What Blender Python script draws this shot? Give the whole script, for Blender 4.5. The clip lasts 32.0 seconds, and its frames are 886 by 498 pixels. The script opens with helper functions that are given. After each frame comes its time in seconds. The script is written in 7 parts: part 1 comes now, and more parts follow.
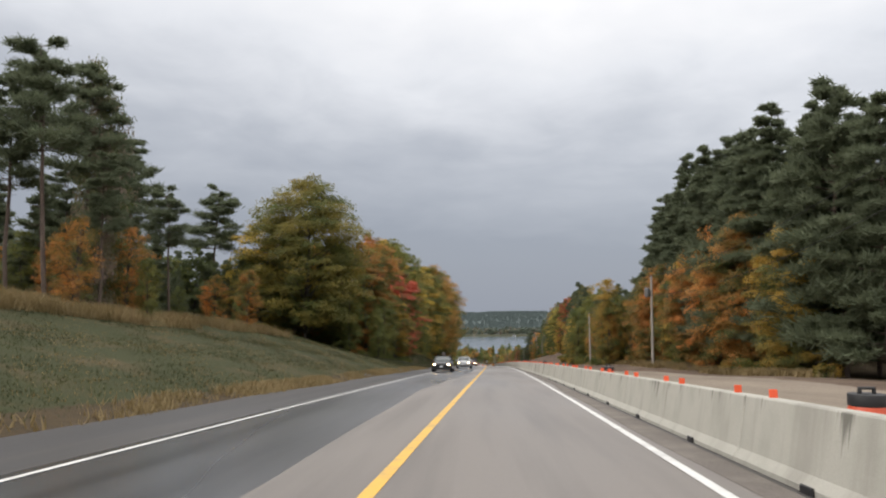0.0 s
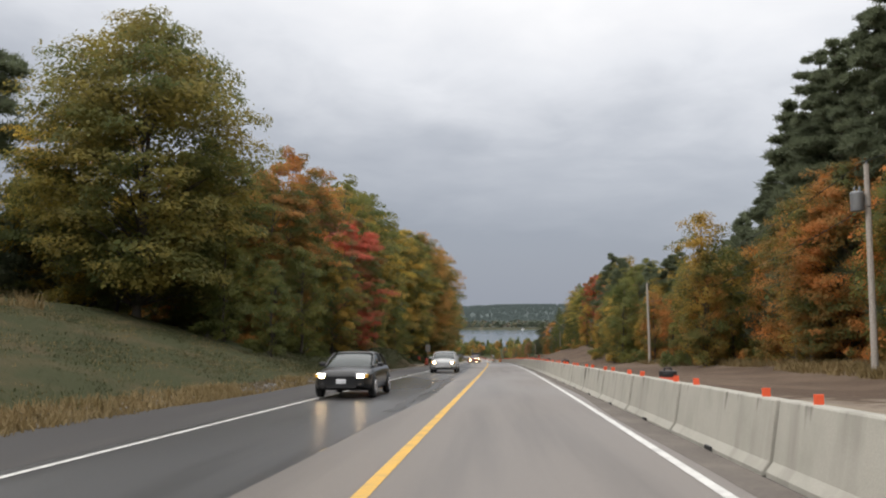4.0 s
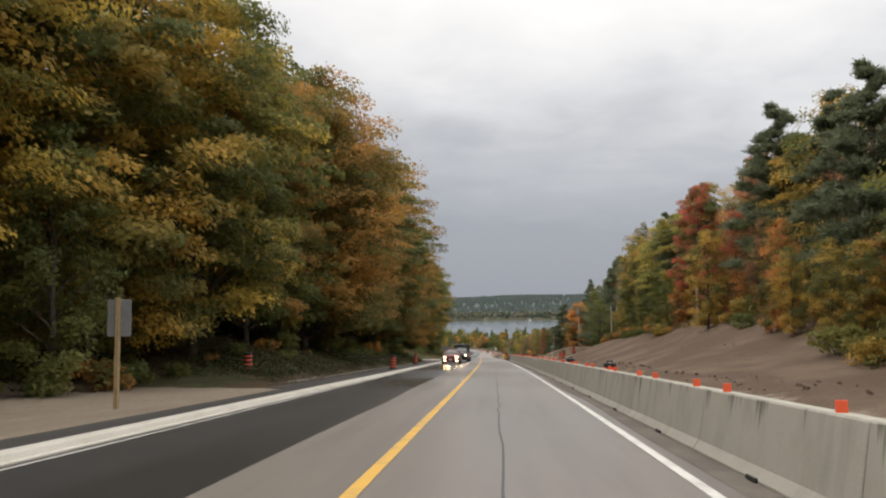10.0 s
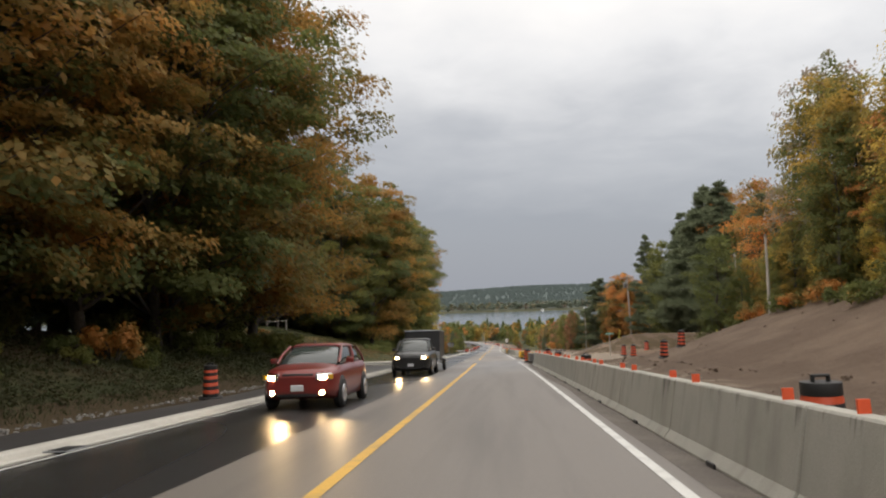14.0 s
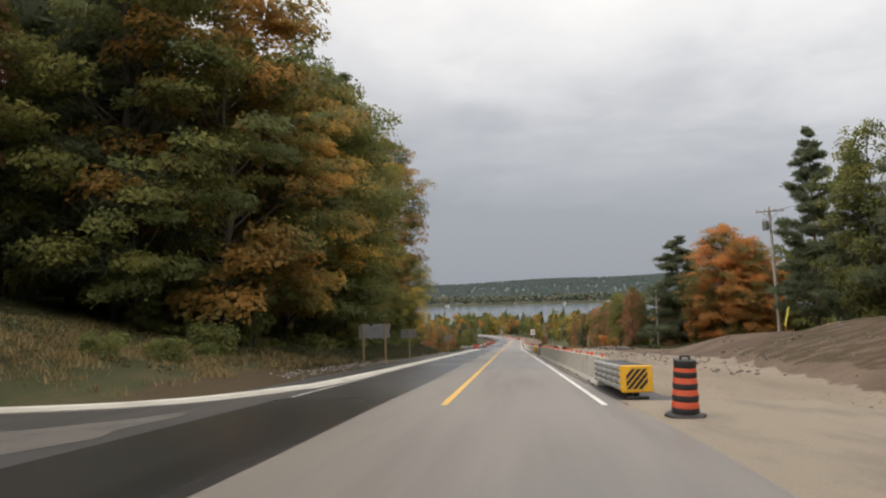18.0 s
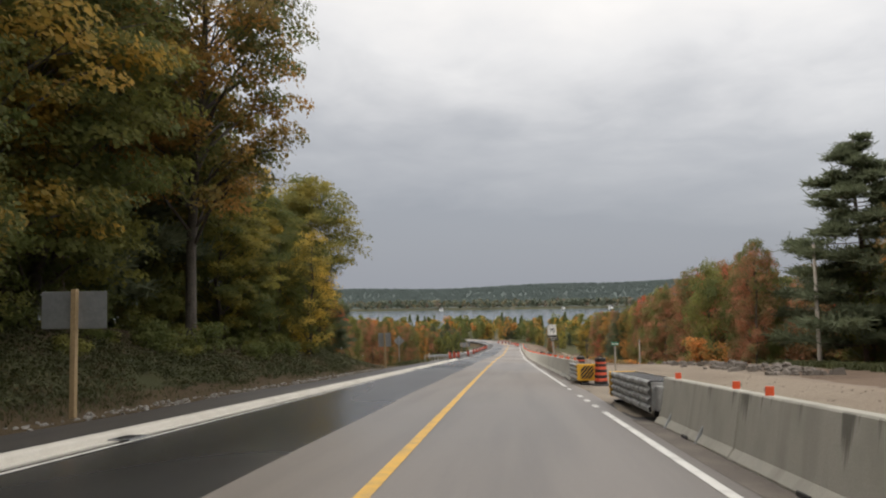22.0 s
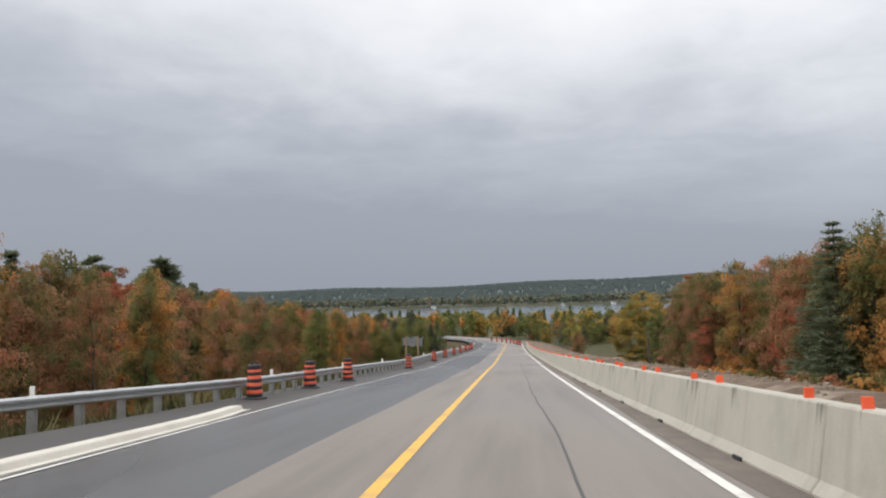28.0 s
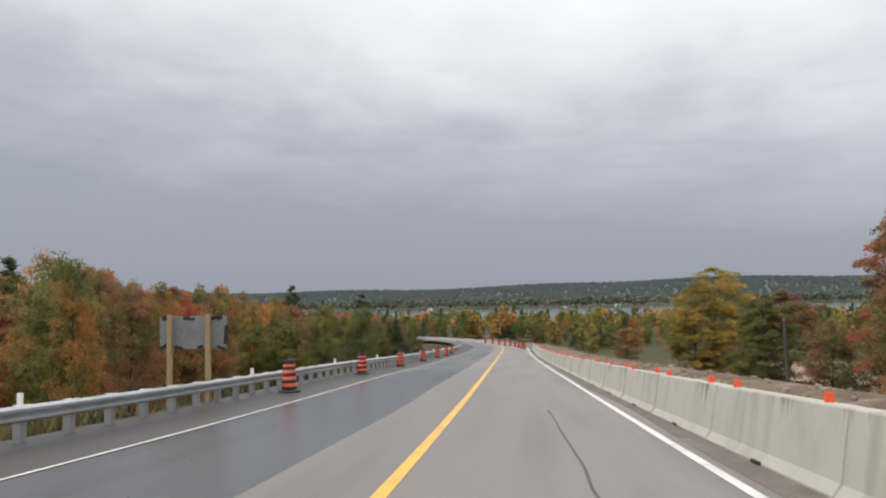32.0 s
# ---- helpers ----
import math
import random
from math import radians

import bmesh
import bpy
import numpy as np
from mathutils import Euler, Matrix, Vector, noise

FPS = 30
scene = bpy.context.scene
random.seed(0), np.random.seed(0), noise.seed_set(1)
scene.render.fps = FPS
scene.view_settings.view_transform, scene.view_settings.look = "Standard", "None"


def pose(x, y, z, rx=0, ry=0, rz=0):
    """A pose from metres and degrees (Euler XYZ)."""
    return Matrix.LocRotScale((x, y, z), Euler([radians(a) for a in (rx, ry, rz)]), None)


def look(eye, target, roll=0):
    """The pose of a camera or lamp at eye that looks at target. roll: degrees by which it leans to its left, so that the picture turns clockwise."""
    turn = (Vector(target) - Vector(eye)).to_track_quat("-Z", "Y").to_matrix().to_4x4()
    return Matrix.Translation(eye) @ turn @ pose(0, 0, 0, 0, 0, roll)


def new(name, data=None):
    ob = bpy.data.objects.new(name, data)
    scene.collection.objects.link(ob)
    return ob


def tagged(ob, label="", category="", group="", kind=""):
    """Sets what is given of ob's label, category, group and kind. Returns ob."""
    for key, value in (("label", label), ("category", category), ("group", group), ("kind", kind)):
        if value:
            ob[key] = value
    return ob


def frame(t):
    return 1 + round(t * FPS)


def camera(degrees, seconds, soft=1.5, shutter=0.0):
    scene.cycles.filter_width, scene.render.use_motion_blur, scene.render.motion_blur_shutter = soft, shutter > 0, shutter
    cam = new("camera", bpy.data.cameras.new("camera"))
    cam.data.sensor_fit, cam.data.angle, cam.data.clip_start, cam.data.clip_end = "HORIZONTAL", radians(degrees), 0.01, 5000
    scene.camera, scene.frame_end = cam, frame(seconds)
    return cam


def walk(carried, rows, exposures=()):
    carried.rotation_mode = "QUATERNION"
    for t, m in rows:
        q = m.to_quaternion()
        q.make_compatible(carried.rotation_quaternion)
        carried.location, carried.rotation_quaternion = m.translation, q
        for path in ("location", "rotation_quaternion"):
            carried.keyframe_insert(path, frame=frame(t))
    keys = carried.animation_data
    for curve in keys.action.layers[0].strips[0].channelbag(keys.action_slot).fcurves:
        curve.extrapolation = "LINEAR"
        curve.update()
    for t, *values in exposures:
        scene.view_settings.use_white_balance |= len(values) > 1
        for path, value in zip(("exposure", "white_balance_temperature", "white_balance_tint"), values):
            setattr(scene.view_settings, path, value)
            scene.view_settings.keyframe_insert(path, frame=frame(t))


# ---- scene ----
cam = camera(62.8, 32.0, soft=2.1)
PATH = [
    (0.0, 0.111, 0.0, 1.563, 95.1, 0.285, 2.745),
    (0.5, 0.244, 4.574, 1.315, 95.09, 0.307, 2.957),
    (1.0, 0.383, 9.383, 1.051, 95.09, 0.399, 3.056),
    (1.5, 0.515, 13.996, 0.795, 95.02, 0.435, 3.108),
    (2.0, 0.661, 19.177, 0.504, 94.91, 0.447, 3.088),
    (2.5, 0.809, 24.514, 0.202, 94.75, 0.343, 3.137),
    (4.5, 1.402, 47.068, -1.115, 94.583, 0.412, 3.472),
    (5.0, 1.549, 53.059, -1.474, 94.492, 0.509, 3.612),
    (5.5, 1.693, 59.138, -1.843, 94.381, 0.466, 3.748),
    (6.0, 1.836, 65.416, -2.228, 94.41, 0.543, 3.684),
    (6.5, 1.966, 71.731, -2.62, 94.352, 0.724, 3.736),
    (7.0, 2.093, 78.177, -3.023, 94.275, 0.714, 3.89),
    (7.5, 2.214, 84.776, -3.441, 94.077, 0.645, 4.129),
    (8.0, 2.329, 91.461, -3.868, 94.02, 0.629, 4.242),
    (8.5, 2.437, 98.23, -4.305, 93.903, 0.578, 4.091),
    (9.0, 2.537, 105.116, -4.754, 93.956, 0.719, 4.038),
    (9.5, 2.632, 112.039, -5.21, 93.969, 0.664, 3.996),
    (10.0, 2.717, 119.053, -5.675, 94.024, 0.535, 3.785),
    (10.5, 2.791, 125.987, -6.139, 93.957, 0.64, 3.907),
    (11.0, 2.856, 133.075, -6.618, 93.958, 0.913, 4.094),
    (11.5, 2.988, 140.241, -7.106, 93.95, 1.119, 4.254),
    (12.0, 3.109, 147.412, -7.598, 93.923, 1.37, 4.226),
    (12.5, 3.218, 154.579, -8.093, 93.776, 1.61, 4.393),
    (13.0, 3.316, 161.719, -8.59, 93.731, 1.735, 4.52),
    (13.5, 3.326, 168.97, -9.098, 93.633, 1.744, 4.515),
    (14.0, 3.325, 176.219, -9.609, 93.545, 1.818, 4.675),
    (14.5, 3.313, 183.311, -10.113, 93.438, 1.962, 4.748),
    (16.5, 3.039, 211.843, -12.165, 93.572, 1.585, 6.158),
    (17.0, 2.946, 218.966, -12.683, 93.566, 1.54, 6.242),
    (17.5, 2.775, 226.14, -13.207, 93.488, 1.731, 6.342),
    (18.0, 2.6, 233.013, -13.712, 93.114, 1.592, 6.209),
    (18.5, 2.457, 239.853, -14.215, 93.104, 1.329, 6.082),
    (19.0, 2.309, 246.612, -14.714, 93.184, 1.399, 6.056),
    (19.5, 2.184, 253.168, -15.2, 93.309, 1.519, 6.222),
    (20.0, 2.053, 259.844, -15.695, 93.373, 1.212, 6.228),
    (20.5, 1.919, 266.445, -16.186, 93.448, 1.111, 6.293),
    (21.0, 1.782, 272.96, -16.672, 93.482, 0.911, 6.228),
    (21.5, 1.662, 279.482, -17.159, 93.441, 0.78, 6.03),
    (22.0, 1.54, 286.004, -17.647, 93.521, 0.878, 5.944),
    (22.5, 1.418, 292.435, -18.129, 93.491, 0.891, 5.819),
    (23.0, 1.295, 298.909, -18.615, 93.45, 0.932, 5.809),
    (23.5, 1.168, 305.348, -19.098, 93.406, 0.903, 5.982),
    (24.0, 1.043, 311.747, -19.579, 93.324, 0.727, 5.901),
    (24.5, 0.919, 318.106, -20.056, 93.402, 0.653, 5.699),
    (25.0, 0.798, 324.505, -20.537, 93.389, 0.762, 5.795),
    (25.5, 0.689, 330.722, -21.005, 93.481, 0.986, 5.861),
    (27.5, 0.327, 353.804, -22.738, 93.469, 1.221, 5.479),
    (28.0, 0.254, 359.226, -23.144, 93.53, 1.416, 5.642),
    (28.5, 0.16, 364.525, -23.541, 93.622, 1.296, 5.802),
    (29.0, 0.07, 369.952, -23.947, 93.726, 1.141, 5.807),
    (29.5, -0.012, 375.375, -24.352, 93.8, 1.052, 5.648),
    (30.0, -0.087, 380.88, -24.762, 93.894, 0.987, 5.541),
    (30.5, -0.127, 386.43, -25.175, 93.847, 0.905, 5.455),
    (31.0, -0.157, 392.018, -25.59, 93.768, 0.926, 5.448),
    (31.5, -0.176, 397.678, -26.01, 93.809, 1.097, 5.546),
    (32.0, -0.184, 403.416, -26.434, 93.82, 1.161, 5.614),
]
walk(cam, [(t, pose(x, y, z, rx, ry, rz)) for t, x, y, z, rx, ry, rz in PATH],
     exposures=[(0.0, 0.0, 6500, 10), (6.0, 0.0, 6550, 10), (9.5, 0.07, 6850, 10), (14.5, 0.07, 6850, 10), (18.0, 0.03, 6850, 10), (22.0, 0.0, 6850, 10), (25.0, 0.0, 6650, 10), (27.5, 0.0, 6500, 10), (32.0, 0.0, 6500, 10)])

# ---- world and light: an overcast autumn sky, brighter overhead, and a weak wide sun behind cloud ----
SUN_EL, SUN_AZ = radians(33), radians(245)
world = bpy.data.worlds.new("overcast_sky")
scene.world = world
world.use_nodes = True
wn, wl = world.node_tree.nodes, world.node_tree.links
wn.clear()


def wnode(kind, **kw):
    n = wn.new(kind)
    for k, v in kw.items():
        n.inputs[k].default_value = v
    return n


w_out = wn.new("ShaderNodeOutputWorld")
w_bg = wnode("ShaderNodeBackground", Strength=1.0)
sky = wn.new("ShaderNodeTexSky")
sky.sky_type, sky.sun_disc, sky.sun_elevation, sky.sun_rotation = "NISHITA", False, SUN_EL, SUN_AZ
sky.dust_density, sky.ozone_density = 4.0, 2.0
tc = wn.new("ShaderNodeTexCoord")
sep = wn.new("ShaderNodeSeparateXYZ")
wl.new(tc.outputs["Generated"], sep.inputs[0])
# cloud decks flatten towards the horizon: project the direction on a high plane
hz = wn.new("ShaderNodeMath"); hz.operation = "MAXIMUM"; hz.inputs[1].default_value = 0.0
wl.new(sep.outputs["Z"], hz.inputs[0])
hz2 = wn.new("ShaderNodeMath"); hz2.operation = "ADD"; hz2.inputs[1].default_value = 0.16
wl.new(hz.outputs[0], hz2.inputs[0])
dv = []
for ax in ("X", "Y"):
    m = wn.new("ShaderNodeMath"); m.operation = "DIVIDE"
    wl.new(sep.outputs[ax], m.inputs[0]); wl.new(hz2.outputs[0], m.inputs[1])
    dv.append(m)
comb = wn.new("ShaderNodeCombineXYZ")
wl.new(dv[0].outputs[0], comb.inputs[0]); wl.new(dv[1].outputs[0], comb.inputs[1])
clouds = wnode("ShaderNodeTexNoise", Scale=0.9, Detail=5.0, Roughness=0.52, Distortion=0.3)
wl.new(comb.outputs[0], clouds.inputs["Vector"])
puffs = wnode("ShaderNodeTexNoise", Scale=3.2, Detail=6.0, Roughness=0.55, Distortion=0.4)
wl.new(comb.outputs[0], puffs.inputs["Vector"])
ramp = wn.new("ShaderNodeValToRGB")
el = ramp.color_ramp.elements
el[0].position, el[0].color = 0.0, (0.315, 0.342, 0.40, 1)
el[1].position, el[1].color = 1.0, (2.15, 2.12, 2.08, 1)
for p, c in ((0.1, (0.335, 0.363, 0.42)), (0.2, (0.49, 0.515, 0.565)), (0.32, (0.79, 0.805, 0.84)), (0.45, (1.03, 1.02, 1.02)), (0.68, (1.7, 1.68, 1.66))):
    e = el.new(p); e.color = (*c, 1)
# brighter towards the right of the road, where the cloud is thin
tilt = wn.new("ShaderNodeMath"); tilt.operation = "MULTIPLY"; tilt.inputs[1].default_value = 0.10
wl.new(sep.outputs["X"], tilt.inputs[0])
add1 = wn.new("ShaderNodeMath"); add1.operation = "ADD"
wl.new(hz.outputs[0], add1.inputs[0]); wl.new(tilt.outputs[0], add1.inputs[1])
cl1 = wn.new("ShaderNodeMath"); cl1.operation = "MULTIPLY_ADD"; cl1.inputs[1].default_value = 0.30; cl1.inputs[2].default_value = -0.15
wl.new(clouds.outputs["Fac"], cl1.inputs[0])
# the cloud relief fades at the horizon, where the deck is even
fade = wn.new("ShaderNodeMapRange"); fade.inputs["From Min"].default_value = 0.03; fade.inputs["From Max"].default_value = 0.25
wl.new(hz.outputs[0], fade.inputs["Value"])
cl2 = wn.new("ShaderNodeMath"); cl2.operation = "MULTIPLY_ADD"; cl2.inputs[1].default_value = 0.11; cl2.inputs[2].default_value = -0.055
wl.new(puffs.outputs["Fac"], cl2.inputs[0])
csum = wn.new("ShaderNodeMath"); csum.operation = "ADD"
wl.new(cl1.outputs[0], csum.inputs[0]); wl.new(cl2.outputs[0], csum.inputs[1])
cmul = wn.new("ShaderNodeMath"); cmul.operation = "MULTIPLY"
wl.new(csum.outputs[0], cmul.inputs[0]); wl.new(fade.outputs[0], cmul.inputs[1])
add2 = wn.new("ShaderNodeMath"); add2.operation = "ADD"; add2.use_clamp = True
wl.new(add1.outputs[0], add2.inputs[0]); wl.new(cmul.outputs[0], add2.inputs[1])
wl.new(add2.outputs[0], ramp.inputs[0])
# a little of the clear sky's own light through the cloud
skm = wn.new("ShaderNodeMix"); skm.data_type = "RGBA"; skm.blend_type = "ADD"; skm.inputs["Factor"].default_value = 0.012
wl.new(ramp.outputs[0], skm.inputs["A"]); wl.new(sky.outputs[0], skm.inputs["B"])
wl.new(skm.outputs["Result"], w_bg.inputs["Color"])
wl.new(w_bg.outputs[0], w_out.inputs[0])

sun_data = bpy.data.lights.new("sun", "SUN")
sun_data.energy, sun_data.angle, sun_data.color = 1.4, radians(25), (1.0, 0.96, 0.9)
sun = new("sun", sun_data)
sun.matrix_world = look((300 * math.sin(SUN_AZ), 300 * math.cos(SUN_AZ), 300 * math.tan(SUN_EL)), (0, 0, 0))
scene.view_settings.exposure = 0.0

# ---- materials ----
def material(name, rough=0.8, metal=0.0, spec=0.5):
    m = bpy.data.materials.new(name)
    m.use_nodes = True
    p = m.node_tree.nodes["Principled BSDF"]
    p.inputs["Roughness"].default_value, p.inputs["Metallic"].default_value = rough, metal
    p.inputs["Specular IOR Level"].default_value = spec
    return m, m.node_tree.nodes, m.node_tree.links, p


def mixed(nodes, links, fac, a, b):
    n = nodes.new("ShaderNodeMix")
    n.data_type = "RGBA"
    for sock, v in (("Factor", fac), ("A", a), ("B", b)):
        if hasattr(v, "is_linked"):
            links.new(v, n.inputs[sock])
        elif sock == "Factor":
            n.inputs[sock].default_value = v
        else:
            n.inputs[sock].default_value = (*v, 1)
    return n.outputs["Result"]


def grain(nodes, links, scale, detail=4.0, rough=0.6, lo=0.35, hi=0.65, stretch=None, coord="Object"):
    t = nodes.new("ShaderNodeTexCoord")
    v = t.outputs[coord]
    if stretch:
        mp = nodes.new("ShaderNodeMapping")
        mp.inputs["Scale"].default_value = stretch
        links.new(v, mp.inputs[0])
        v = mp.outputs[0]
    n = nodes.new("ShaderNodeTexNoise")
    n.inputs["Scale"].default_value, n.inputs["Detail"].default_value, n.inputs["Roughness"].default_value = scale, detail, rough
    links.new(v, n.inputs["Vector"])
    r = nodes.new("ShaderNodeMapRange")
    r.inputs["From Min"].default_value, r.inputs["From Max"].default_value = lo, hi
    links.new(n.outputs["Fac"], r.inputs["Value"])
    return r.outputs[0]


def bump(nodes, links, p, height, strength=0.3, dist=0.02):
    b = nodes.new("ShaderNodeBump")
    b.inputs["Strength"].default_value, b.inputs["Distance"].default_value = strength, dist
    links.new(height, b.inputs["Height"])
    links.new(b.outputs[0], p.inputs["Normal"])


def surface(name, a, b, c=None, rough=0.8, metal=0.0, fine=40.0, coarse=1.2, relief=0.3, depth=0.01, stretch=None, spec=0.5):
    """Two colours mixed by a fine grain, a third by coarse stains, with relief."""
    m, n, l, p = material(name, rough, metal, spec)
    f = grain(n, l, fine, 5)
    col = mixed(n, l, f, a, b)
    if c:
        col = mixed(n, l, grain(n, l, coarse, 4, 0.6, 0.45, 0.75, stretch), col, c)
    l.new(col, p.inputs["Base Color"])
    if relief:
        bump(n, l, p, f, relief, depth)
    return m


def plain(name, a, rough=0.5, metal=0.0, vary=0.12):
    b = tuple(max(0.0, v * (1 - vary)) for v in a)
    return surface(name, a, b, tuple(v * (1 - 2 * vary) for v in a), rough, metal, 30.0, 2.0, 0.05, 0.002)


def leafy(name, base, dark, sheen=0.35):
    """Leaves: the tree's own colour (object colour) in patches over green, each leaf a little different."""
    m, n, l, p = material(name, 0.62, 0.0, 0.25)
    info = n.new("ShaderNodeObjectInfo")
    geom = n.new("ShaderNodeNewGeometry")
    tcn = n.new("ShaderNodeTexCoord")
    off = n.new("ShaderNodeVectorMath"); off.operation = "ADD"
    sc = n.new("ShaderNodeMath"); sc.operation = "MULTIPLY"; sc.inputs[1].default_value = 50.0
    l.new(info.outputs["Random"], sc.inputs[0])
    l.new(tcn.outputs["Object"], off.inputs[0]); l.new(sc.outputs[0], off.inputs[1])
    nz = n.new("ShaderNodeTexNoise")
    nz.inputs["Scale"].default_value, nz.inputs["Detail"].default_value = 0.33, 3.0
    l.new(off.outputs[0], nz.inputs["Vector"])
    r = n.new("ShaderNodeMapRange")
    r.inputs["From Min"].default_value, r.inputs["From Max"].default_value = 0.38, 0.62
    l.new(nz.outputs["Fac"], r.inputs["Value"])
    lv = n.new("ShaderNodeMath"); lv.operation = "MULTIPLY_ADD"; lv.inputs[1].default_value = 0.2; lv.inputs[2].default_value = -0.1
    l.new(geom.outputs["Random Per Island"], lv.inputs[0])
    bo = n.new("ShaderNodeAttribute"); bo.attribute_name = "bough"
    bv = n.new("ShaderNodeMath"); bv.operation = "MULTIPLY_ADD"; bv.inputs[1].default_value = 0.7; bv.inputs[2].default_value = -0.35
    l.new(bo.outputs["Fac"], bv.inputs[0])
    both = n.new("ShaderNodeMath"); both.operation = "ADD"
    l.new(lv.outputs[0], both.inputs[0]); l.new(bv.outputs[0], both.inputs[1])
    sm = n.new("ShaderNodeMath"); sm.operation = "ADD"; sm.use_clamp = True
    l.new(r.outputs[0], sm.inputs[0]); l.new(both.outputs[0], sm.inputs[1])
    green = mixed(n, l, geom.outputs["Random Per Island"], base, dark)
    blend = n.new("ShaderNodeMath"); blend.operation = "MULTIPLY"
    l.new(sm.outputs[0], blend.inputs[0]); l.new(info.outputs["Alpha"], blend.inputs[1])
    col = mixed(n, l, blend.outputs[0], green, (0, 0, 0))
    l.new(info.outputs["Color"], col.node.inputs["B"])
    hsv = n.new("ShaderNodeHueSaturation")
    val = n.new("ShaderNodeMath"); val.operation = "MULTIPLY_ADD"; val.inputs[1].default_value = 0.24; val.inputs[2].default_value = 0.88
    l.new(geom.outputs["Random Per Island"], val.inputs[0])
    l.new(col, hsv.inputs["Color"]); l.new(val.outputs[0], hsv.inputs["Value"])
    l.new(hsv.outputs[0], p.inputs["Base Color"])
    tr = n.new("ShaderNodeBsdfTranslucent")
    l.new(hsv.outputs[0], tr.inputs["Color"])
    mx = n.new("ShaderNodeMixShader"); mx.inputs[0].default_value = sheen
    out = n["Material Output"]
    l.new(p.outputs[0], mx.inputs[1]); l.new(tr.outputs[0], mx.inputs[2]); l.new(mx.outputs[0], out.inputs[0])
    return m


def glowing(name, color, strength):
    m, n, l, p = material(name, 0.3)
    p.inputs["Base Color"].default_value = (*color, 1)
    p.inputs["Emission Color"].default_value = (*color, 1)
    p.inputs["Emission Strength"].default_value = strength
    return m


M_LEAF = leafy("autumn_leaves", (0.158, 0.182, 0.06), (0.115, 0.138, 0.05), 0.58)
# far shore leaves: distance haze is painted into the base colours
M_HAZED_FARLEAF = leafy("haze_tinted_shore_leaves", (0.115, 0.138, 0.10), (0.095, 0.118, 0.09), 0.3)
M_NEEDLE = leafy("conifer_needles", (0.175, 0.198, 0.115), (0.13, 0.152, 0.09), 0.45)
# hill leaves: paler and bluer colours paint the haze of the distance
M_HAZED_HILLLEAF = leafy("haze_tinted_hill_leaves", (0.132, 0.162, 0.158), (0.12, 0.15, 0.147), 0.4)
M_HAZED_HILLLEAF.node_tree.nodes["Principled BSDF"].inputs["Specular IOR Level"].default_value = 0.0
M_BARK = surface("bark", (0.10, 0.085, 0.07), (0.05, 0.042, 0.036), (0.15, 0.14, 0.125), 0.9, 0, 9.0, 0.8, 0.8, 0.03, (1, 1, 0.25))
M_PINEBARK = surface("pine_bark", (0.15, 0.105, 0.08), (0.07, 0.05, 0.04), (0.19, 0.15, 0.125), 0.9, 0, 9.0, 0.8, 0.8, 0.03, (1, 1, 0.25))
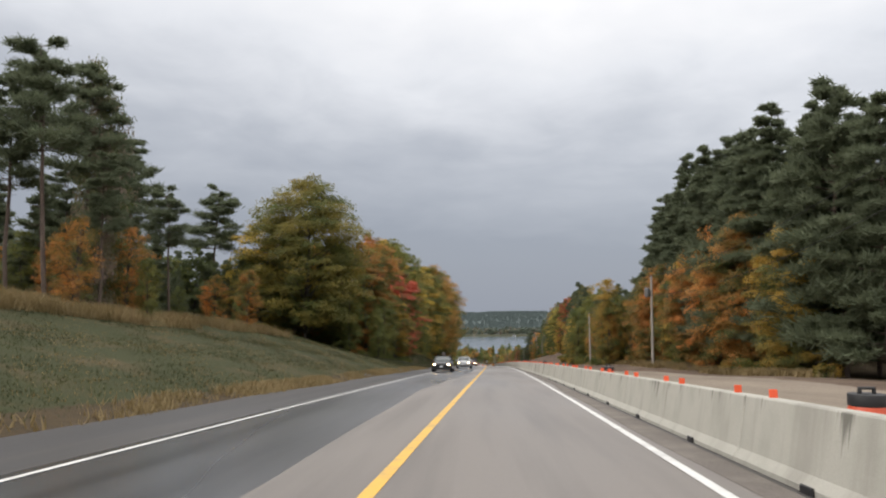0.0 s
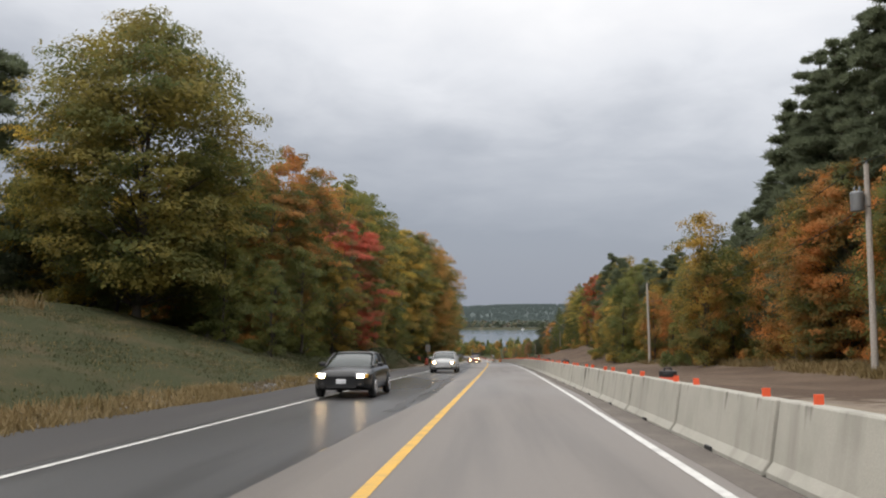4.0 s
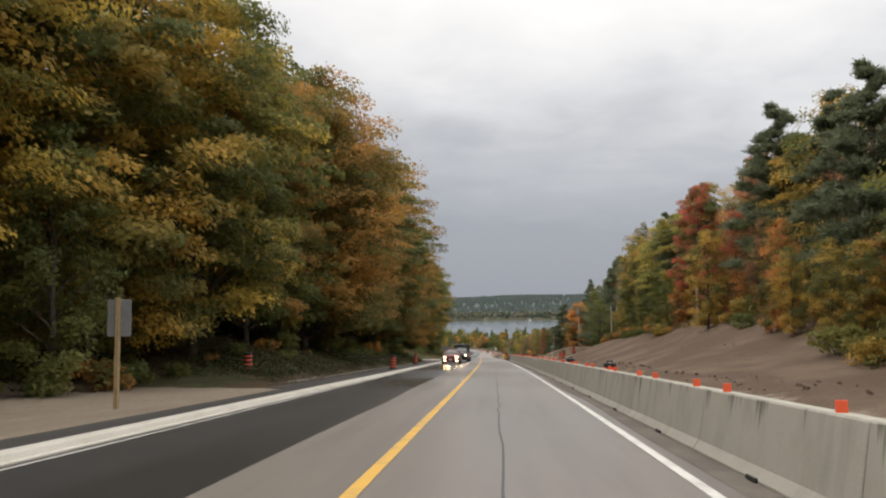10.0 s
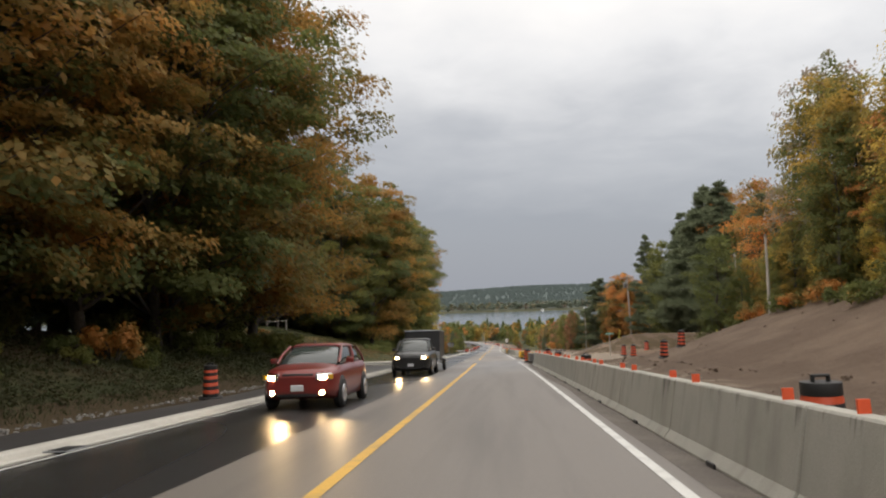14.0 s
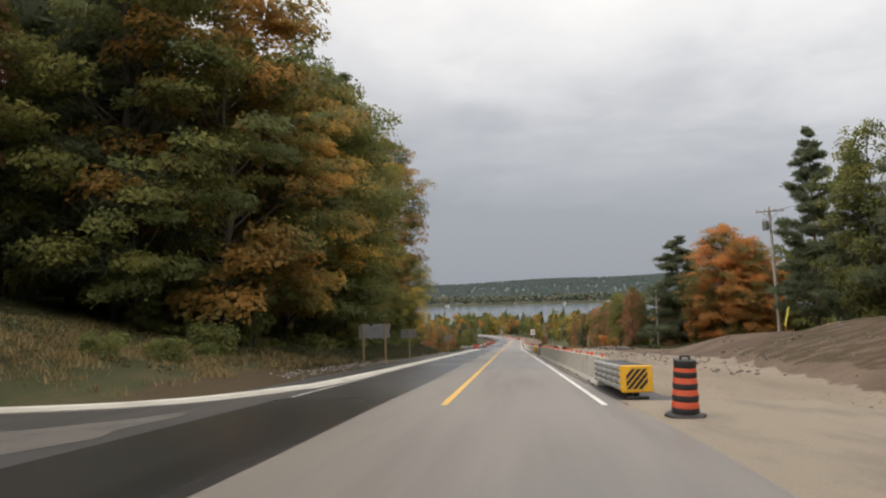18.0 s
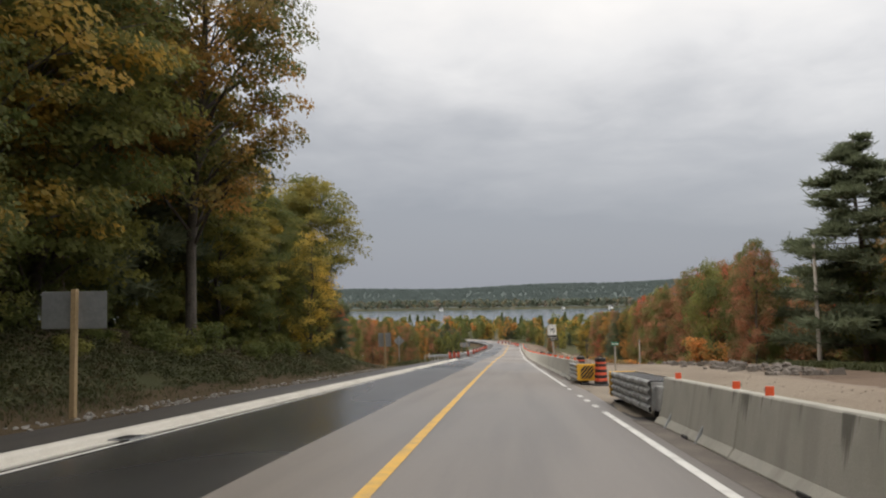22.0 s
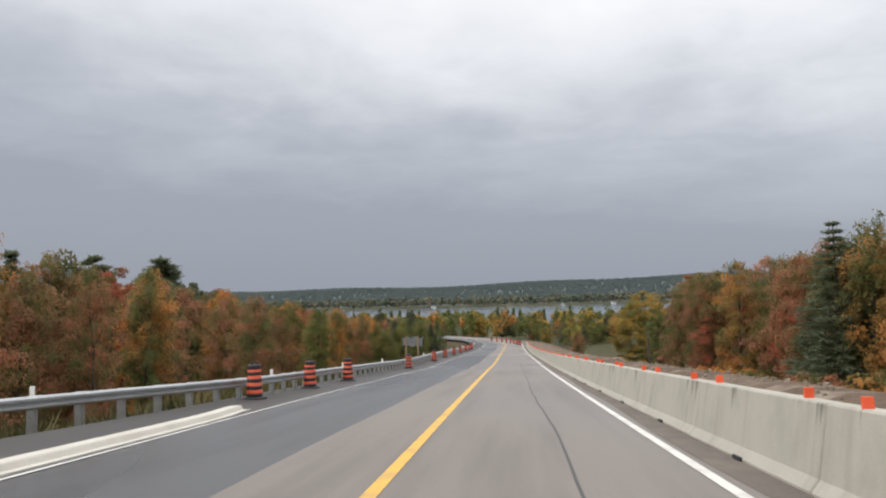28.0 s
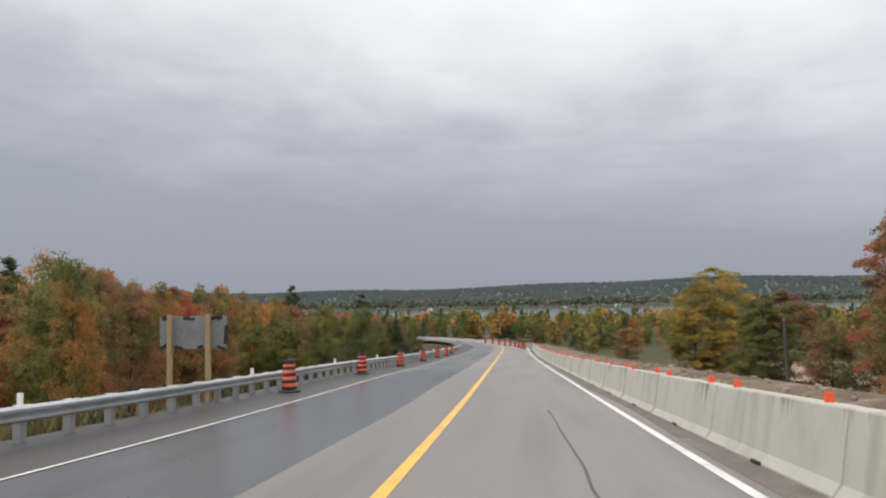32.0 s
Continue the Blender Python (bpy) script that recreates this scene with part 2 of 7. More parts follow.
def stained_concrete():
    """Precast concrete: fine grain, pale blooms, dark streaks that ran down from the top edge."""
    m, n, l, p = material("precast_concrete", 0.75, 0, 0.4)
    f = grain(n, l, 45.0, 5)
    col = mixed(n, l, f, (0.42, 0.40, 0.35), (0.375, 0.36, 0.315))
    col = mixed(n, l, grain(n, l, 1.4, 4, 0.6, 0.45, 0.75), col, (0.33, 0.32, 0.275))
    info = n.new("ShaderNodeObjectInfo")
    shift = n.new("ShaderNodeMath"); shift.operation = "MULTIPLY"; shift.inputs[1].default_value = 90.0
    l.new(info.outputs["Random"], shift.inputs[0])
    tcn = n.new("ShaderNodeTexCoord")
    off = n.new("ShaderNodeVectorMath"); off.operation = "ADD"
    l.new(tcn.outputs["Object"], off.inputs[0]); l.new(shift.outputs[0], off.inputs[1])
    mp = n.new("ShaderNodeMapping"); mp.inputs["Scale"].default_value = (0.3, 1.0, 0.14)
    l.new(off.outputs[0], mp.inputs[0])
    nz = n.new("ShaderNodeTexNoise"); nz.inputs["Scale"].default_value, nz.inputs["Detail"].default_value = 2.6, 5.0
    l.new(mp.outputs[0], nz.inputs["Vector"])
    r = n.new("ShaderNodeMapRange"); r.inputs["From Min"].default_value, r.inputs["From Max"].default_value, r.inputs["To Max"].default_value = 0.52, 0.74, 0.75
    l.new(nz.outputs["Fac"], r.inputs["Value"])
    col = mixed(n, l, r.outputs[0], col, (0.27, 0.255, 0.22))
    # drips of dark water stain, each with its own length down from the top edge
    at_z = n.new("ShaderNodeSeparateXYZ"); l.new(tcn.outputs["Object"], at_z.inputs[0])
    mp2 = n.new("ShaderNodeMapping"); mp2.inputs["Scale"].default_value = (0.0, 1.0, 0.04)
    l.new(off.outputs[0], mp2.inputs[0])
    drip = n.new("ShaderNodeTexNoise"); drip.inputs["Scale"].default_value, drip.inputs["Detail"].default_value, drip.inputs["Roughness"].default_value = 2.3, 6.0, 0.72
    l.new(mp2.outputs[0], drip.inputs["Vector"])
    fall = n.new("ShaderNodeMath"); fall.operation = "MULTIPLY_ADD"; fall.inputs[1].default_value, fall.inputs[2].default_value = 0.3, -0.25
    l.new(at_z.outputs["Z"], fall.inputs[0])
    wet = n.new("ShaderNodeMath"); wet.operation = "ADD"
    l.new(drip.outputs["Fac"], wet.inputs[0]); l.new(fall.outputs[0], wet.inputs[1])
    mask = n.new("ShaderNodeMapRange"); mask.inputs["From Min"].default_value, mask.inputs["From Max"].default_value, mask.inputs["To Max"].default_value = 0.53, 0.60, 0.85
    l.new(wet.outputs[0], mask.inputs["Value"])
    under = n.new("ShaderNodeMapRange"); under.inputs["From Min"].default_value, under.inputs["From Max"].default_value = 0.848, 0.83
    l.new(at_z.outputs["Z"], under.inputs["Value"])
    both = n.new("ShaderNodeMath"); both.operation = "MULTIPLY"
    l.new(mask.outputs[0], both.inputs[0]); l.new(under.outputs[0], both.inputs[1])
    col = mixed(n, l, both.outputs[0], col, (0.12, 0.115, 0.095))
    l.new(col, p.inputs["Base Color"])
    bump(n, l, p, f, 0.2, 0.006)
    return m


M_CONCRETE = stained_concrete()
M_CURB = surface("new_curb_concrete", (0.56, 0.535, 0.485), (0.485, 0.465, 0.42), (0.42, 0.395, 0.345), 0.85, 0, 35.0, 0.8, 0.2, 0.006)
M_GALV = surface("galvanised_steel", (0.50, 0.52, 0.535), (0.40, 0.42, 0.44), (0.33, 0.34, 0.35), 0.42, 0.75, 22.0, 1.5, 0.05, 0.002)
M_ORANGE = plain("orange_plastic", (0.78, 0.105, 0.035), 0.5)
M_DRUMRED = plain("orange_drum_plastic", (0.62, 0.095, 0.04), 0.42)
M_BLACK = plain("black_rubber", (0.022, 0.021, 0.022), 0.6)
M_YELLOW = plain("yellow_panel_paint", (0.78, 0.42, 0.03), 0.45)
M_WOODPOLE = surface("weathered_pole_wood", (0.42, 0.38, 0.335), (0.3, 0.27, 0.24), (0.24, 0.21, 0.185), 0.9, 0, 14.0, 1.0, 0.5, 0.01, (1, 1, 0.1))
M_NEWWOOD = surface("fresh_sawn_post", (0.36, 0.26, 0.14), (0.28, 0.2, 0.11), (0.22, 0.16, 0.09), 0.8, 0, 14.0, 1.0, 0.3, 0.005, (1, 1, 0.1))
M_WHITE = plain("white_paint", (0.78, 0.78, 0.76), 0.55, 0, 0.06)
M_SIGNBACK = surface("bare_aluminium_sign_back", (0.27, 0.28, 0.29), (0.23, 0.24, 0.25), (0.19, 0.195, 0.2), 0.5, 0.35, 12.0, 1.5, 0.0)
M_INK = plain("black_sign_ink", (0.015, 0.015, 0.016), 0.5)
M_GREEN = plain("green_sign_sheeting", (0.02, 0.22, 0.13), 0.4)
M_STRIPE_Y = surface("worn_yellow_line_paint", (0.70, 0.41, 0.068), (0.60, 0.345, 0.055), (0.40, 0.27, 0.105), 0.6, 0, 60.0, 2.2, 0.1, 0.003)
M_STRIPE_W = surface("worn_white_line_paint", (0.68, 0.67, 0.64), (0.57, 0.56, 0.535), (0.40, 0.39, 0.375), 0.6, 0, 60.0, 2.2, 0.1, 0.003)
M_ROCK = surface("broken_limestone", (0.32, 0.31, 0.29), (0.22, 0.21, 0.2), (0.15, 0.14, 0.13), 0.95, 0, 9.0, 2.0, 0.6, 0.03)
M_SOIL = surface("dug_soil", (0.15, 0.106, 0.076), (0.10, 0.07, 0.05), (0.18, 0.135, 0.1), 0.95, 0, 6.0, 0.35, 0.9, 0.06)
M_GRAVEL = surface("pale_gravel", (0.265, 0.22, 0.17), (0.21, 0.173, 0.134), (0.14, 0.117, 0.094), 0.95, 0, 30.0, 0.5, 0.3, 0.012, (1.7, 0.5, 1))
M_STRAW = leafy("dry_grass", (0.27, 0.20, 0.09), (0.17, 0.125, 0.06), 0.3)
M_GRASS = leafy("green_grass", (0.06, 0.067, 0.025), (0.042, 0.049, 0.019), 0.3)


def asphalt(name, a, b, tar, rough, wet):
    """Ground stone and binder, wheel tracks along the lane, dark damp patches that are smoother."""
    m, n, l, p = material(name, rough, 0, 0.5)
    f = grain(n, l, 55.0, 3, 0.7, 0.3, 0.7)
    col = mixed(n, l, f, a, b)
    streak = grain(n, l, 1.0, 4, 0.55, 0.46, 0.68, (1.5, 0.045, 1))
    patch = grain(n, l, 0.16, 1, 0.4, 0.35, 0.65, (1.0, 0.3, 1))
    col = mixed(n, l, streak, col, tar)
    l.new(col, p.inputs["Base Color"])
    r = n.new("ShaderNodeMapRange")
    r.inputs["To Min"].default_value, r.inputs["To Max"].default_value = rough, wet
    l.new(patch, r.inputs["Value"]); l.new(r.outputs[0], p.inputs["Roughness"])
    bump(n, l, p, f, 0.12, 0.004)
    return m


M_ROAD = asphalt("dry_grey_asphalt", (0.2, 0.175, 0.155), (0.15, 0.132, 0.118), (0.135, 0.119, 0.107), 0.6, 0.34)
M_NEWROAD = asphalt("damp_new_asphalt", (0.092, 0.092, 0.095), (0.064, 0.064, 0.067), (0.047, 0.047, 0.049), 0.42, 0.22)
M_DAMPROAD = asphalt("dark_damp_asphalt", (0.06, 0.059, 0.06), (0.04, 0.039, 0.04), (0.03, 0.029, 0.03), 0.4, 0.2)
M_BLACKTOP = asphalt("fresh_black_asphalt", (0.04, 0.039, 0.04), (0.026, 0.025, 0.026), (0.02, 0.019, 0.02), 0.42, 0.2)
M_SHOULDER = asphalt("dark_shoulder_asphalt", (0.044, 0.04, 0.039), (0.027, 0.025, 0.025), (0.054, 0.048, 0.043), 0.7, 0.5)


def ground_material():
    """Grass, straw, bare soil and gravel, by what covers each place (the cover attribute), with ragged edges; haze is
    painted into the far ground.
    """
    m, n, l, p = material("ground_cover", 0.95, 0, 0.2)
    at = n.new("ShaderNodeAttribute"); at.attribute_name = "cover"
    sp = n.new("ShaderNodeSeparateColor"); l.new(at.outputs["Color"], sp.inputs[0])
    nz = grain(n, l, 0.9, 6, 0.65, 0.3, 0.7)
    fine = grain(n, l, 7.0, 5, 0.65, 0.3, 0.7)
    grass = mixed(n, l, fine, (0.036, 0.044, 0.018), (0.058, 0.058, 0.026))
    grass = mixed(n, l, grain(n, l, 0.35, 4, 0.6, 0.5, 0.7), grass, (0.09, 0.07, 0.036))
    soil = mixed(n, l, fine, (0.14, 0.098, 0.071), (0.092, 0.065, 0.048))
    soil = mixed(n, l, grain(n, l, 0.2, 4, 0.6, 0.45, 0.7), soil, (0.178, 0.13, 0.096))
    gravel = mixed(n, l, fine, (0.32, 0.265, 0.21), (0.22, 0.18, 0.14))
    gravel = mixed(n, l, grain(n, l, 0.3, 5, 0.6, 0.42, 0.7, (1.3, 0.25, 1)), gravel, (0.2, 0.162, 0.127))
    litter = mixed(n, l, fine, (0.05, 0.04, 0.026), (0.09, 0.06, 0.03))

    def edge(sock):
        a = n.new("ShaderNodeMath"); a.operation = "MULTIPLY_ADD"; a.inputs[1].default_value = 0.7
        l.new(nz, a.inputs[0])
        b = n.new("ShaderNodeMath"); b.operation = "MULTIPLY_ADD"; b.inputs[1].default_value = 2.0; b.inputs[2].default_value = -0.85
        l.new(sock, b.inputs[0]); l.new(b.outputs[0], a.inputs[2])
        c = n.new("ShaderNodeMapRange"); c.inputs["From Min"].default_value, c.inputs["From Max"].default_value = 0.4, 0.6
        l.new(a.outputs[0], c.inputs["Value"])
        return c.outputs[0]

    col = mixed(n, l, edge(sp.outputs["Red"]), litter, (0, 0, 0)); l.new(grass, col.node.inputs["B"])
    c2 = mixed(n, l, edge(sp.outputs["Green"]), col, (0, 0, 0)); l.new(soil, c2.node.inputs["B"])
    c3 = mixed(n, l, edge(sp.outputs["Blue"]), c2, (0, 0, 0)); l.new(gravel, c3.node.inputs["B"])
    # far hill ground turns blue-grey: distance haze put into the colour
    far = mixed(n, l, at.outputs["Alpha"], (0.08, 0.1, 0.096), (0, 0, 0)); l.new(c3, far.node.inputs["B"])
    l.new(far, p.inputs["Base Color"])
    bump(n, l, p, fine, 0.8, 0.05)
    return m


M_GROUND = ground_material()

# ---- the road's line: s metres along it, u metres to the right of the yellow line, h above the pavement ----
rng = np.random.default_rng(7)
TS = np.arange(-140.0, 900.0, 1.0)


def smooth(a, b, v):
    k = np.clip((np.asarray(v, float) - a) / (b - a), 0, 1)
    return k * k * (3 - 2 * k)


_in = np.clip(TS, 0, 400)
_gx = 0.0265 - 2 * 8.42e-6 * _in - 3 * 4.6465e-7 * _in ** 2 + 4 * 7.8954e-10 * _in ** 3
BEND = -np.clip((TS - 512) / 105.0, 0, 1.1)
_gx = _gx + BEND
_gz = -0.05396 - 2 * 6.5443e-5 * _in + 3 * 6.7339e-8 * _in ** 2 + 0.048 * smooth(438, 545, TS)
_gz = _gz * (1 - smooth(640, 760, TS))
_cx = np.cumsum(_gx) - np.cumsum(_gx)[140] + 0.0745 - 1.25 - 0.35 * smooth(412, 485, TS)
_cz = np.cumsum(_gz) - np.cumsum(_gz)[140] + 0.193 + 0.45 * smooth(408, 480, TS)


def cx(s): return np.interp(s, TS, _cx)
def cz(s): return np.interp(s, TS, _cz)
def bend(s): return np.interp(s, TS, BEND)


def tilt(s, u):
    """Crossfall of the pavement at the foot of the hill, up towards the left."""
    return 0.021 * smooth(408, 440, s) * (1 - smooth(545, 640, s)) * np.clip(4.2 - np.asarray(u, float), 0, 11)


def at(s, u, h=0.0):
    k = bend(s)
    q = np.sqrt(1 + k * k)
    return np.stack([cx(s) + u / q, s - u * k / q, cz(s) + h + tilt(s, u)], -1)


def turn(s):
    """Heading of the road at s, in degrees, and its fall."""
    return -math.degrees(math.atan(float(np.interp(s, TS, _gx)))), math.degrees(math.atan(float(np.interp(s, TS, _gz))))


def stand(s, u, h=0.0, spin=0.0, size=1.0, level=True):
    """A pose on the roadside; level things stand upright, others follow the fall of the road."""
    x, y, z = (float(v) for v in at(s, u, h))
    yaw, fall = turn(s)
    return pose(x, y, z, 0 if level else fall, 0, yaw) @ pose(0, 0, 0, 0, 0, spin) @ Matrix.Scale(size, 4)


def hills(u, s):
    """Slow swells of the land."""
    return 0.5 * np.sin(u * 0.05 + s * 0.021) + 0.35 * np.sin(u * 0.093 - s * 0.047 + 1.3)


def yard_foot(s):
    """Where the dug slope behind the site yard begins."""
    return np.interp(s, (246, 249, 272, 292), (8.8, 9.2, 12.7, 17.0))


def profile(s, u):
    """Height of the ground against the pavement."""
    s, u = np.broadcast_arrays(np.asarray(s, float), np.asarray(u, float))
    a = -u
    early = 1 - smooth(78, 112, s)
    drive = smooth(124, 130, s) * (1 - smooth(146, 153, s))
    side = smooth(226, 231, s) * (1 - smooth(250.5, 254, s))
    knoll = smooth(252, 256, s) * (1 - smooth(276, 300, s))
    late = smooth(338, 362, s)
    rise = early * np.clip(0.275 * (a - 7.6), -0.1, 3.9) + (1 - early) * ((1 - knoll) * np.clip((0.17 + 0.15 * smooth(150, 160, s)) * (a - 8.4), -0.06, 2.4) + knoll * np.clip(0.245 * (a - 7.4), -0.06, 4.1))
    rise = rise * (1 - 0.85 * np.maximum(drive * (1 - smooth(20, 30, a)), 1.15 * side * (1 - smooth(30, 40, a))) - 0.0)
    rise = rise - 0.1 * side * (u < 0)
    rise = rise * (1 - late) + late * (-np.clip(0.30 * (a - 7.2), 0.05, 5.5))
    rise = rise + 1.35 * smooth(111, 118, s) * (1 - smooth(124, 128, s)) * smooth(8.0, 10.5, a) * (1 - smooth(15, 20, a))
    hl = np.where(a > 6.0, rise, -0.09)
    r = u
    cut = smooth(138, 172, s) * (1 - smooth(222, 238, s))
    mild = smooth(40, 80, s) * (1 - smooth(222, 238, s))
    entry = np.maximum(smooth(225.5, 229, s) * (1 - smooth(250, 256, s)), smooth(299, 302, s) * (1 - smooth(315, 319, s)))
    bank = 0.15 - entry * 0.21 * (1 - smooth(6.5, 11.5, r)) + mild * np.clip(0.10 * (r - 14), 0, 1.2) + cut * np.clip(0.30 * (r - 10.5), 0, 2.9)
    mound = 1.5 * smooth(272, 284, s) * (1 - smooth(296, 312, s)) * smooth(14.5, 20.5, r) * (1 - 0.5 * smooth(24, 34, r))
    mound2 = smooth(246, 250, s) * (1 - smooth(274, 292, s)) * np.where(r > yard_foot(s), np.clip(0.22 + 0.3 * (r - yard_foot(s)), 0, 2.0), 0) * (1 - smooth(36, 60, r))
    yard = np.maximum(mound, mound2)
    ridge = 0.5 * np.exp(-((r - 7.6) / 1.6) ** 2) - np.clip(0.30 * (r - 9.5), 0, 5.0)
    fl = smooth(338, 352, s)
    berm = 0.38 * smooth(108, 122, s) * (1 - smooth(222, 228, s)) * np.exp(-((r - 9.3 - 0.5 * np.sin(s * 0.23)) / 0.8) ** 2) * (0.7 + 0.5 * np.sin(s * 0.61) * np.sin(s * 0.37 + 1))
    bank = (bank + yard + berm) * (1 - fl) + fl * ridge
    hr = np.where(r > 5.2, bank, -0.09)
    h = np.where(u < 0, hl, hr)
    rough = smooth(8, 14, np.abs(u)) * (0.16 * hills(u * 6, s * 5) + 0.6 * smooth(25, 60, np.abs(u)) * hills(u, s))
    rough = rough * (1 - 0.9 * side * (u < 0) * (1 - smooth(30, 40, a)))
    return h + rough


def ground_z(x, y):
    """Height of the land at a place of the plan."""
    x, y = np.broadcast_arrays(np.asarray(x, float), np.asarray(y, float))
    u = x - cx(np.minimum(y, 560))
    near = cz(np.minimum(y, 560)) + profile(np.minimum(y, 560), u)
    near = near + tilt(y, u) - 0.5 * smooth(485, 515, y) * (u < 10) * (u > -70)
    vale = -43.0 - 6.5 * smooth(820, 905, y) + 5.5 * smooth(1470, 1515, y)
    ridge = 15 + 14 * smooth(-100, 900, x) + 4 * np.sin(x * 0.0041) + 3 * np.sin(x * 0.011 + 1) - 9 * smooth(200, 1400, -x)
    vale = vale + (ridge + 24) * smooth(1560, 2650, y)
    w = smooth(545, 700, y)
    return near * (1 - w) + vale * w


LAKE_Z = -45.5


# ---- helpers for meshes ----
def mesh_of(name, verts, faces, mats, smooth_faces=False, mat_index=None):
    me = bpy.data.meshes.new(name)
    me.from_pydata([tuple(v) for v in verts], [], faces)
    for m in (mats if isinstance(mats, (list, tuple)) else [mats]):
        me.materials.append(m)
    if mat_index is not None:
        me.polygons.foreach_set("material_index", mat_index)
    if smooth_faces:
        me.polygons.foreach_set("use_smooth", [True] * len(me.polygons))
    me.update()
    return me


def flakes_mesh(name, corners, mat, bough=None):
    """Many loose leaves from an array of corners, n x k x 3; bough: a number that the leaves of one bough share."""
    n, k = corners.shape[:2]
    me = bpy.data.meshes.new(name)
    me.vertices.add(k * n); me.loops.add(k * n); me.polygons.add(n)
    me.vertices.foreach_set("co", corners.astype(np.float32).ravel())
    me.loops.foreach_set("vertex_index", np.arange(k * n, dtype=np.int32))
    me.polygons.foreach_set("loop_start", np.arange(0, k * n, k, dtype=np.int32))
    me.materials.append(mat)
    if bough is not None:
        me.attributes.new("bough", "FLOAT", "FACE").data.foreach_set("value", np.asarray(bough, np.float32))
    me.update(calc_edges=True)
    return me


def part(name, data, mat, parent, label="", m=None):
    """One mesh object under a thing or a part; data is a bmesh or a mesh."""
    if isinstance(data, bmesh.types.BMesh):
        me = bpy.data.meshes.new(name)
        data.to_mesh(me)
        data.free()
        if mat is not None:
            me.materials.append(mat)
        data = me
    ob = new(name, data)
    if parent is not None:
        ob.parent = parent
    if m is not None:
        ob.matrix_basis = m
    if label:
        ob["label"] = label
    return ob


def thing(name, label, category, group="", kind="", m=None):
    ob = new(name)
    ob.empty_display_size = 0.2
    if m is not None:
        ob.matrix_basis = m
    return tagged(ob, label, category, group, kind)


def box(w, d, h, m=None, bevel=0.0, seg=1):
    """A bevelled block w x d x h standing on its base's centre."""
    bm = bmesh.new()
    bmesh.ops.create_cube(bm, size=1.0, matrix=Matrix.Translation((0, 0, h / 2)) @ Matrix.Diagonal((w, d, h, 1)))
    if bevel:
        bmesh.ops.bevel(bm, geom=bm.edges[:], offset=bevel, segments=seg, affect="EDGES", profile=0.6)
    if m is not None:
        bm.transform(m)
    return bm


def rod(r1, r2, length, seg=12, m=None, bevel=0.0):
    bm = bmesh.new()
    bmesh.ops.create_cone(bm, cap_ends=True, segments=seg, radius1=r1, radius2=r2, depth=length, matrix=Matrix.Translation((0, 0, length / 2)))
    if bevel:
        caps = [e for e in bm.edges if all(abs(v.co.z) < 1e-6 or abs(v.co.z - length) < 1e-6 for v in e.verts) and abs(e.verts[0].co.z - e.verts[1].co.z) < 1e-6]
        bmesh.ops.bevel(bm, geom=caps, offset=bevel, segments=2, affect="EDGES", profile=0.6)
    if m is not None:
        bm.transform(m)
    return bm


def extrude(profile_xz, y0, y1):
    """A closed profile in x and z, drawn out along y."""
    bm = bmesh.new()
    a = [bm.verts.new((x, y0, z)) for x, z in profile_xz]
    b = [bm.verts.new((x, y1, z)) for x, z in profile_xz]
    k = len(a)
    for i in range(k):
        bm.faces.new((a[i], a[(i + 1) % k], b[(i + 1) % k], b[i]))
    bm.faces.new(a[::-1]); bm.faces.new(b)
    bmesh.ops.recalc_face_normals(bm, faces=bm.faces[:])
    return bm


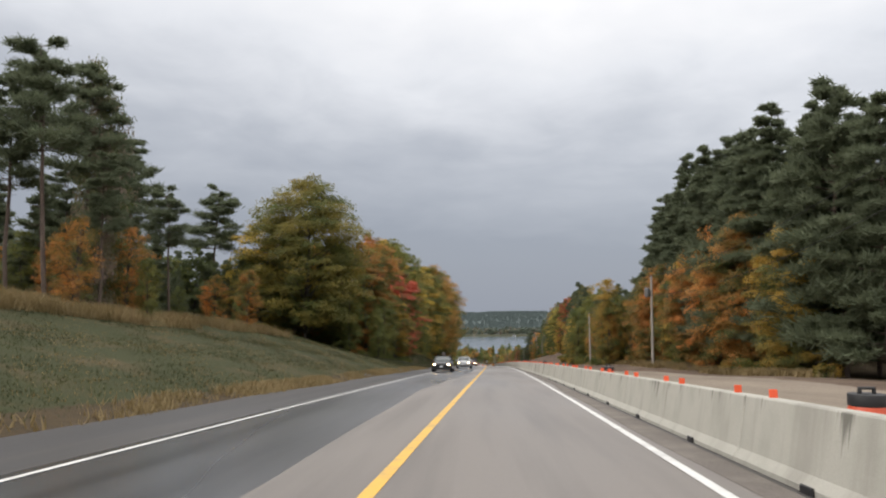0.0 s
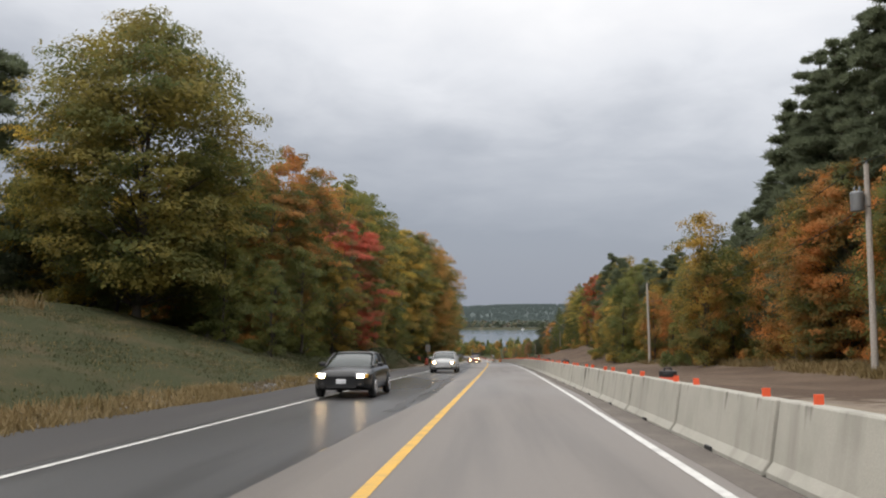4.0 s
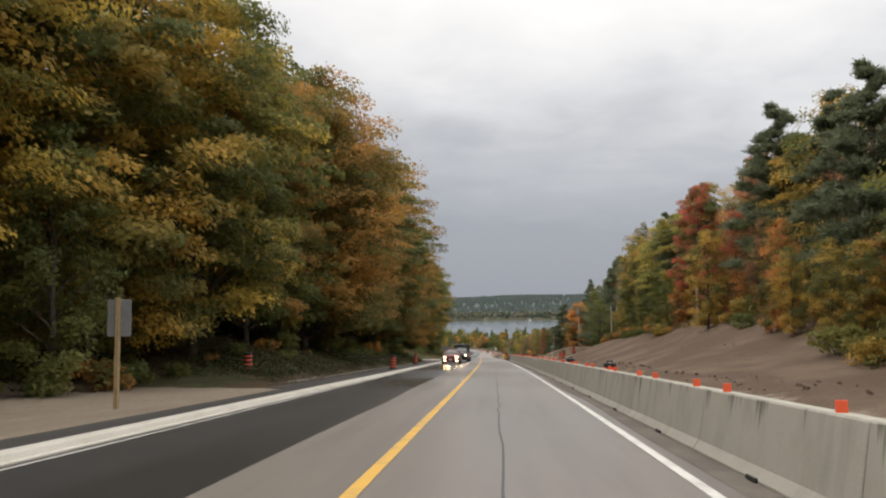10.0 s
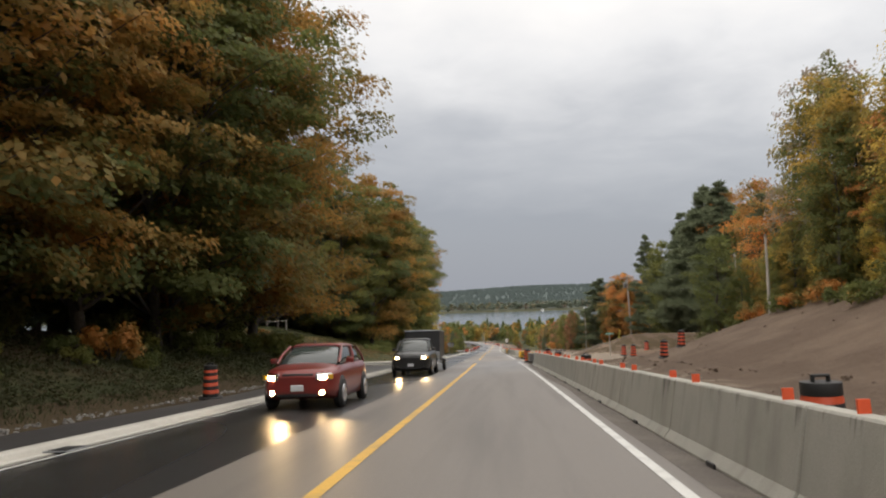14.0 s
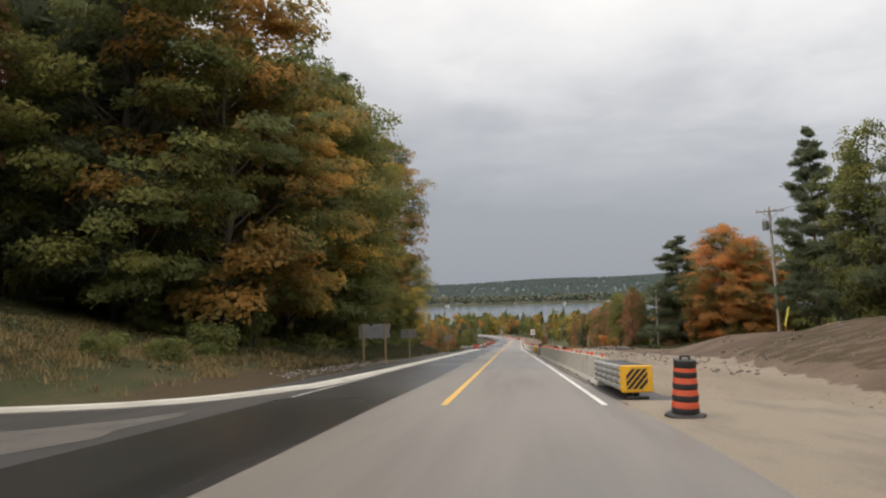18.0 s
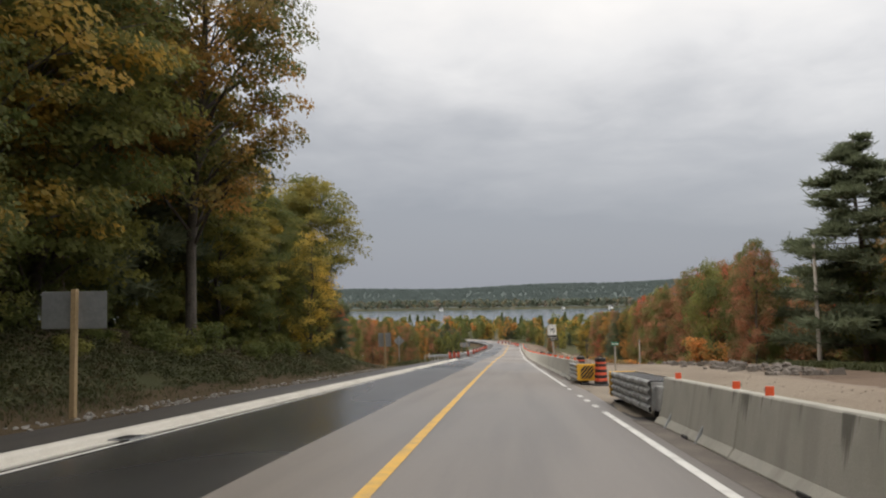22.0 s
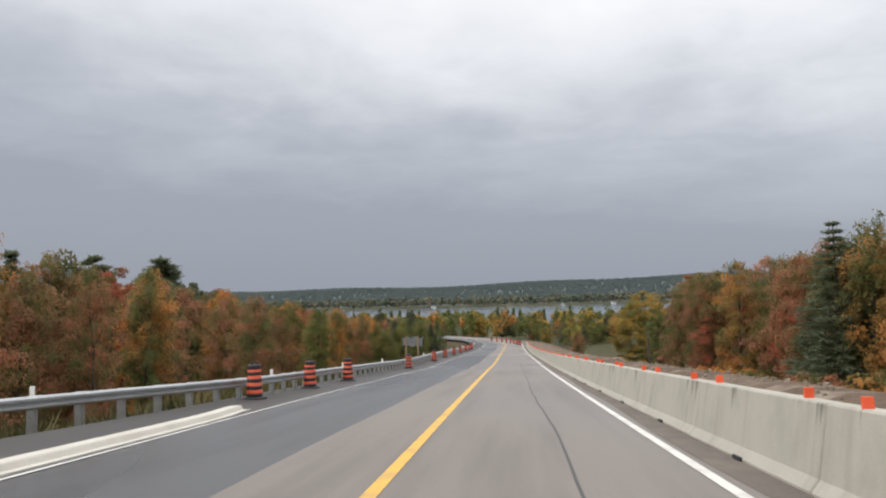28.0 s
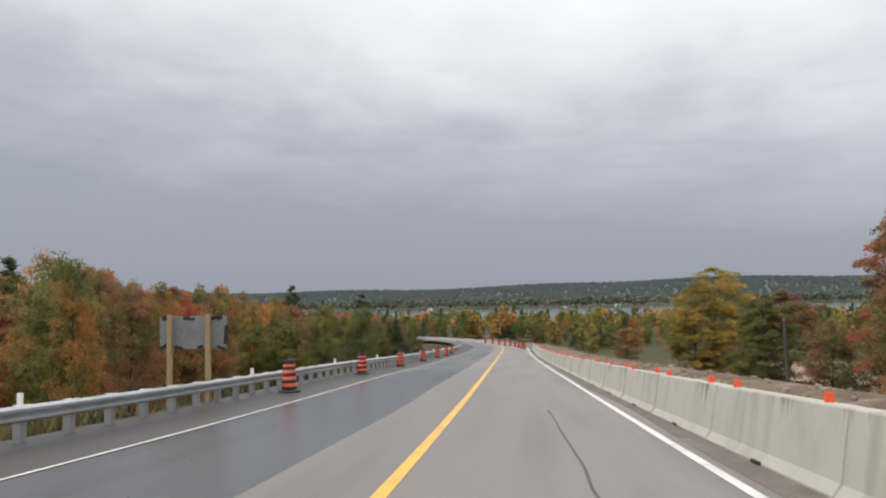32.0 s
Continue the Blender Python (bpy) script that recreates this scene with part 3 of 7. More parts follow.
# ---- ground, one sheet to the horizon ----
def build_ground():
    us = np.concatenate([-np.geomspace(2600, 60, 14), np.arange(-54, -24, 3.0), np.arange(-24, 26, 0.8), np.arange(26, 57, 3.0), np.geomspace(60, 2600, 14)])
    ss = np.concatenate([np.arange(-130, 620, 2.5), np.geomspace(625, 4700, 60)])
    U, S = np.meshgrid(us, ss)
    XX = U + cx(np.minimum(S, 560))
    ZZ = ground_z(XX, S)
    verts = np.stack([XX, S, ZZ], -1).reshape(-1, 3)
    w = len(us)
    faces = [(i * w + j, i * w + j + 1, (i + 1) * w + j + 1, (i + 1) * w + j) for i in range(len(ss) - 1) for j in range(w - 1)]
    me = mesh_of("ground", verts, faces, M_GROUND, True)
    a, u, s = -U, U, S
    early = 1 - smooth(80, 100, s)
    grass = np.where(u < 0, np.maximum(early * smooth(7.8, 9.0, a) * (1 - smooth(23, 28, a)), 0.85 * smooth(8.5, 9.5, a) * (1 - smooth(11, 14.5, a))), 0)
    grass = np.maximum(grass, (u < 0) * smooth(210, 222, s) * (1 - smooth(268, 280, s)) * smooth(8, 9.5, a) * (1 - smooth(30, 36, a)) * (0.52 + 0.4 * smooth(15, 19, a)))
    grass = np.maximum(grass, (u < 0) * smooth(96, 106, s) * (1 - smooth(124, 129, s)) * smooth(8.6, 9.6, a) * (1 - smooth(17, 21, a)) * 0.85)
    grass = np.where((u > 0) & (s > 345), 0.35 * smooth(11, 14, u), grass)
    grass = np.where((u < 0) & (s > 345), 0.6 * smooth(8.5, 10, a), grass)
    grass = np.where(np.abs(u) > 45, 0.62, grass)
    grass = np.where(s > 560, 0.8, grass)
    soil = np.where(u < 0, 0.42 * (1 - smooth(7.4, 8.6, a)), smooth(5, 6, u) * (1 - smooth(20, 23, u)))
    soil = np.where((u < 0) & (s > 250) & (s < 345), 0.5 * (1 - smooth(7.0, 7.9, a)), soil)
    soil = np.where((u < 0) & (s > 222) & (s < 268), 0.2 * soil, soil)
    soil = np.where((u > 0) & (s > 225) & (s < 345), 1 - smooth(22, 30, u), soil)
    soil = np.where((u > 0) & (s > 247) & (s < 284) & (u > yard_foot(s) + 0.3) & (u < 32), 0.47, soil)
    soil = np.where((u > 0) & (s > 345), 0.9 * (1 - smooth(9.5, 13, u)), soil)
    soil = np.where(s > 600, 0, soil)
    gravel = np.where(u > 0, (1 - smooth(12, 15.5, u)) * (1 - smooth(45, 75, s)), 0)
    gravel = np.maximum(gravel, (u > 0) * smooth(228, 234, s) * (1 - smooth(330, 345, s)) * (1 - smooth(11.5, 15, u)))
    gravel = gravel * (1 - (u > 0) * smooth(246, 249, s) * (1 - smooth(276, 290, s)) * smooth(-0.5, 0.3, u - yard_foot(s)))
    gravel = np.maximum(gravel, (u > 0) * 0.45 * (1 - smooth(8.0, 10.0, u)))
    gravel = np.maximum(gravel, (u < 0) * smooth(124, 129, s) * (1 - smooth(143, 148, s)) * (1 - smooth(20, 26, a)))
    gravel = np.maximum(gravel, (u > 0) * smooth(455, 475, s) * (1 - smooth(540, 560, s)) * smooth(14, 18, u) * (1 - smooth(75, 90, u)) * 0.85)
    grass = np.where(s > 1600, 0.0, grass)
    # alpha runs out past the far shore, where the painted haze colour takes over
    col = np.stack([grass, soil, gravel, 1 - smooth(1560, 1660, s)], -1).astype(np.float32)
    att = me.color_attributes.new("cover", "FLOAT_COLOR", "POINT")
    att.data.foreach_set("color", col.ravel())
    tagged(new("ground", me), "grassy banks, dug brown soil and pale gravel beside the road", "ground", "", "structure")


build_ground()


def lane_mesh(name, u0, u1, s0, s1, lift, mat, step=4.0, cuts=6, wob0=0.0, wob1=0.0):
    ss = np.arange(s0, s1 + step * 0.5, step)
    verts, faces = [], []
    for s in ss:
        a = u0(s) if callable(u0) else u0
        b = u1(s) if callable(u1) else u1
        a += wob0 * math.sin(s * 0.31) * math.sin(s * 0.113 + 1)
        b += wob1 * math.sin(s * 0.27 + 2) * math.sin(s * 0.121)
        for k in range(cuts + 1):
            u = a + (b - a) * k / cuts
            verts.append(at(s, u, lift))
    w = cuts + 1
    for i in range(len(ss) - 1):
        for k in range(cuts):
            faces.append((i * w + k, i * w + k + 1, (i + 1) * w + k + 1, (i + 1) * w + k))
    return mesh_of(name, verts, faces, mat)


ROAD_END = 720


def old_edge(s):
    """Where the old lane's surface ends, left of the yellow line."""
    return float(np.interp(s, (-130, 8, 30, 62, 90, 112, 170, 265, 300, 400), (-1.3, -1.25, -1.75, -0.85, -1.2, -1.48, -1.55, -1.35, -1.5, -1.45)))


tagged(new("road", lane_mesh("road", old_edge, 3.95, -130, ROAD_END, 0.0, M_ROAD, 2, 4, 0.05, 0.12)), "worn dry grey asphalt lane of a two-lane highway", "road", "", "structure")
for a_, b_, mat_, say in ((-130, 62, M_NEWROAD, "grey damp newer asphalt of the oncoming lane"), (62, 114, M_DAMPROAD, "dark damp newer asphalt of the oncoming lane"), (114, 350, M_BLACKTOP, "fresh black damp asphalt of the oncoming lane"), (350, ROAD_END, M_NEWROAD, "grey damp newer asphalt of the oncoming lane")):
    tagged(new("road_new_lane", lane_mesh("road_new_lane", -4.45, -0.7, a_, b_, -0.004, mat_, 4, 4, 0.0, 0.0)), say, "road", "", "structure")
tagged(new("road_shoulder", lane_mesh("road_shoulder", -7.0, -4.3, -130, ROAD_END, -0.012, M_SHOULDER, 3, 4, 0.25, 0.0)), "dark unfinished asphalt shoulder with a ragged edge", "road", "", "structure")
tagged(new("road_right_edge", lane_mesh("road_right_edge", 3.8, 5.6, -130, ROAD_END, -0.03, M_SHOULDER, 3, 4, 0.0, 0.2)), "dirty asphalt strip under the barrier", "road", "", "structure")


M_DIRT = surface("gritty_dirt", (0.15, 0.128, 0.11), (0.10, 0.086, 0.075), (0.19, 0.165, 0.14), 0.9, 0, 26.0, 1.1, 0.5, 0.01)
for a_, b_ in ((-130, 226), (256, 300), (318, ROAD_END)):
    tagged(new("roadside_dirt", lane_mesh("roadside_dirt", 3.74, 4.2, a_, b_, 0.004, M_DIRT, 1.3, 2, 0.09, 0.0)), "strip of brown grit and dirt along the barrier's foot", "dirt", "", "structure")


def stripe(u, w, s0, s1, mat, name, label):
    me = lane_mesh(name, (lambda q: u(q) - w / 2) if callable(u) else u - w / 2, (lambda q: u(q) + w / 2) if callable(u) else u + w / 2, s0, s1, 0.005, mat, (s1 - s0) / max(1, round((s1 - s0) / 2.0)), 1)
    return tagged(new(name, me), label, "road marking", "", "structure")


def centre_u(s): return 0.06 * float(smooth(30, 110, s)) - 0.12 * float(smooth(380, 415, s))
def far_u(s): return -4.3 - 0.22 * float(smooth(366, 382, s))


stripe(centre_u, 0.16, -130, 234.0, M_STRIPE_Y, "centre_line", "solid yellow centre line painted on the asphalt")
stripe(centre_u, 0.16, 249.0, ROAD_END, M_STRIPE_Y, "centre_line", "solid yellow centre line painted on the asphalt")
stripe(3.5, 0.13, -130, 234.2, M_STRIPE_W, "edge_line", "solid white edge line beside the barrier")
stripe(3.5, 0.13, 248.6, 302, M_STRIPE_W, "edge_line", "solid white edge line beside the barrier")
stripe(3.5, 0.13, 312.2, ROAD_END, M_STRIPE_W, "edge_line", "solid white edge line beside the barrier")
for s in (303.2, 305.0, 306.8, 310.3):
    stripe(3.5, 0.13, s, s + 0.7, M_STRIPE_W, "edge_dash", "short white dash across the site entrance")
stripe(-4.15, 0.11, -130, 119, M_STRIPE_W, "far_edge_line", "thin white edge line of the oncoming lane")
stripe(-4.3, 0.06, 119, 228, M_STRIPE_W, "far_edge_line", "thin white edge line along the new kerb")
stripe(far_u, 0.07, 252, ROAD_END, M_STRIPE_W, "far_edge_line", "thin white edge line along the new kerb")


# ---- trees ----
def kites(p, nrm, size, r, slim=0.62, droop=0.25):
    """A pointed four-cornered leaf at each place, facing along nrm."""
    n = len(p)
    nrm = nrm / (np.linalg.norm(nrm, axis=1)[:, None] + 1e-9)
    t = np.cross(nrm, r.normal(size=(n, 3)))
    t /= np.linalg.norm(t, axis=1)[:, None] + 1e-9
    b = np.cross(nrm, t)
    sz = size * r.uniform(0.6, 1.35, (n, 1))
    k = r.uniform(0.75, 1.2, (3, n, 1))
    q = np.stack([p + t * sz * k[0], p + b * sz * k[1] * slim, p - t * sz * 0.8, p - b * sz * k[2] * slim], 1)
    q[:, 0, 2] -= droop * sz[:, 0]
    return q


def leaf_quads(centres, radii, per, size, r, flat=0.5, droop=0.25, shell=(0.55, 1.05)):
    """Loose leaves on the skins of many small boughs; gives the leaves and a number for each one's bough."""
    n = len(centres) * per
    c = np.repeat(centres, per, 0)
    rad = np.repeat(radii, per)[:, None]
    d = r.normal(size=(n, 3))
    d[:, 2] = d[:, 2] * 0.9 + 0.25
    d /= np.linalg.norm(d, axis=1)[:, None]
    p = c + d * rad * r.uniform(*shell, (n, 1)) * np.array([1, 1, flat])
    nrm = d + r.normal(size=(n, 3)) * 0.32
    nrm[:, 2] += 0.45
    return kites(p, nrm, size, r, 0.62, droop), np.repeat(r.random(len(centres)), per)


def needle_tufts(centres, radii, ways, per, r, width=0.03):
    """Bottle-brush tufts of long thin needles, each tuft spreading along its branch's way."""
    n = len(centres) * per
    c = np.repeat(centres, per, 0)
    rad = np.repeat(radii, per)[:, None]
    way = np.repeat(ways, per, 0)
    d = r.normal(size=(n, 3)) * np.array([1, 1, 0.7]) + way * 0.9 + np.array([0, 0, 0.2])
    d /= np.linalg.norm(d, axis=1)[:, None]
    root = c + r.normal(size=(n, 3)) * rad * np.array([0.45, 0.45, 0.2])
    side = np.cross(d, r.normal(size=(n, 3)))
    side /= np.linalg.norm(side, axis=1)[:, None] + 1e-9
    ln = rad * r.uniform(0.7, 1.3, (n, 1))
    w = width * r.uniform(0.7, 1.4, (n, 1))
    return np.stack([root - side * w, root + side * w, root + d * ln + side * w * 0.4, root + d * ln - side * w * 0.4], 1), np.repeat(r.random(len(centres)), per)


def tube(path, radii, seg=6):
    """A tapered limb along a path; gives vertices and faces."""
    verts, faces = [], []
    for i, (p, rr) in enumerate(zip(path, radii)):
        a = path[min(i + 1, len(path) - 1)] - path[max(i - 1, 0)]
        a = a / (np.linalg.norm(a) + 1e-9)
        x = np.cross(a, (0.3, 1, 0.1)); x /= np.linalg.norm(x)
        y = np.cross(a, x)
        for j in range(seg):
            w = 2 * math.pi * j / seg
            verts.append(p + rr * (math.cos(w) * x + math.sin(w) * y))
    for i in range(len(path) - 1):
        for j in range(seg):
            faces.append((i * seg + j, i * seg + (j + 1) % seg, (i + 1) * seg + (j + 1) % seg, (i + 1) * seg + j))
    return verts, faces


def join(tubes):
    """One grown shape: the first tube is the stem, the others are let into it at its nearest point."""
    V, Fc = [], []
    stem = np.array(tubes[0][0])
    for v, f in tubes:
        o = len(V)
        V += v
        Fc += [tuple(i + o for i in q) for q in f]
        if o:
            Fc.append((o, o + 1, int(np.argmin(((stem - v[0]) ** 2).sum(1)))))
    return V, Fc


def broadleaf(name, seed, height=15.0, spread=4.6, base=0.1, limbs=46, per=105, leaf=0.14, lean=0.0, sprays=4, pad=0.21, full=0.62, ragged=0.22, puff=0.10):
    """A broad-leaved tree: trunk and rising limbs, each limb carrying flat drooping sprays of leaves, one above the other with gaps."""
    r = np.random.default_rng(seed)
    top = np.array([lean * height, 0, height * 0.92])
    trunk = [np.array([0, 0, -0.6]), np.array([0.0, 0, 0.3])] + [top * k + np.append(r.normal(0, 0.12, 2), 0) for k in (0.2, 0.4, 0.6, 0.8, 1.0)]
    tr = height * 0.0105
    tubes = [tube(trunk, [tr * 1.7, tr * 1.15, tr, tr * 0.85, tr * 0.62, tr * 0.38, tr * 0.12], 8)]
    z0, z1 = base * height, height
    P, N, B = [], [], []
    for i in range(limbs):
        k = (i + r.random()) / limbs
        z = z0 + (z1 - z0) * k ** 0.92
        # widest at two fifths of the crown's height, a dome above
        env = spread * (min(1.0, (0.55 + 1.1 * k)) * math.sqrt(max(0.02, 1 - k ** 2.4))) * (1 - ragged + 2 * ragged * r.random())
        w = i * 2.39996 + r.normal(0, 0.35)
        out = np.array([math.cos(w), math.sin(w), 0.0])
        zs = max(z0 * 0.6, z - env * (0.55 if k < 0.8 else 1.0) - 0.5)
        st = np.array([lean * zs, 0, zs])
        e = out * env + np.array([lean * z, 0, z])
        mid = st + (e - st) * 0.55 + np.array([0, 0, 0.12 * env])
        lr = max(0.022, tr * 0.4 * (1 - 0.7 * k))
        tubes.append(tube([st, mid, e], [lr, lr * 0.55, lr * 0.18], 5))
        cross = np.array([-out[1], out[0], 0.0])
        for j in range(sprays):
            f = full + (1.02 - full) * (j + r.random()) / sprays
            c = (st * (1 - f) ** 2 + 2 * mid * f * (1 - f) + e * f * f) + cross * r.normal(0, 0.2) * env + np.array([0, 0, r.normal(0, 0.16)])
            R = spread * pad * r.uniform(0.65, 1.3) * (1 if k < 0.9 else 0.75)
            n = max(6, int(per * (R / (spread * pad)) ** 1.6))
            a, q = r.random(n) * 6.2832, np.sqrt(r.random(n))
            x = np.cos(a) * q * R
            y = np.sin(a) * q * R * r.uniform(0.65, 1.0)
            dome = 0.34 * R * (1 - q * q) - 0.14 * x + r.normal(0, puff, n) * R - np.abs(r.normal(0, 0.16, n)) * R * (q < 0.8)
            P.append(c + x[:, None] * out + y[:, None] * cross + dome[:, None] * np.array([0, 0, 1.0]))
            N.append(out * 0.55 + np.array([0, 0, 0.75]) + (x[:, None] * out + y[:, None] * cross) / R * 0.5 + r.normal(size=(n, 3)) * 0.38)
            B.append(np.full(n, r.random() * 0.7 + 0.3 * ((w * 0.159) % 1.0)))
    V, Fc = join(tubes)
    return V, Fc, (kites(np.concatenate(P), np.concatenate(N), leaf, r), np.concatenate(B))


def pine(seed, height=18.0, bare=0.55, reach=2.6, tiers=11, per=60, width=0.035, arms_on=True, crown=0.93, tuft=1.0):
    """A pine: bare lower trunk, uneven whorls of branches with brushes of long needles in flat shelves."""
    r = np.random.default_rng(seed)
    trunk = [np.array([0, 0, -0.6])] + [np.array([r.normal(0, 0.09), r.normal(0, 0.09), height * k]) for k in (0, 0.25, 0.5, 0.75, 1.0)]
    tr = height * 0.0085
    tubes = [tube(trunk, [tr * 1.3, tr * 1.1, tr * 0.95, tr * 0.8, tr * 0.5, tr * 0.12], 8)]
    cen, rad, ways = [], [], []
    for i in range(tiers):
        k = i / (tiers - 1)
        arms = 5 if k < 0.9 else 3
        for j in range(arms):
            z = height * (bare + (0.985 - bare) * k) + r.normal(0, 0.3)
            w = 2 * math.pi * (j + r.random() * 0.8) / arms + i
            ln = reach * (1 - k ** 1.25 * crown) * r.uniform(0.35, 1.25)
            st = np.array([0, 0, z])
            way = np.array([math.cos(w), math.sin(w), r.uniform(0.0, 0.35)])
            e = st + way * ln
            if arms_on:
                tubes.append(tube([st, (st + e) / 2 - np.array([0, 0, 0.1]), e], [tr * 0.28, tr * 0.2, tr * 0.07], 4))
            side = np.array([-way[1], way[0], 0])
            for f in (0.45, 0.68, 0.88, 1.0):
                for g in ((0,) if f < 0.6 else (-1, 0, 1)):
                    cen.append(st + (e - st) * f + side * g * ln * 0.2 * r.uniform(0.6, 1.3) + r.normal(0, 0.08, 3)); rad.append(tuft * reach * r.uniform(0.13, 0.24) * (1 - 0.45 * k)); ways.append(way * 0.8 + side * g * 0.5 + np.array([0, 0, 0.25]))
    for i in range(9):
        z = height * r.uniform(min(0.25, bare * 0.5), bare)
        w = r.random() * 6.28
        st = np.array([0, 0, z])
        tubes.append(tube([st, st + np.array([math.cos(w), math.sin(w), 0.1]) * r.uniform(0.5, 1.5)], [tr * 0.16, tr * 0.05], 4))
    V, Fc = join(tubes)
    return V, Fc, needle_tufts(np.array(cen), np.array(rad), np.array(ways), per, r, width)


def spruce(seed, height=14.0, reach=2.7, tiers=26, per=22, bare=0.05, width=0.035):
    """A cone-shaped fir with drooping tiers down to the ground."""
    r = np.random.default_rng(seed)
    tr = height * 0.012
    tubes = [tube([np.array([0, 0, -0.6]), np.array([0, 0, height * 0.5]), np.array([0, 0, height])], [tr * 1.2, tr * 0.7, 0.02], 8)]
    cen, rad, ways = [], [], []
    for i in range(tiers):
        k = i / (tiers - 1)
        z = height * (bare + (0.99 - bare) * k)
        ln = reach * (1 - k) ** 0.85 * r.uniform(0.85, 1.12) + 0.14
        arms = max(4, int(9 * (1 - k)) + 3)
        for j in range(arms):
            w = 2 * math.pi * (j + r.random() * 0.5) / arms + i * 0.7
            q = ln * r.uniform(0.75, 1.15)
            for f in (0.35, 0.65, 0.88, 1.0):
                cen.append((math.cos(w) * q * f, math.sin(w) * q * f, z - 0.3 * q * f + 0.12 * q * f * f)); rad.append(0.16 + 0.14 * ln); ways.append((math.cos(w), math.sin(w), -0.25))
    V, Fc = join(tubes)
    return V, Fc, needle_tufts(np.array(cen), np.array(rad), np.array(ways), per, r, width)


def shrub_quads(seed, height=2.0, spread=1.6, boughs=18, per=60, leaf=0.12):
    r = np.random.default_rng(seed)
    w = r.random(boughs) * 6.28
    q = spread * np.sqrt(r.random(boughs)) * 0.75
    z = height * r.uniform(0.2, 0.8, boughs) * (1 - 0.35 * (q / spread))
    cen = np.stack([np.cos(w) * q, np.sin(w) * q, z], -1)
    stems = [tube([np.array([0, 0, -0.3]), np.array([c[0] * 0.4, c[1] * 0.4, c[2] * 0.6]), c], [0.035, 0.022, 0.008], 4) for c in cen[:8]]
    V, Fc = join(stems)
    return V, Fc, leaf_quads(cen, np.full(boughs, spread * 0.34), per, leaf, r, flat=0.8)


KINDS = {}


def kind_of(name, built, trunk_mat, leaf_mat):
    V, Fc, q = built
    KINDS.setdefault(name, []).append((mesh_of("trunk", V, Fc, trunk_mat, True), flakes_mesh("crown", q[0], leaf_mat, q[1]), float(np.percentile(q[0][:, :, 2], 99.7))))


for i, (h, sp) in enumerate(((16, 4.8), (15, 4.2), (17, 5.2), (14, 4.6))):
    kind_of("maple_tree", broadleaf("maple", 11 + i, h, sp, 0.08, 54, 215, 0.102, 0.0, 4, 0.215, 0.6, 0.24, 0.11), M_BARK, M_LEAF)
kind_of("maple_tree", broadleaf("maple", 16, 17, 5.6, 0.06, 92, 190, 0.105, 0.0, 5, 0.22, 0.42, 0.14, 0.14), M_BARK, M_LEAF)
kind_of("oak_tree", broadleaf("oak", 18, 22, 5.4, 0.3, 86, 180, 0.105, 0.0, 4, 0.2, 0.42, 0.24, 0.14), M_BARK, M_LEAF)
for i, (h, sp) in enumerate(((16, 4.4), (14, 3.9))):
    kind_of("back_maple", broadleaf("maple", 31 + i, h, sp, 0.07, 40, 60, 0.2, puff=0.16), M_BARK, M_LEAF)
for i, (h, sp) in enumerate(((11, 2.6), (12, 2.9))):
    kind_of("young_tree", broadleaf("young", 41 + i, h, sp, 0.05, 40, 80, 0.10, 0.0, 4, 0.27, 0.45, 0.25, 0.22), M_BARK, M_LEAF)
for i, (h, sp) in enumerate(((11.5, 2.7), (12, 3.2), (11, 2.9))):
    kind_of("thicket_tree", broadleaf("thicket", 45 + i, h, sp, 0.02, 56, 84, 0.10, 0.0, 4, 0.25, 0.35, 0.25, 0.25), M_BARK, M_LEAF)
kind_of("willow_tree", broadleaf("willow", 51, 15, 4.6, 0.12, 40, 60, 0.16, 0.03, 3, 0.2, 0.6, 0.34), M_BARK, M_LEAF)
kind_of("leaning_tree", broadleaf("leaning", 55, 14, 4.6, 0.3, 66, 170, 0.11, 0.24, 5, 0.24, 0.4, 0.3, 0.2), M_BARK, M_LEAF)
for i, (h, b) in enumerate(((19, 0.58), (17, 0.62), (18, 0.54))):
    kind_of("pine_tree", pine(61 + i, h, b, 3.0, 8, 34, 0.034, True, 0.62), M_PINEBARK, M_NEEDLE)
for i, h in enumerate((17, 14)):
    kind_of("white_pine", pine(71 + i, h, 0.1, 3.7, 17, 50, 0.034, True, 0.88, 0.78), M_PINEBARK, M_NEEDLE)
    kind_of("back_pine", pine(75 + i, h, 0.08, 3.6, 16, 20, 0.075, False), M_PINEBARK, M_NEEDLE)
for i, h in enumerate((21, 19)):
    kind_of("larch_tree", pine(77 + i, h, 0.1, 3.8, 26, 56, 0.032, True, 0.86, 0.66), M_PINEBARK, M_NEEDLE)
for i in range(2):
    kind_of("spruce_tree", spruce(81 + i, 14, 2.6), M_BARK, M_NEEDLE)
for i in range(3):
    kind_of("shrub", shrub_quads(91 + i), M_BARK, M_LEAF)

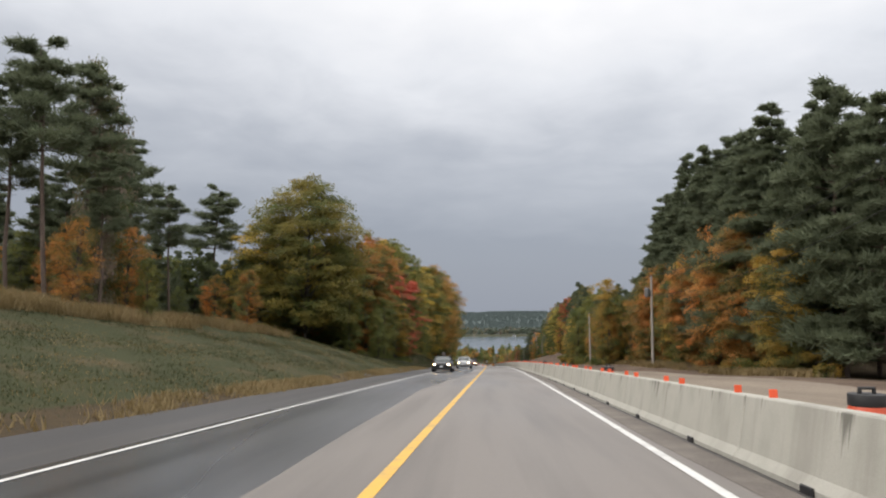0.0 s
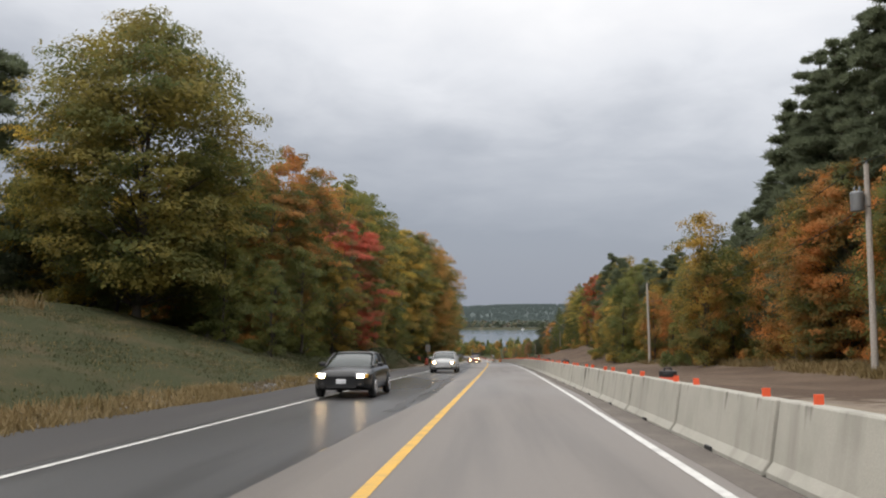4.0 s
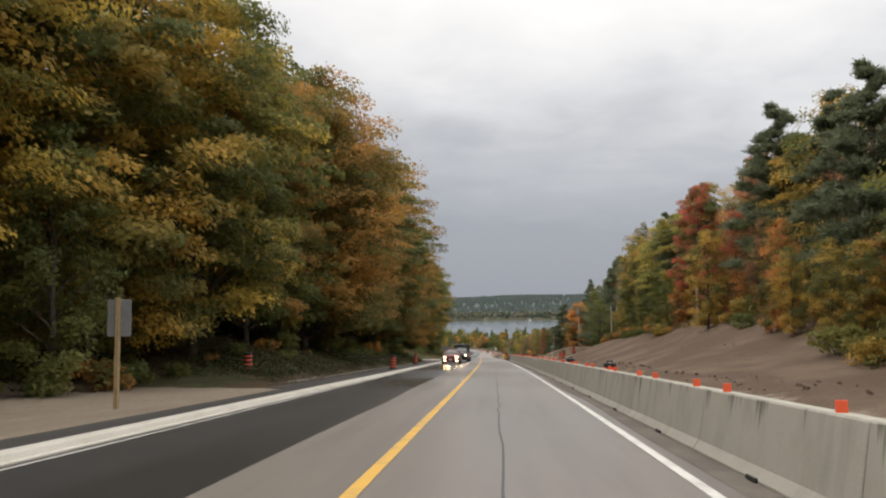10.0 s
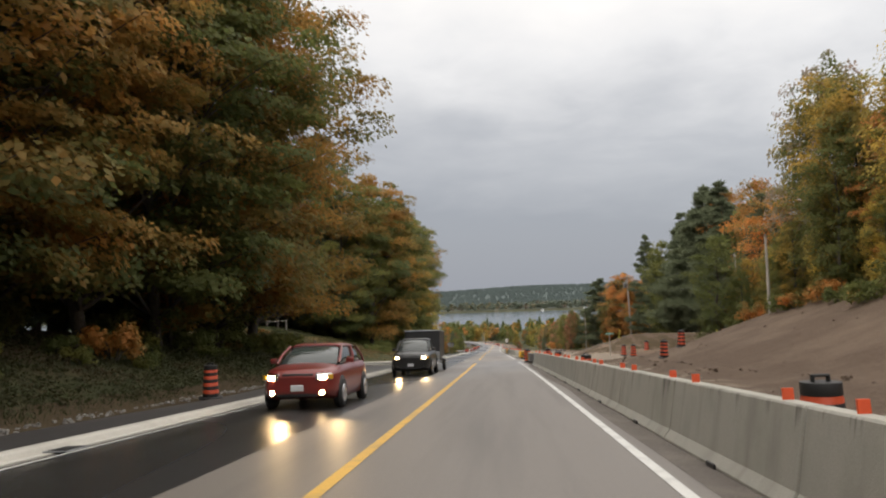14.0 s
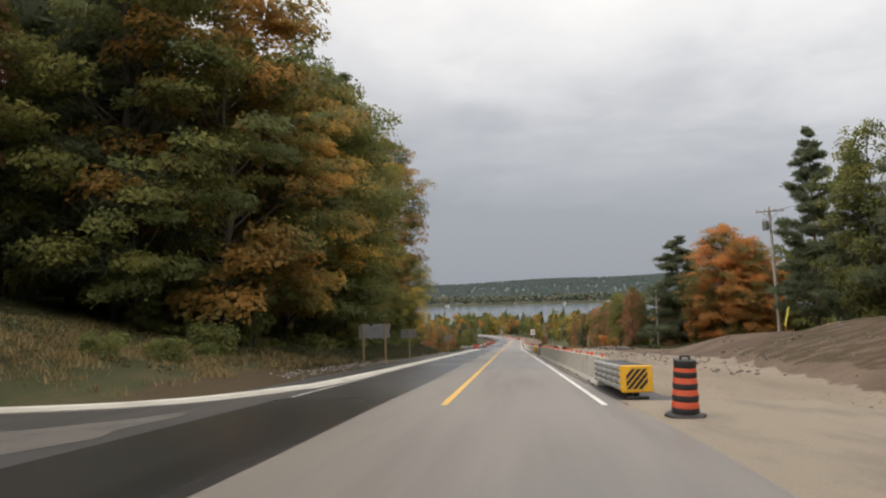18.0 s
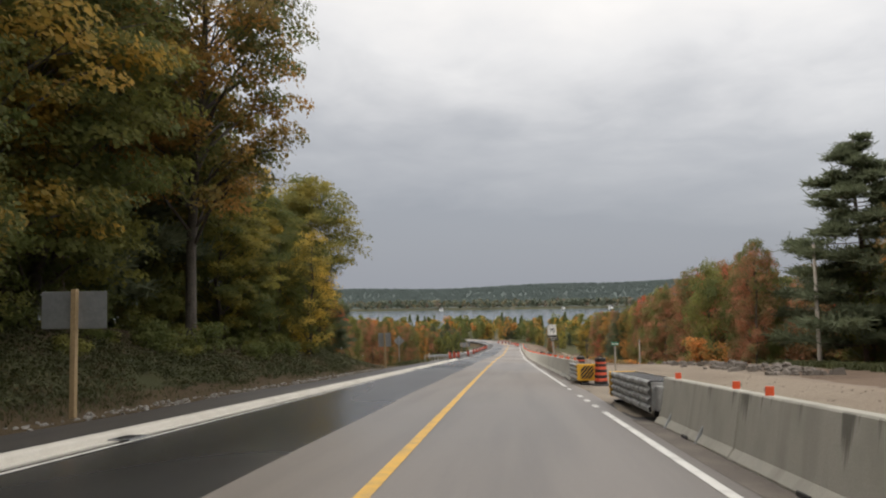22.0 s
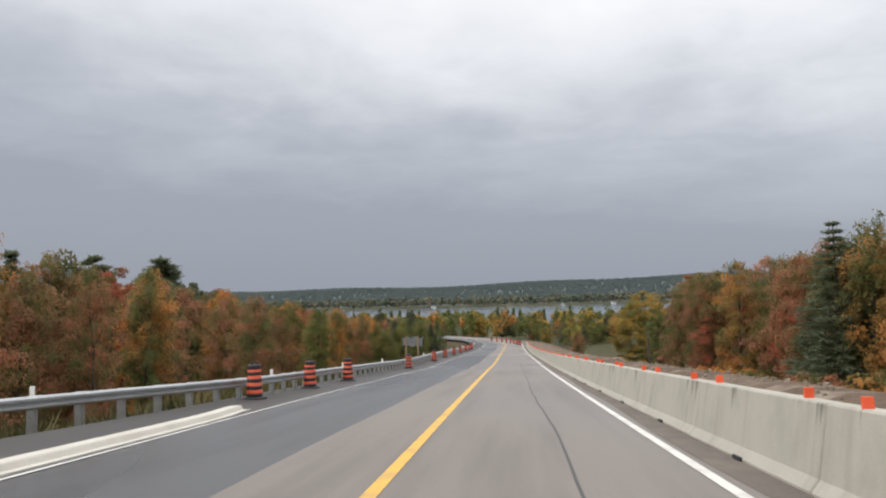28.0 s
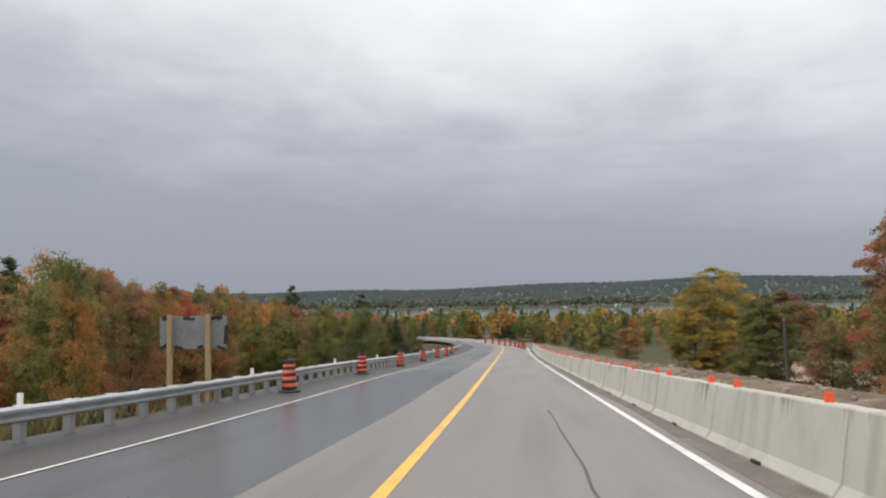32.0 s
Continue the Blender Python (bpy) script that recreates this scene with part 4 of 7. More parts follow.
COLORS = {  # leaf colour, how far it has turned; distant woods' colours have haze painted in
    "green": (0.19, 0.19, 0.055, 0.6), "olive": (0.26, 0.24, 0.065, 0.7), "gold": (0.62, 0.38, 0.08, 0.76), "yellow": (0.70, 0.49, 0.10, 0.95),
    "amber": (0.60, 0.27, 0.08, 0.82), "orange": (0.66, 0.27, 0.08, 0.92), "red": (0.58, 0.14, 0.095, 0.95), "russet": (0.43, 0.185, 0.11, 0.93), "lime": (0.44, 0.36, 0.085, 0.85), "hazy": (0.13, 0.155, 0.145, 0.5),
    "mixed": (0.62, 0.30, 0.08, 0.68), "turning": (0.46, 0.33, 0.075, 0.6), "dark": (0.115, 0.138, 0.09, 0.4), "bare": (0.34, 0.25, 0.21, 0.9), "maroon": (0.25, 0.075, 0.07, 0.9),
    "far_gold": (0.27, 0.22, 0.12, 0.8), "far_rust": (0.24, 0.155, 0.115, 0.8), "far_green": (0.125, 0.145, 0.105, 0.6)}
LOOKS = {"turning": "green-gold leaves", "lime": "yellow-green leaves", "hazy": "haze-tinted blue-green leaves", "mixed": "green and amber leaves", "green": "green leaves", "olive": "olive leaves", "gold": "golden-green leaves", "yellow": "bright yellow leaves",
         "amber": "amber-brown leaves", "orange": "orange leaves", "red": "red leaves", "russet": "russet leaves",
         "dark": "dark green needles", "maroon": "dark wine-red leaves", "far_gold": "haze-tinted gold leaves", "far_rust": "haze-tinted rust leaves", "far_green": "haze-tinted green leaves", "bare": "thin pinkish leaves"}
NOUN = {"thicket_tree": "slim upright tree", "leaning_tree": "leaning wide-crowned tree", "back_pine": "full-branched pine", "maple_tree": "broad maple", "back_maple": "maple", "young_tree": "slim young tree", "willow_tree": "open spreading tree",
        "pine_tree": "tall bare-trunked pine", "white_pine": "full-branched pine", "spruce_tree": "cone-shaped spruce", "shrub": "leafy shrub", "larch_tree": "tall soft-needled larch", "oak_tree": "tall high-crowned oak"}
COUNT = [0]
CLEARINGS = [(179, 191.5, 15, 21.8), (66, 72.5, 15, 18.7), (107, 117, 14, 17.4), (232, 241, 18, 23)]  # kept free in front of the utility poles


def plant(kind, s, u, size, color, where="on a wooded bank", stretch=1.0, spin=None, top=None, form=None):
    """One tree or shrub on the ground, turned and coloured on its own; top: how far its tip stands above the road."""
    x = float(cx(min(s, 560))) + u
    z = float(ground_z(x, s)) - 0.05
    COUNT[0] += 1
    if any(a < s < b and c < u < d for a, b, c, d in CLEARINGS):
        return None
    r = np.random.default_rng(1000 + COUNT[0])
    tm, cm, tall = KINDS[kind][int(r.integers(len(KINDS[kind]))) if form is None else form]
    if top is not None:
        size = max(1.5, top + float(cz(min(s, 560))) - z) / tall
    name = {"back_maple": "hardwood_tree", "white_pine": "white_pine_tree", "back_pine": "pine_tree", "leaning_tree": "tree", "thicket_tree": "slim_tree", "young_tree": "sapling", "willow_tree": "tree"}.get(kind, kind)
    root = thing(name, NOUN[kind] + " with " + LOOKS[color] + " " + where, "shrub" if kind == "shrub" else "tree", "shrubs" if kind == "shrub" else "roadside trees")
    root.matrix_basis = pose(x, s, z, float(r.normal(0, 1.3)), float(r.normal(0, 1.3)), float(r.uniform(0, 360)) if spin is None else spin) @ Matrix.Diagonal((size * stretch, size * stretch, size, 1))
    part("trunk", tm, None, root)
    crown = part("crown", cm, None, root)
    c = np.array(COLORS[color])
    c[:3] *= r.uniform(0.88, 1.2)
    crown.color = tuple(float(v) for v in c)
    return root


def wood(s0, s1, u0, u1, gap, kinds, colors, size=(0.85, 1.15), where="on a wooded bank", seed=1, tops=None, slim=(0.9, 1.1)):
    """A strip of wood with its trees set unevenly; tops gives the height along it, slim how their width varies."""
    r = np.random.default_rng(seed)
    s = s0
    while s < s1:
        k = kinds[int(r.integers(len(kinds)))]
        col = "dark" if k in ("pine_tree", "white_pine", "back_pine", "spruce_tree", "larch_tree") else colors[int(r.integers(len(colors)))]
        plant(k, s + float(r.normal(0, 0.8)), float(r.uniform(min(u0, u1), max(u0, u1))), float(r.uniform(*size)), col, where, float(r.uniform(*slim)), top=None if tops is None or k == "shrub" else float(tops(s)) * float(r.uniform(0.85, 1.02)))
        s += gap * float(r.uniform(0.75, 1.25))


def run(*pairs):
    """A height that changes along the road, from pairs (s, height)."""
    a, b = zip(*pairs)
    return lambda q: np.interp(q, a, b)


LEFT_TOP = run((116, 20.5), (137, 22), (150, 21.5), (160, 22.5), (175, 23.5), (190, 24.5), (205, 26.5), (232, 29))
WOOD_TOP = run((266, 24), (285, 24.5), (312, 24), (330, 25.5))
RIGHT_TOP = run((36, 17), (54, 19.5), (61, 19.8), (70, 21.8), (79, 23), (90, 21.5), (96, 17.5), (103, 13.8), (115, 11.8), (125, 13), (145, 13.6), (152, 15), (161, 17.2), (171, 18.6), (183, 18.2), (196, 18.4), (217, 17.8), (226, 18.2), (230, 12.5), (236, 12), (244, 16), (252, 18.8), (266, 20.5), (284, 20), (291, 16.5), (300, 12.5))
RED_TOP = run((338, 8.6), (355, 9.0), (371, 8.4), (395, 7.4), (410, 7.2), (425, 7.8), (440, 8.2))

# the left side: pines behind the grass bank, then a dense wall of maples down the hill
LOW = "below the guide rail"
BANK = "behind the grassy bank"
for s, u, top in ((40.5, -27, 18.0), (39.5, -24, 19.5), (48, -27, 21.5), (45.5, -24, 14.5), (56.5, -30, 19.4), (62, -27, 16.2),
                  (73, -36, 24.1), (85.9, -32.9, 22.1), (78, -40, 19.5), (53, -31, 16.0)):
    plant("pine_tree", s, u, 1.0, "dark", BANK, top=top)
plant("thicket_tree", 49.5, -26.2, 0.98, "bare", "between the tall pines", 0.5, 40.0, 22.0)
COUNT[0] = 14
wood(6, 92, -64, -44, 3.0, ["back_pine"], ["dark"], (0.62, 0.85), "behind the grassy bank", 4)
wood(20, 90, -48, -38, 4.0, ["back_maple", "back_pine"], ["green", "amber", "olive"], (0.4, 0.55), "behind the grassy bank", 44)
wood(62, 140, -62, -36, 1.9, ["back_pine", "back_pine", "back_maple"], ["dark", "green", "amber"], (0.62, 0.8), "behind the grassy bank", 81)
wood(82, 126, -48, -30, 1.6, ["back_pine", "back_maple"], ["dark", "green", "olive"], (0.68, 0.82), "behind the grassy bank", 91)
wood(14, 86, -40, -30, 2.4, ["back_pine", "spruce_tree"], ["dark"], (0.42, 0.62), "behind the grassy bank", 80)
wood(26, 84, -34, -20, 2.2, ["shrub", "young_tree"], ["amber", "orange", "olive", "green"], (0.35, 0.6), "under the pines", 5)
HEAD = "at the head of the wood"
plant("maple_tree", 84.5, -20.8, 1, "turning", HEAD, 1.2, 20, 22.4, 4)
plant("maple_tree", 88.5, -26.5, 1, "yellow", HEAD, 1.1, None, 18.6)
plant("maple_tree", 91, -18.6, 1, "olive", HEAD, 1.0, None, 16.5, 0)
plant("maple_tree", 95.5, -15.6, 1, "amber", HEAD, 0.95, None, 15.5, 1)
plant("maple_tree", 101, -16.2, 1, "orange", HEAD, 0.95, None, 18.4, 0)
plant("maple_tree", 101.5, -12.6, 1, "gold", HEAD, 0.9, None, 9.8, 3)
plant("maple_tree", 110.0, -13.2, 1, "red", HEAD, 1.0, None, 14.2, 1)
plant("maple_tree", 114.5, -17.2, 1, "maroon", HEAD, 0.9, None, 17.4, 3)
plant("willow_tree", 121, -15.8, 1, "olive", HEAD, 0.9, 40, 21.2)
plant("willow_tree", 131, -15.2, 1, "olive", HEAD, 0.85, 160, 21.6)
plant("maple_tree", 126.5, -15.0, 1, "gold", HEAD, 1.0, None, 16.5, 0)
plant("maple_tree", 137, -15.4, 1, "yellow", HEAD, 0.9, None, 18.8, 2)
wood(128, 150, -20.5, -18.0, 4.6, ["maple_tree"], ["gold", "olive", "gold", "amber"], seed=88, tops=run((128, 22), (150, 25)))
plant("maple_tree", 147, -14.6, 1, "gold", top=20.5, form=0)
plant("maple_tree", 154, -13.4, 1, "yellow", top=20.6, form=2)
wood(159, 192, -15.4, -13.2, 4.9, ["maple_tree"], ["mixed", "olive", "amber", "mixed", "green", "gold", "olive"], seed=26, tops=LEFT_TOP)
wood(194, 219, -15.4, -13.4, 4.9, ["maple_tree"], ["mixed", "olive", "mixed", "green"], seed=27, tops=LEFT_TOP)
plant("maple_tree", 221.5, -13.8, 1, "mixed", top=28.5, form=2)
COUNT[0] -= 1
KEPT = COUNT[0]
wood(150, 229, -42, -35, 4.0, ["back_maple"], ["green", "olive"], (0.5, 0.62), seed=95)
wood(268, 336, -40, -35, 4.0, ["back_maple"], ["green", "olive"], (0.5, 0.62), seed=96)
COUNT[0] = KEPT
wood(94, 116, -25, -20.5, 5.0, ["back_maple"], ["olive", "amber", "orange"], seed=7, tops=run((94, 16), (116, 19)))
wood(116, 229, -24, -19.5, 5.0, ["back_maple"], ["green", "olive", "amber"], seed=77, tops=LEFT_TOP)
wood(88, 116, -33, -26, 6.0, ["back_maple", "back_pine"], ["green", "amber"], (0.62, 0.75), seed=78)
wood(116, 229, -33, -26, 6.0, ["back_maple", "back_pine"], ["green", "olive"], (1.2, 1.45), seed=8)
wood(264, 330, -62, -40, 5.0, ["back_maple", "back_pine"], ["green", "olive"], (1.5, 1.8), seed=57)
wood(228, 262, -80, -58, 4.0, ["back_maple", "back_pine"], ["green", "olive"], (1.6, 1.9), seed=58)
wood(272, 314, -15.8, -13.8, 5.4, ["maple_tree"], ["gold", "olive", "mixed", "gold", "olive"], seed=9, tops=WOOD_TOP)
wood(270, 326, -23, -18.5, 6.0, ["back_maple", "back_maple", "white_pine"], ["green", "olive"], seed=10, tops=WOOD_TOP)
wood(264, 326, -34, -26, 5.5, ["back_maple", "back_pine"], ["green", "olive"], (1.35, 1.6), seed=11)
plant("maple_tree", 261.5, -24.2, 1, "russet", "beside the side road", 0.75, None, 24.5, 1)
plant("maple_tree", 267.5, -17.2, 1, "olive", "beside the side road", 0.95, None, 24.6, 0)
plant("pine_tree", 272.5, -22.5, 1, "dark", "beside the side road", 1.0, None, 30.5, 2)
plant("pine_tree", 301, -15.0, 1, "dark", top=27.5, form=0)
plant("pine_tree", 312, -15.5, 1, "dark", top=27.0, form=1)
wood(232, 268, -56, -44, 4, ["back_maple", "pine_tree"], ["green", "olive", "amber"], (1.5, 1.7), "beside the side road", 12)
wood(258, 272, -46, -36, 3.5, ["back_maple"], ["green", "olive", "orange"], (1.6, 1.8), "beside the side road", 32)
plant("oak_tree", 319.5, -13.6, 1, "mixed", "where the wood ends", 0.92, None, 26.0)
plant("maple_tree", 313, -18.8, 1, "green", "where the wood ends", 0.8, None, 24.0, 0)
plant("maple_tree", 324, -18.4, 1, "olive", "where the wood ends", 0.85, None, 20.5, 4)
plant("maple_tree", 330, -18.6, 1, "lime", "where the wood ends", 0.85, None, 17.0, 4)
plant("maple_tree", 326.5, -15.0, 1, "lime", "where the wood ends", 1.1, None, 11.5, 3)
plant("maple_tree", 333.0, -15.6, 1, "yellow", "where the wood ends", 0.6, None, 14.6, 0)
plant("maple_tree", 345, -21.5, 1, "green", "where the wood ends", 0.8, None, 14.5, 1)
plant("leaning_tree", 343.2, -17.4, 0.96, "lime", "where the wood ends", 1.06, -12.0)
plant("white_pine", 346.5, -16.6, 1, "dark", "where the wood ends", 1.1, None, 14.0)
plant("white_pine", 347.5, -14.4, 0.48, "dark", "where the wood ends", 1.35)
plant("maple_tree", 336, -15.5, 0.6, "olive", "where the wood ends")
plant("young_tree", 333, -11.5, 0.7, "yellow", "where the wood ends")
plant("white_pine", 357, -16.5, 0.5, "dark", "where the wood ends", 1.1)
plant("white_pine", 351, -18.0, 0.5, "dark", "where the wood ends")
wood(338, 352, -19, -13.5, 2.2, ["shrub", "young_tree"], ["olive", "green", "amber"], (0.5, 0.8), "where the wood ends", 85)
wood(84, 228, -17, -11.6, 1.7, ["shrub", "shrub", "young_tree"], ["green", "green", "olive", "olive", "amber"], (0.4, 0.9), "under the maples", 33)
wood(264, 336, -17, -11.6, 1.7, ["shrub", "shrub", "young_tree"], ["green", "green", "olive", "green"], (0.4, 0.9), "under the maples", 35)
wood(86, 228, -24, -17, 3.5, ["young_tree"], ["green", "olive"], (0.45, 0.7), "under the maples", 34)
wood(272, 336, -24, -17, 3.5, ["young_tree"], ["green", "olive"], (0.45, 0.7), "under the maples", 36)
# low ground on the left beyond the wood
LOW_TOP = run((356, 7.2), (400, 8.2), (411, 8.0), (419, 6.9), (440, 6.8), (470, 6.8), (560, 6))
wood(360, 540, -22, -16, 3.0, ["thicket_tree", "thicket_tree", "shrub", "young_tree"], ["russet", "russet", "amber", "olive", "russet", "orange"], (0.7, 1.0), LOW, 13, tops=run((356, 5.0), (400, 5.6), (560, 5.2)), slim=(0.6, 0.95))
wood(358, 560, -34, -23, 2.8, ["thicket_tree", "maple_tree", "thicket_tree"], ["russet", "orange", "orange", "red", "russet", "amber", "red"], where=LOW, seed=14, tops=LOW_TOP, slim=(0.7, 1.0))
wood(372, 560, -60, -38, 5.0, ["back_maple", "back_pine"], ["russet", "amber", "orange", "olive"], (0.78, 0.98), LOW, 15)
wood(400, 560, -95, -62, 6.0, ["back_maple", "back_pine"], ["russet", "amber", "green", "olive"], (0.85, 1.0), LOW, 45)
plant("white_pine", 424, -37.5, 1, "dark", LOW, 1.5, None, 10.4, 0)
plant("white_pine", 425, -31.2, 1, "dark", LOW, 1.6, None, 10.0, 1)
wood(455, 520, -20, -12, 4.0, ["white_pine", "thicket_tree"], ["green", "olive"], (0.45, 0.6), LOW, 46)
# the right side
EDGE, DUG, YARD = "at the wood's edge", "above the dug bank", "beside the site yard"
wood(38, 104, 21.0, 23.6, 3.0, ["larch_tree", "white_pine", "larch_tree"], ["green"], where="behind the gravel", seed=16, tops=RIGHT_TOP)
wood(30, 108, 30, 38, 4.5, ["back_pine", "back_maple"], ["green", "olive"], where="behind the gravel", seed=17, tops=RIGHT_TOP)
wood(40, 128, 17.8, 20, 3.0, ["shrub", "young_tree", "shrub"], ["amber", "gold", "orange", "olive", "orange"], (0.5, 0.75), EDGE, 18)
wood(44, 112, 19, 21.5, 3.2, ["maple_tree", "young_tree", "thicket_tree"], ["orange", "gold", "amber", "orange", "gold"], where=EDGE, seed=60, tops=run((44, 9.5), (60, 12.5), (80, 12), (95, 10), (112, 8)))
wood(104, 150, 21.5, 24, 3.0, ["white_pine", "maple_tree", "white_pine", "young_tree"], ["green", "olive", "gold", "olive"], where=DUG, seed=19, tops=RIGHT_TOP)
wood(112, 150, 19.5, 22, 3.2, ["maple_tree", "young_tree", "thicket_tree"], ["olive", "gold", "green", "amber"], where=DUG, seed=90, tops=run((112, 7), (150, 8.5)))
wood(98, 150, 29, 37, 4.5, ["back_maple", "back_pine"], ["gold", "olive", "green"], where=DUG, seed=87, tops=RIGHT_TOP)
plant("white_pine", 135, 24.4, 1, "dark", DUG, 1.0, None, 14.9)
plant("white_pine", 158, 21.6, 1, "dark", DUG, 0.95, None, 16.5)
plant("white_pine", 166, 22.8, 1, "dark", DUG, 0.95, None, 17.6)
plant("white_pine", 174.3, 23.3, 1, "dark", DUG, 0.95, None, 19.6)
plant("maple_tree", 152, 24.5, 1, "olive", DUG, 0.9, None, 15.6)
plant("maple_tree", 192.7, 21.8, 1, "red", DUG, 0.75, None, 17.8, 1)
plant("young_tree", 179, 21.0, 1, "red", DUG, 1.0, None, 12.5)
plant("young_tree", 171, 20.6, 1, "russet", DUG, 1.0, None, 10.5)
wood(153, 190, 24, 26.5, 4.2, ["white_pine", "maple_tree", "white_pine", "young_tree"], ["russet", "gold", "amber"], where=DUG, seed=49, tops=RIGHT_TOP)
wood(150, 240, 29, 37, 5.0, ["back_maple", "back_pine"], ["gold", "yellow", "amber"], where=DUG, seed=20, tops=RIGHT_TOP)
wood(150, 196, 19.8, 22, 2.6, ["young_tree", "thicket_tree", "shrub"], ["gold", "amber", "orange", "olive", "gold"], where=DUG, seed=50, tops=run((150, 7.5), (196, 9)))
wood(196, 225, 22.0, 25, 3.0, ["maple_tree", "young_tree", "thicket_tree", "white_pine"], ["gold", "yellow", "orange", "gold", "lime"], where=DUG, seed=21, tops=RIGHT_TOP)
wood(196, 240, 19.8, 21.5, 2.6, ["young_tree", "thicket_tree", "shrub"], ["gold", "amber", "lime", "olive", "yellow"], where=DUG, seed=61, tops=run((196, 9), (225, 8.5), (240, 6)))
plant("thicket_tree", 224.5, 23.5, 1, "bare", DUG, 0.9, None, 19.0)
plant("maple_tree", 184, 25, 1, "russet", DUG, 0.8, None, 18.6)
wood(92, 152, 15.4, 18.4, 3.0, ["shrub", "shrub", "young_tree"], ["gold", "olive", "amber", "green", "orange"], (0.5, 0.95), EDGE, 59)
wood(118, 238, 17.8, 20.5, 1.7, ["shrub", "shrub", "young_tree"], ["gold", "amber", "olive", "green", "orange"], (0.4, 0.8), DUG, 89)
wood(235, 292, 26, 31, 3.4, ["white_pine", "maple_tree", "white_pine", "young_tree", "white_pine"], ["lime", "orange", "olive", "russet"], where=YARD, seed=51, tops=RIGHT_TOP)
wood(240, 300, 34, 43, 4.5, ["back_pine", "back_maple"], ["olive", "green", "orange"], where=YARD, seed=52, tops=RIGHT_TOP)
plant("white_pine", 295.5, 26.7, 1, "dark", YARD, 0.85, None, 18.5, 0)
plant("maple_tree", 328.6, 28.7, 1, "orange", YARD, 1.05, None, 15.4, 4)
plant("maple_tree", 328.5, 31.5, 0.8, "orange", "beside the site yard", 1.1, None, None, 4)
plant("white_pine", 337.3, 25.2, 1, "dark", YARD, 1.35, None, 15.4, 1)
plant("young_tree", 330, 25.6, 0.6, "orange", "beside the site yard")
wood(300, 345, 36, 48, 5.0, ["back_maple", "back_pine"], ["olive", "green", "amber"], (0.75, 0.95), "beside the site yard", 21)
RIDGE = "below the gravel ridge"
wood(340, 438, 18.5, 22, 1.9, ["thicket_tree", "thicket_tree", "young_tree"], ["russet", "russet", "russet", "amber", "russet", "olive", "red"], where=RIDGE, seed=22, tops=RED_TOP, slim=(0.6, 0.95))
wood(338, 440, 25, 35, 4.0, ["thicket_tree", "back_pine", "back_maple"], ["russet", "red", "olive", "russet"], where=RIDGE, seed=23, tops=RED_TOP)
wood(340, 420, 14.5, 17, 4.5, ["shrub"], ["russet", "olive", "amber", "orange"], (0.7, 1.2), "below the gravel ridge", 53)
plant("spruce_tree", 397, 17.6, 0.7, "dark", "among the red trees", 1.35)
wood(425, 470, 30, 48, 5.0, ["back_maple", "back_pine"], ["amber", "olive", "gold"], (0.58, 0.72), "below the gravel ridge", 54)
plant("maple_tree", 490, 24.4, 1, "gold", "at the edge of the field", 1.1, None, 9.6, 2)
plant("maple_tree", 488, 21.6, 1, "gold", "at the edge of the field", 1.0, None, 7.4, 0)
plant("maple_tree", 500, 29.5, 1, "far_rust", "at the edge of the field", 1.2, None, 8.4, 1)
plant("maple_tree", 468.6, 22.9, 1, "green", "below the gravel ridge", 1.0, None, 5.2, 1)
plant("maple_tree", 472, 25.8, 1, "maroon", "below the gravel ridge", 1.1, None, 5.8, 3)
plant("thicket_tree", 451, 21.2, 1, "russet", "below the gravel ridge", 1.3, None, 2.6)
plant("thicket_tree", 449, 23.6, 1, "russet", "below the gravel ridge", 1.3, None, 2.9)
plant("thicket_tree", 466.2, 10.9, 1, "russet", "below the gravel ridge", 1.7, None, 2.7)
plant("maple_tree", 444.5, 23.2, 1, "red", "below the gravel ridge", 0.8, None, 9.0, 1)
plant("maple_tree", 440, 21.0, 1, "orange", "below the gravel ridge", 0.75, None, 7.8, 0)
plant("maple_tree", 436.5, 20.0, 1, "russet", "below the gravel ridge", 0.8, None, 8.2, 2)

wood(92, 228, -14.2, -10.8, 2.6, ["shrub"], ["green", "olive", "green", "amber"], (0.25, 0.5), "at the foot of the bank", 131)
wood(256, 338, -15.5, -11.0, 2.2, ["shrub"], ["green", "olive", "green"], (0.3, 0.6), "at the foot of the bank", 132)


# ---- precast concrete barrier on the right ----
SEG = 4.42
F_SHAPE = [(-0.30, 0.0), (-0.30, 0.06), (-0.215, 0.17), (-0.095, 0.83), (-0.075, 0.85), (0.075, 0.85), (0.095, 0.83), (0.215, 0.17), (0.30, 0.06), (0.30, 0.0)]


def barrier_meshes():
    body = extrude(F_SHAPE, 0.012, SEG - 0.012)
    lip = [e for e in body.edges if abs(e.verts[0].co.y - e.verts[1].co.y) < 1e-5]
    bmesh.ops.bevel(body, geom=lip, offset=0.014, segments=1, affect="EDGES")
    b = bpy.data.meshes.new("body"); body.to_mesh(b); body.free(); b.materials.append(M_CONCRETE)
    slot = box(0.03, 0.30, 0.085, Matrix.Translation((-0.315, SEG * 0.47, 0.0)), 0.008)
    sl = bpy.data.meshes.new("drain_slot"); slot.to_mesh(sl); slot.free(); sl.materials.append(M_BLACK)
    tag = box(0.02, 0.10, 0.11, Matrix.Translation((0, 0, 0.845)), 0.004)
    tg = bpy.data.meshes.new("reflector"); tag.to_mesh(tg); tag.free(); tg.materials.append(M_ORANGE)
    return b, sl, tg


B_BODY, B_SLOT, B_TAG = barrier_meshes()


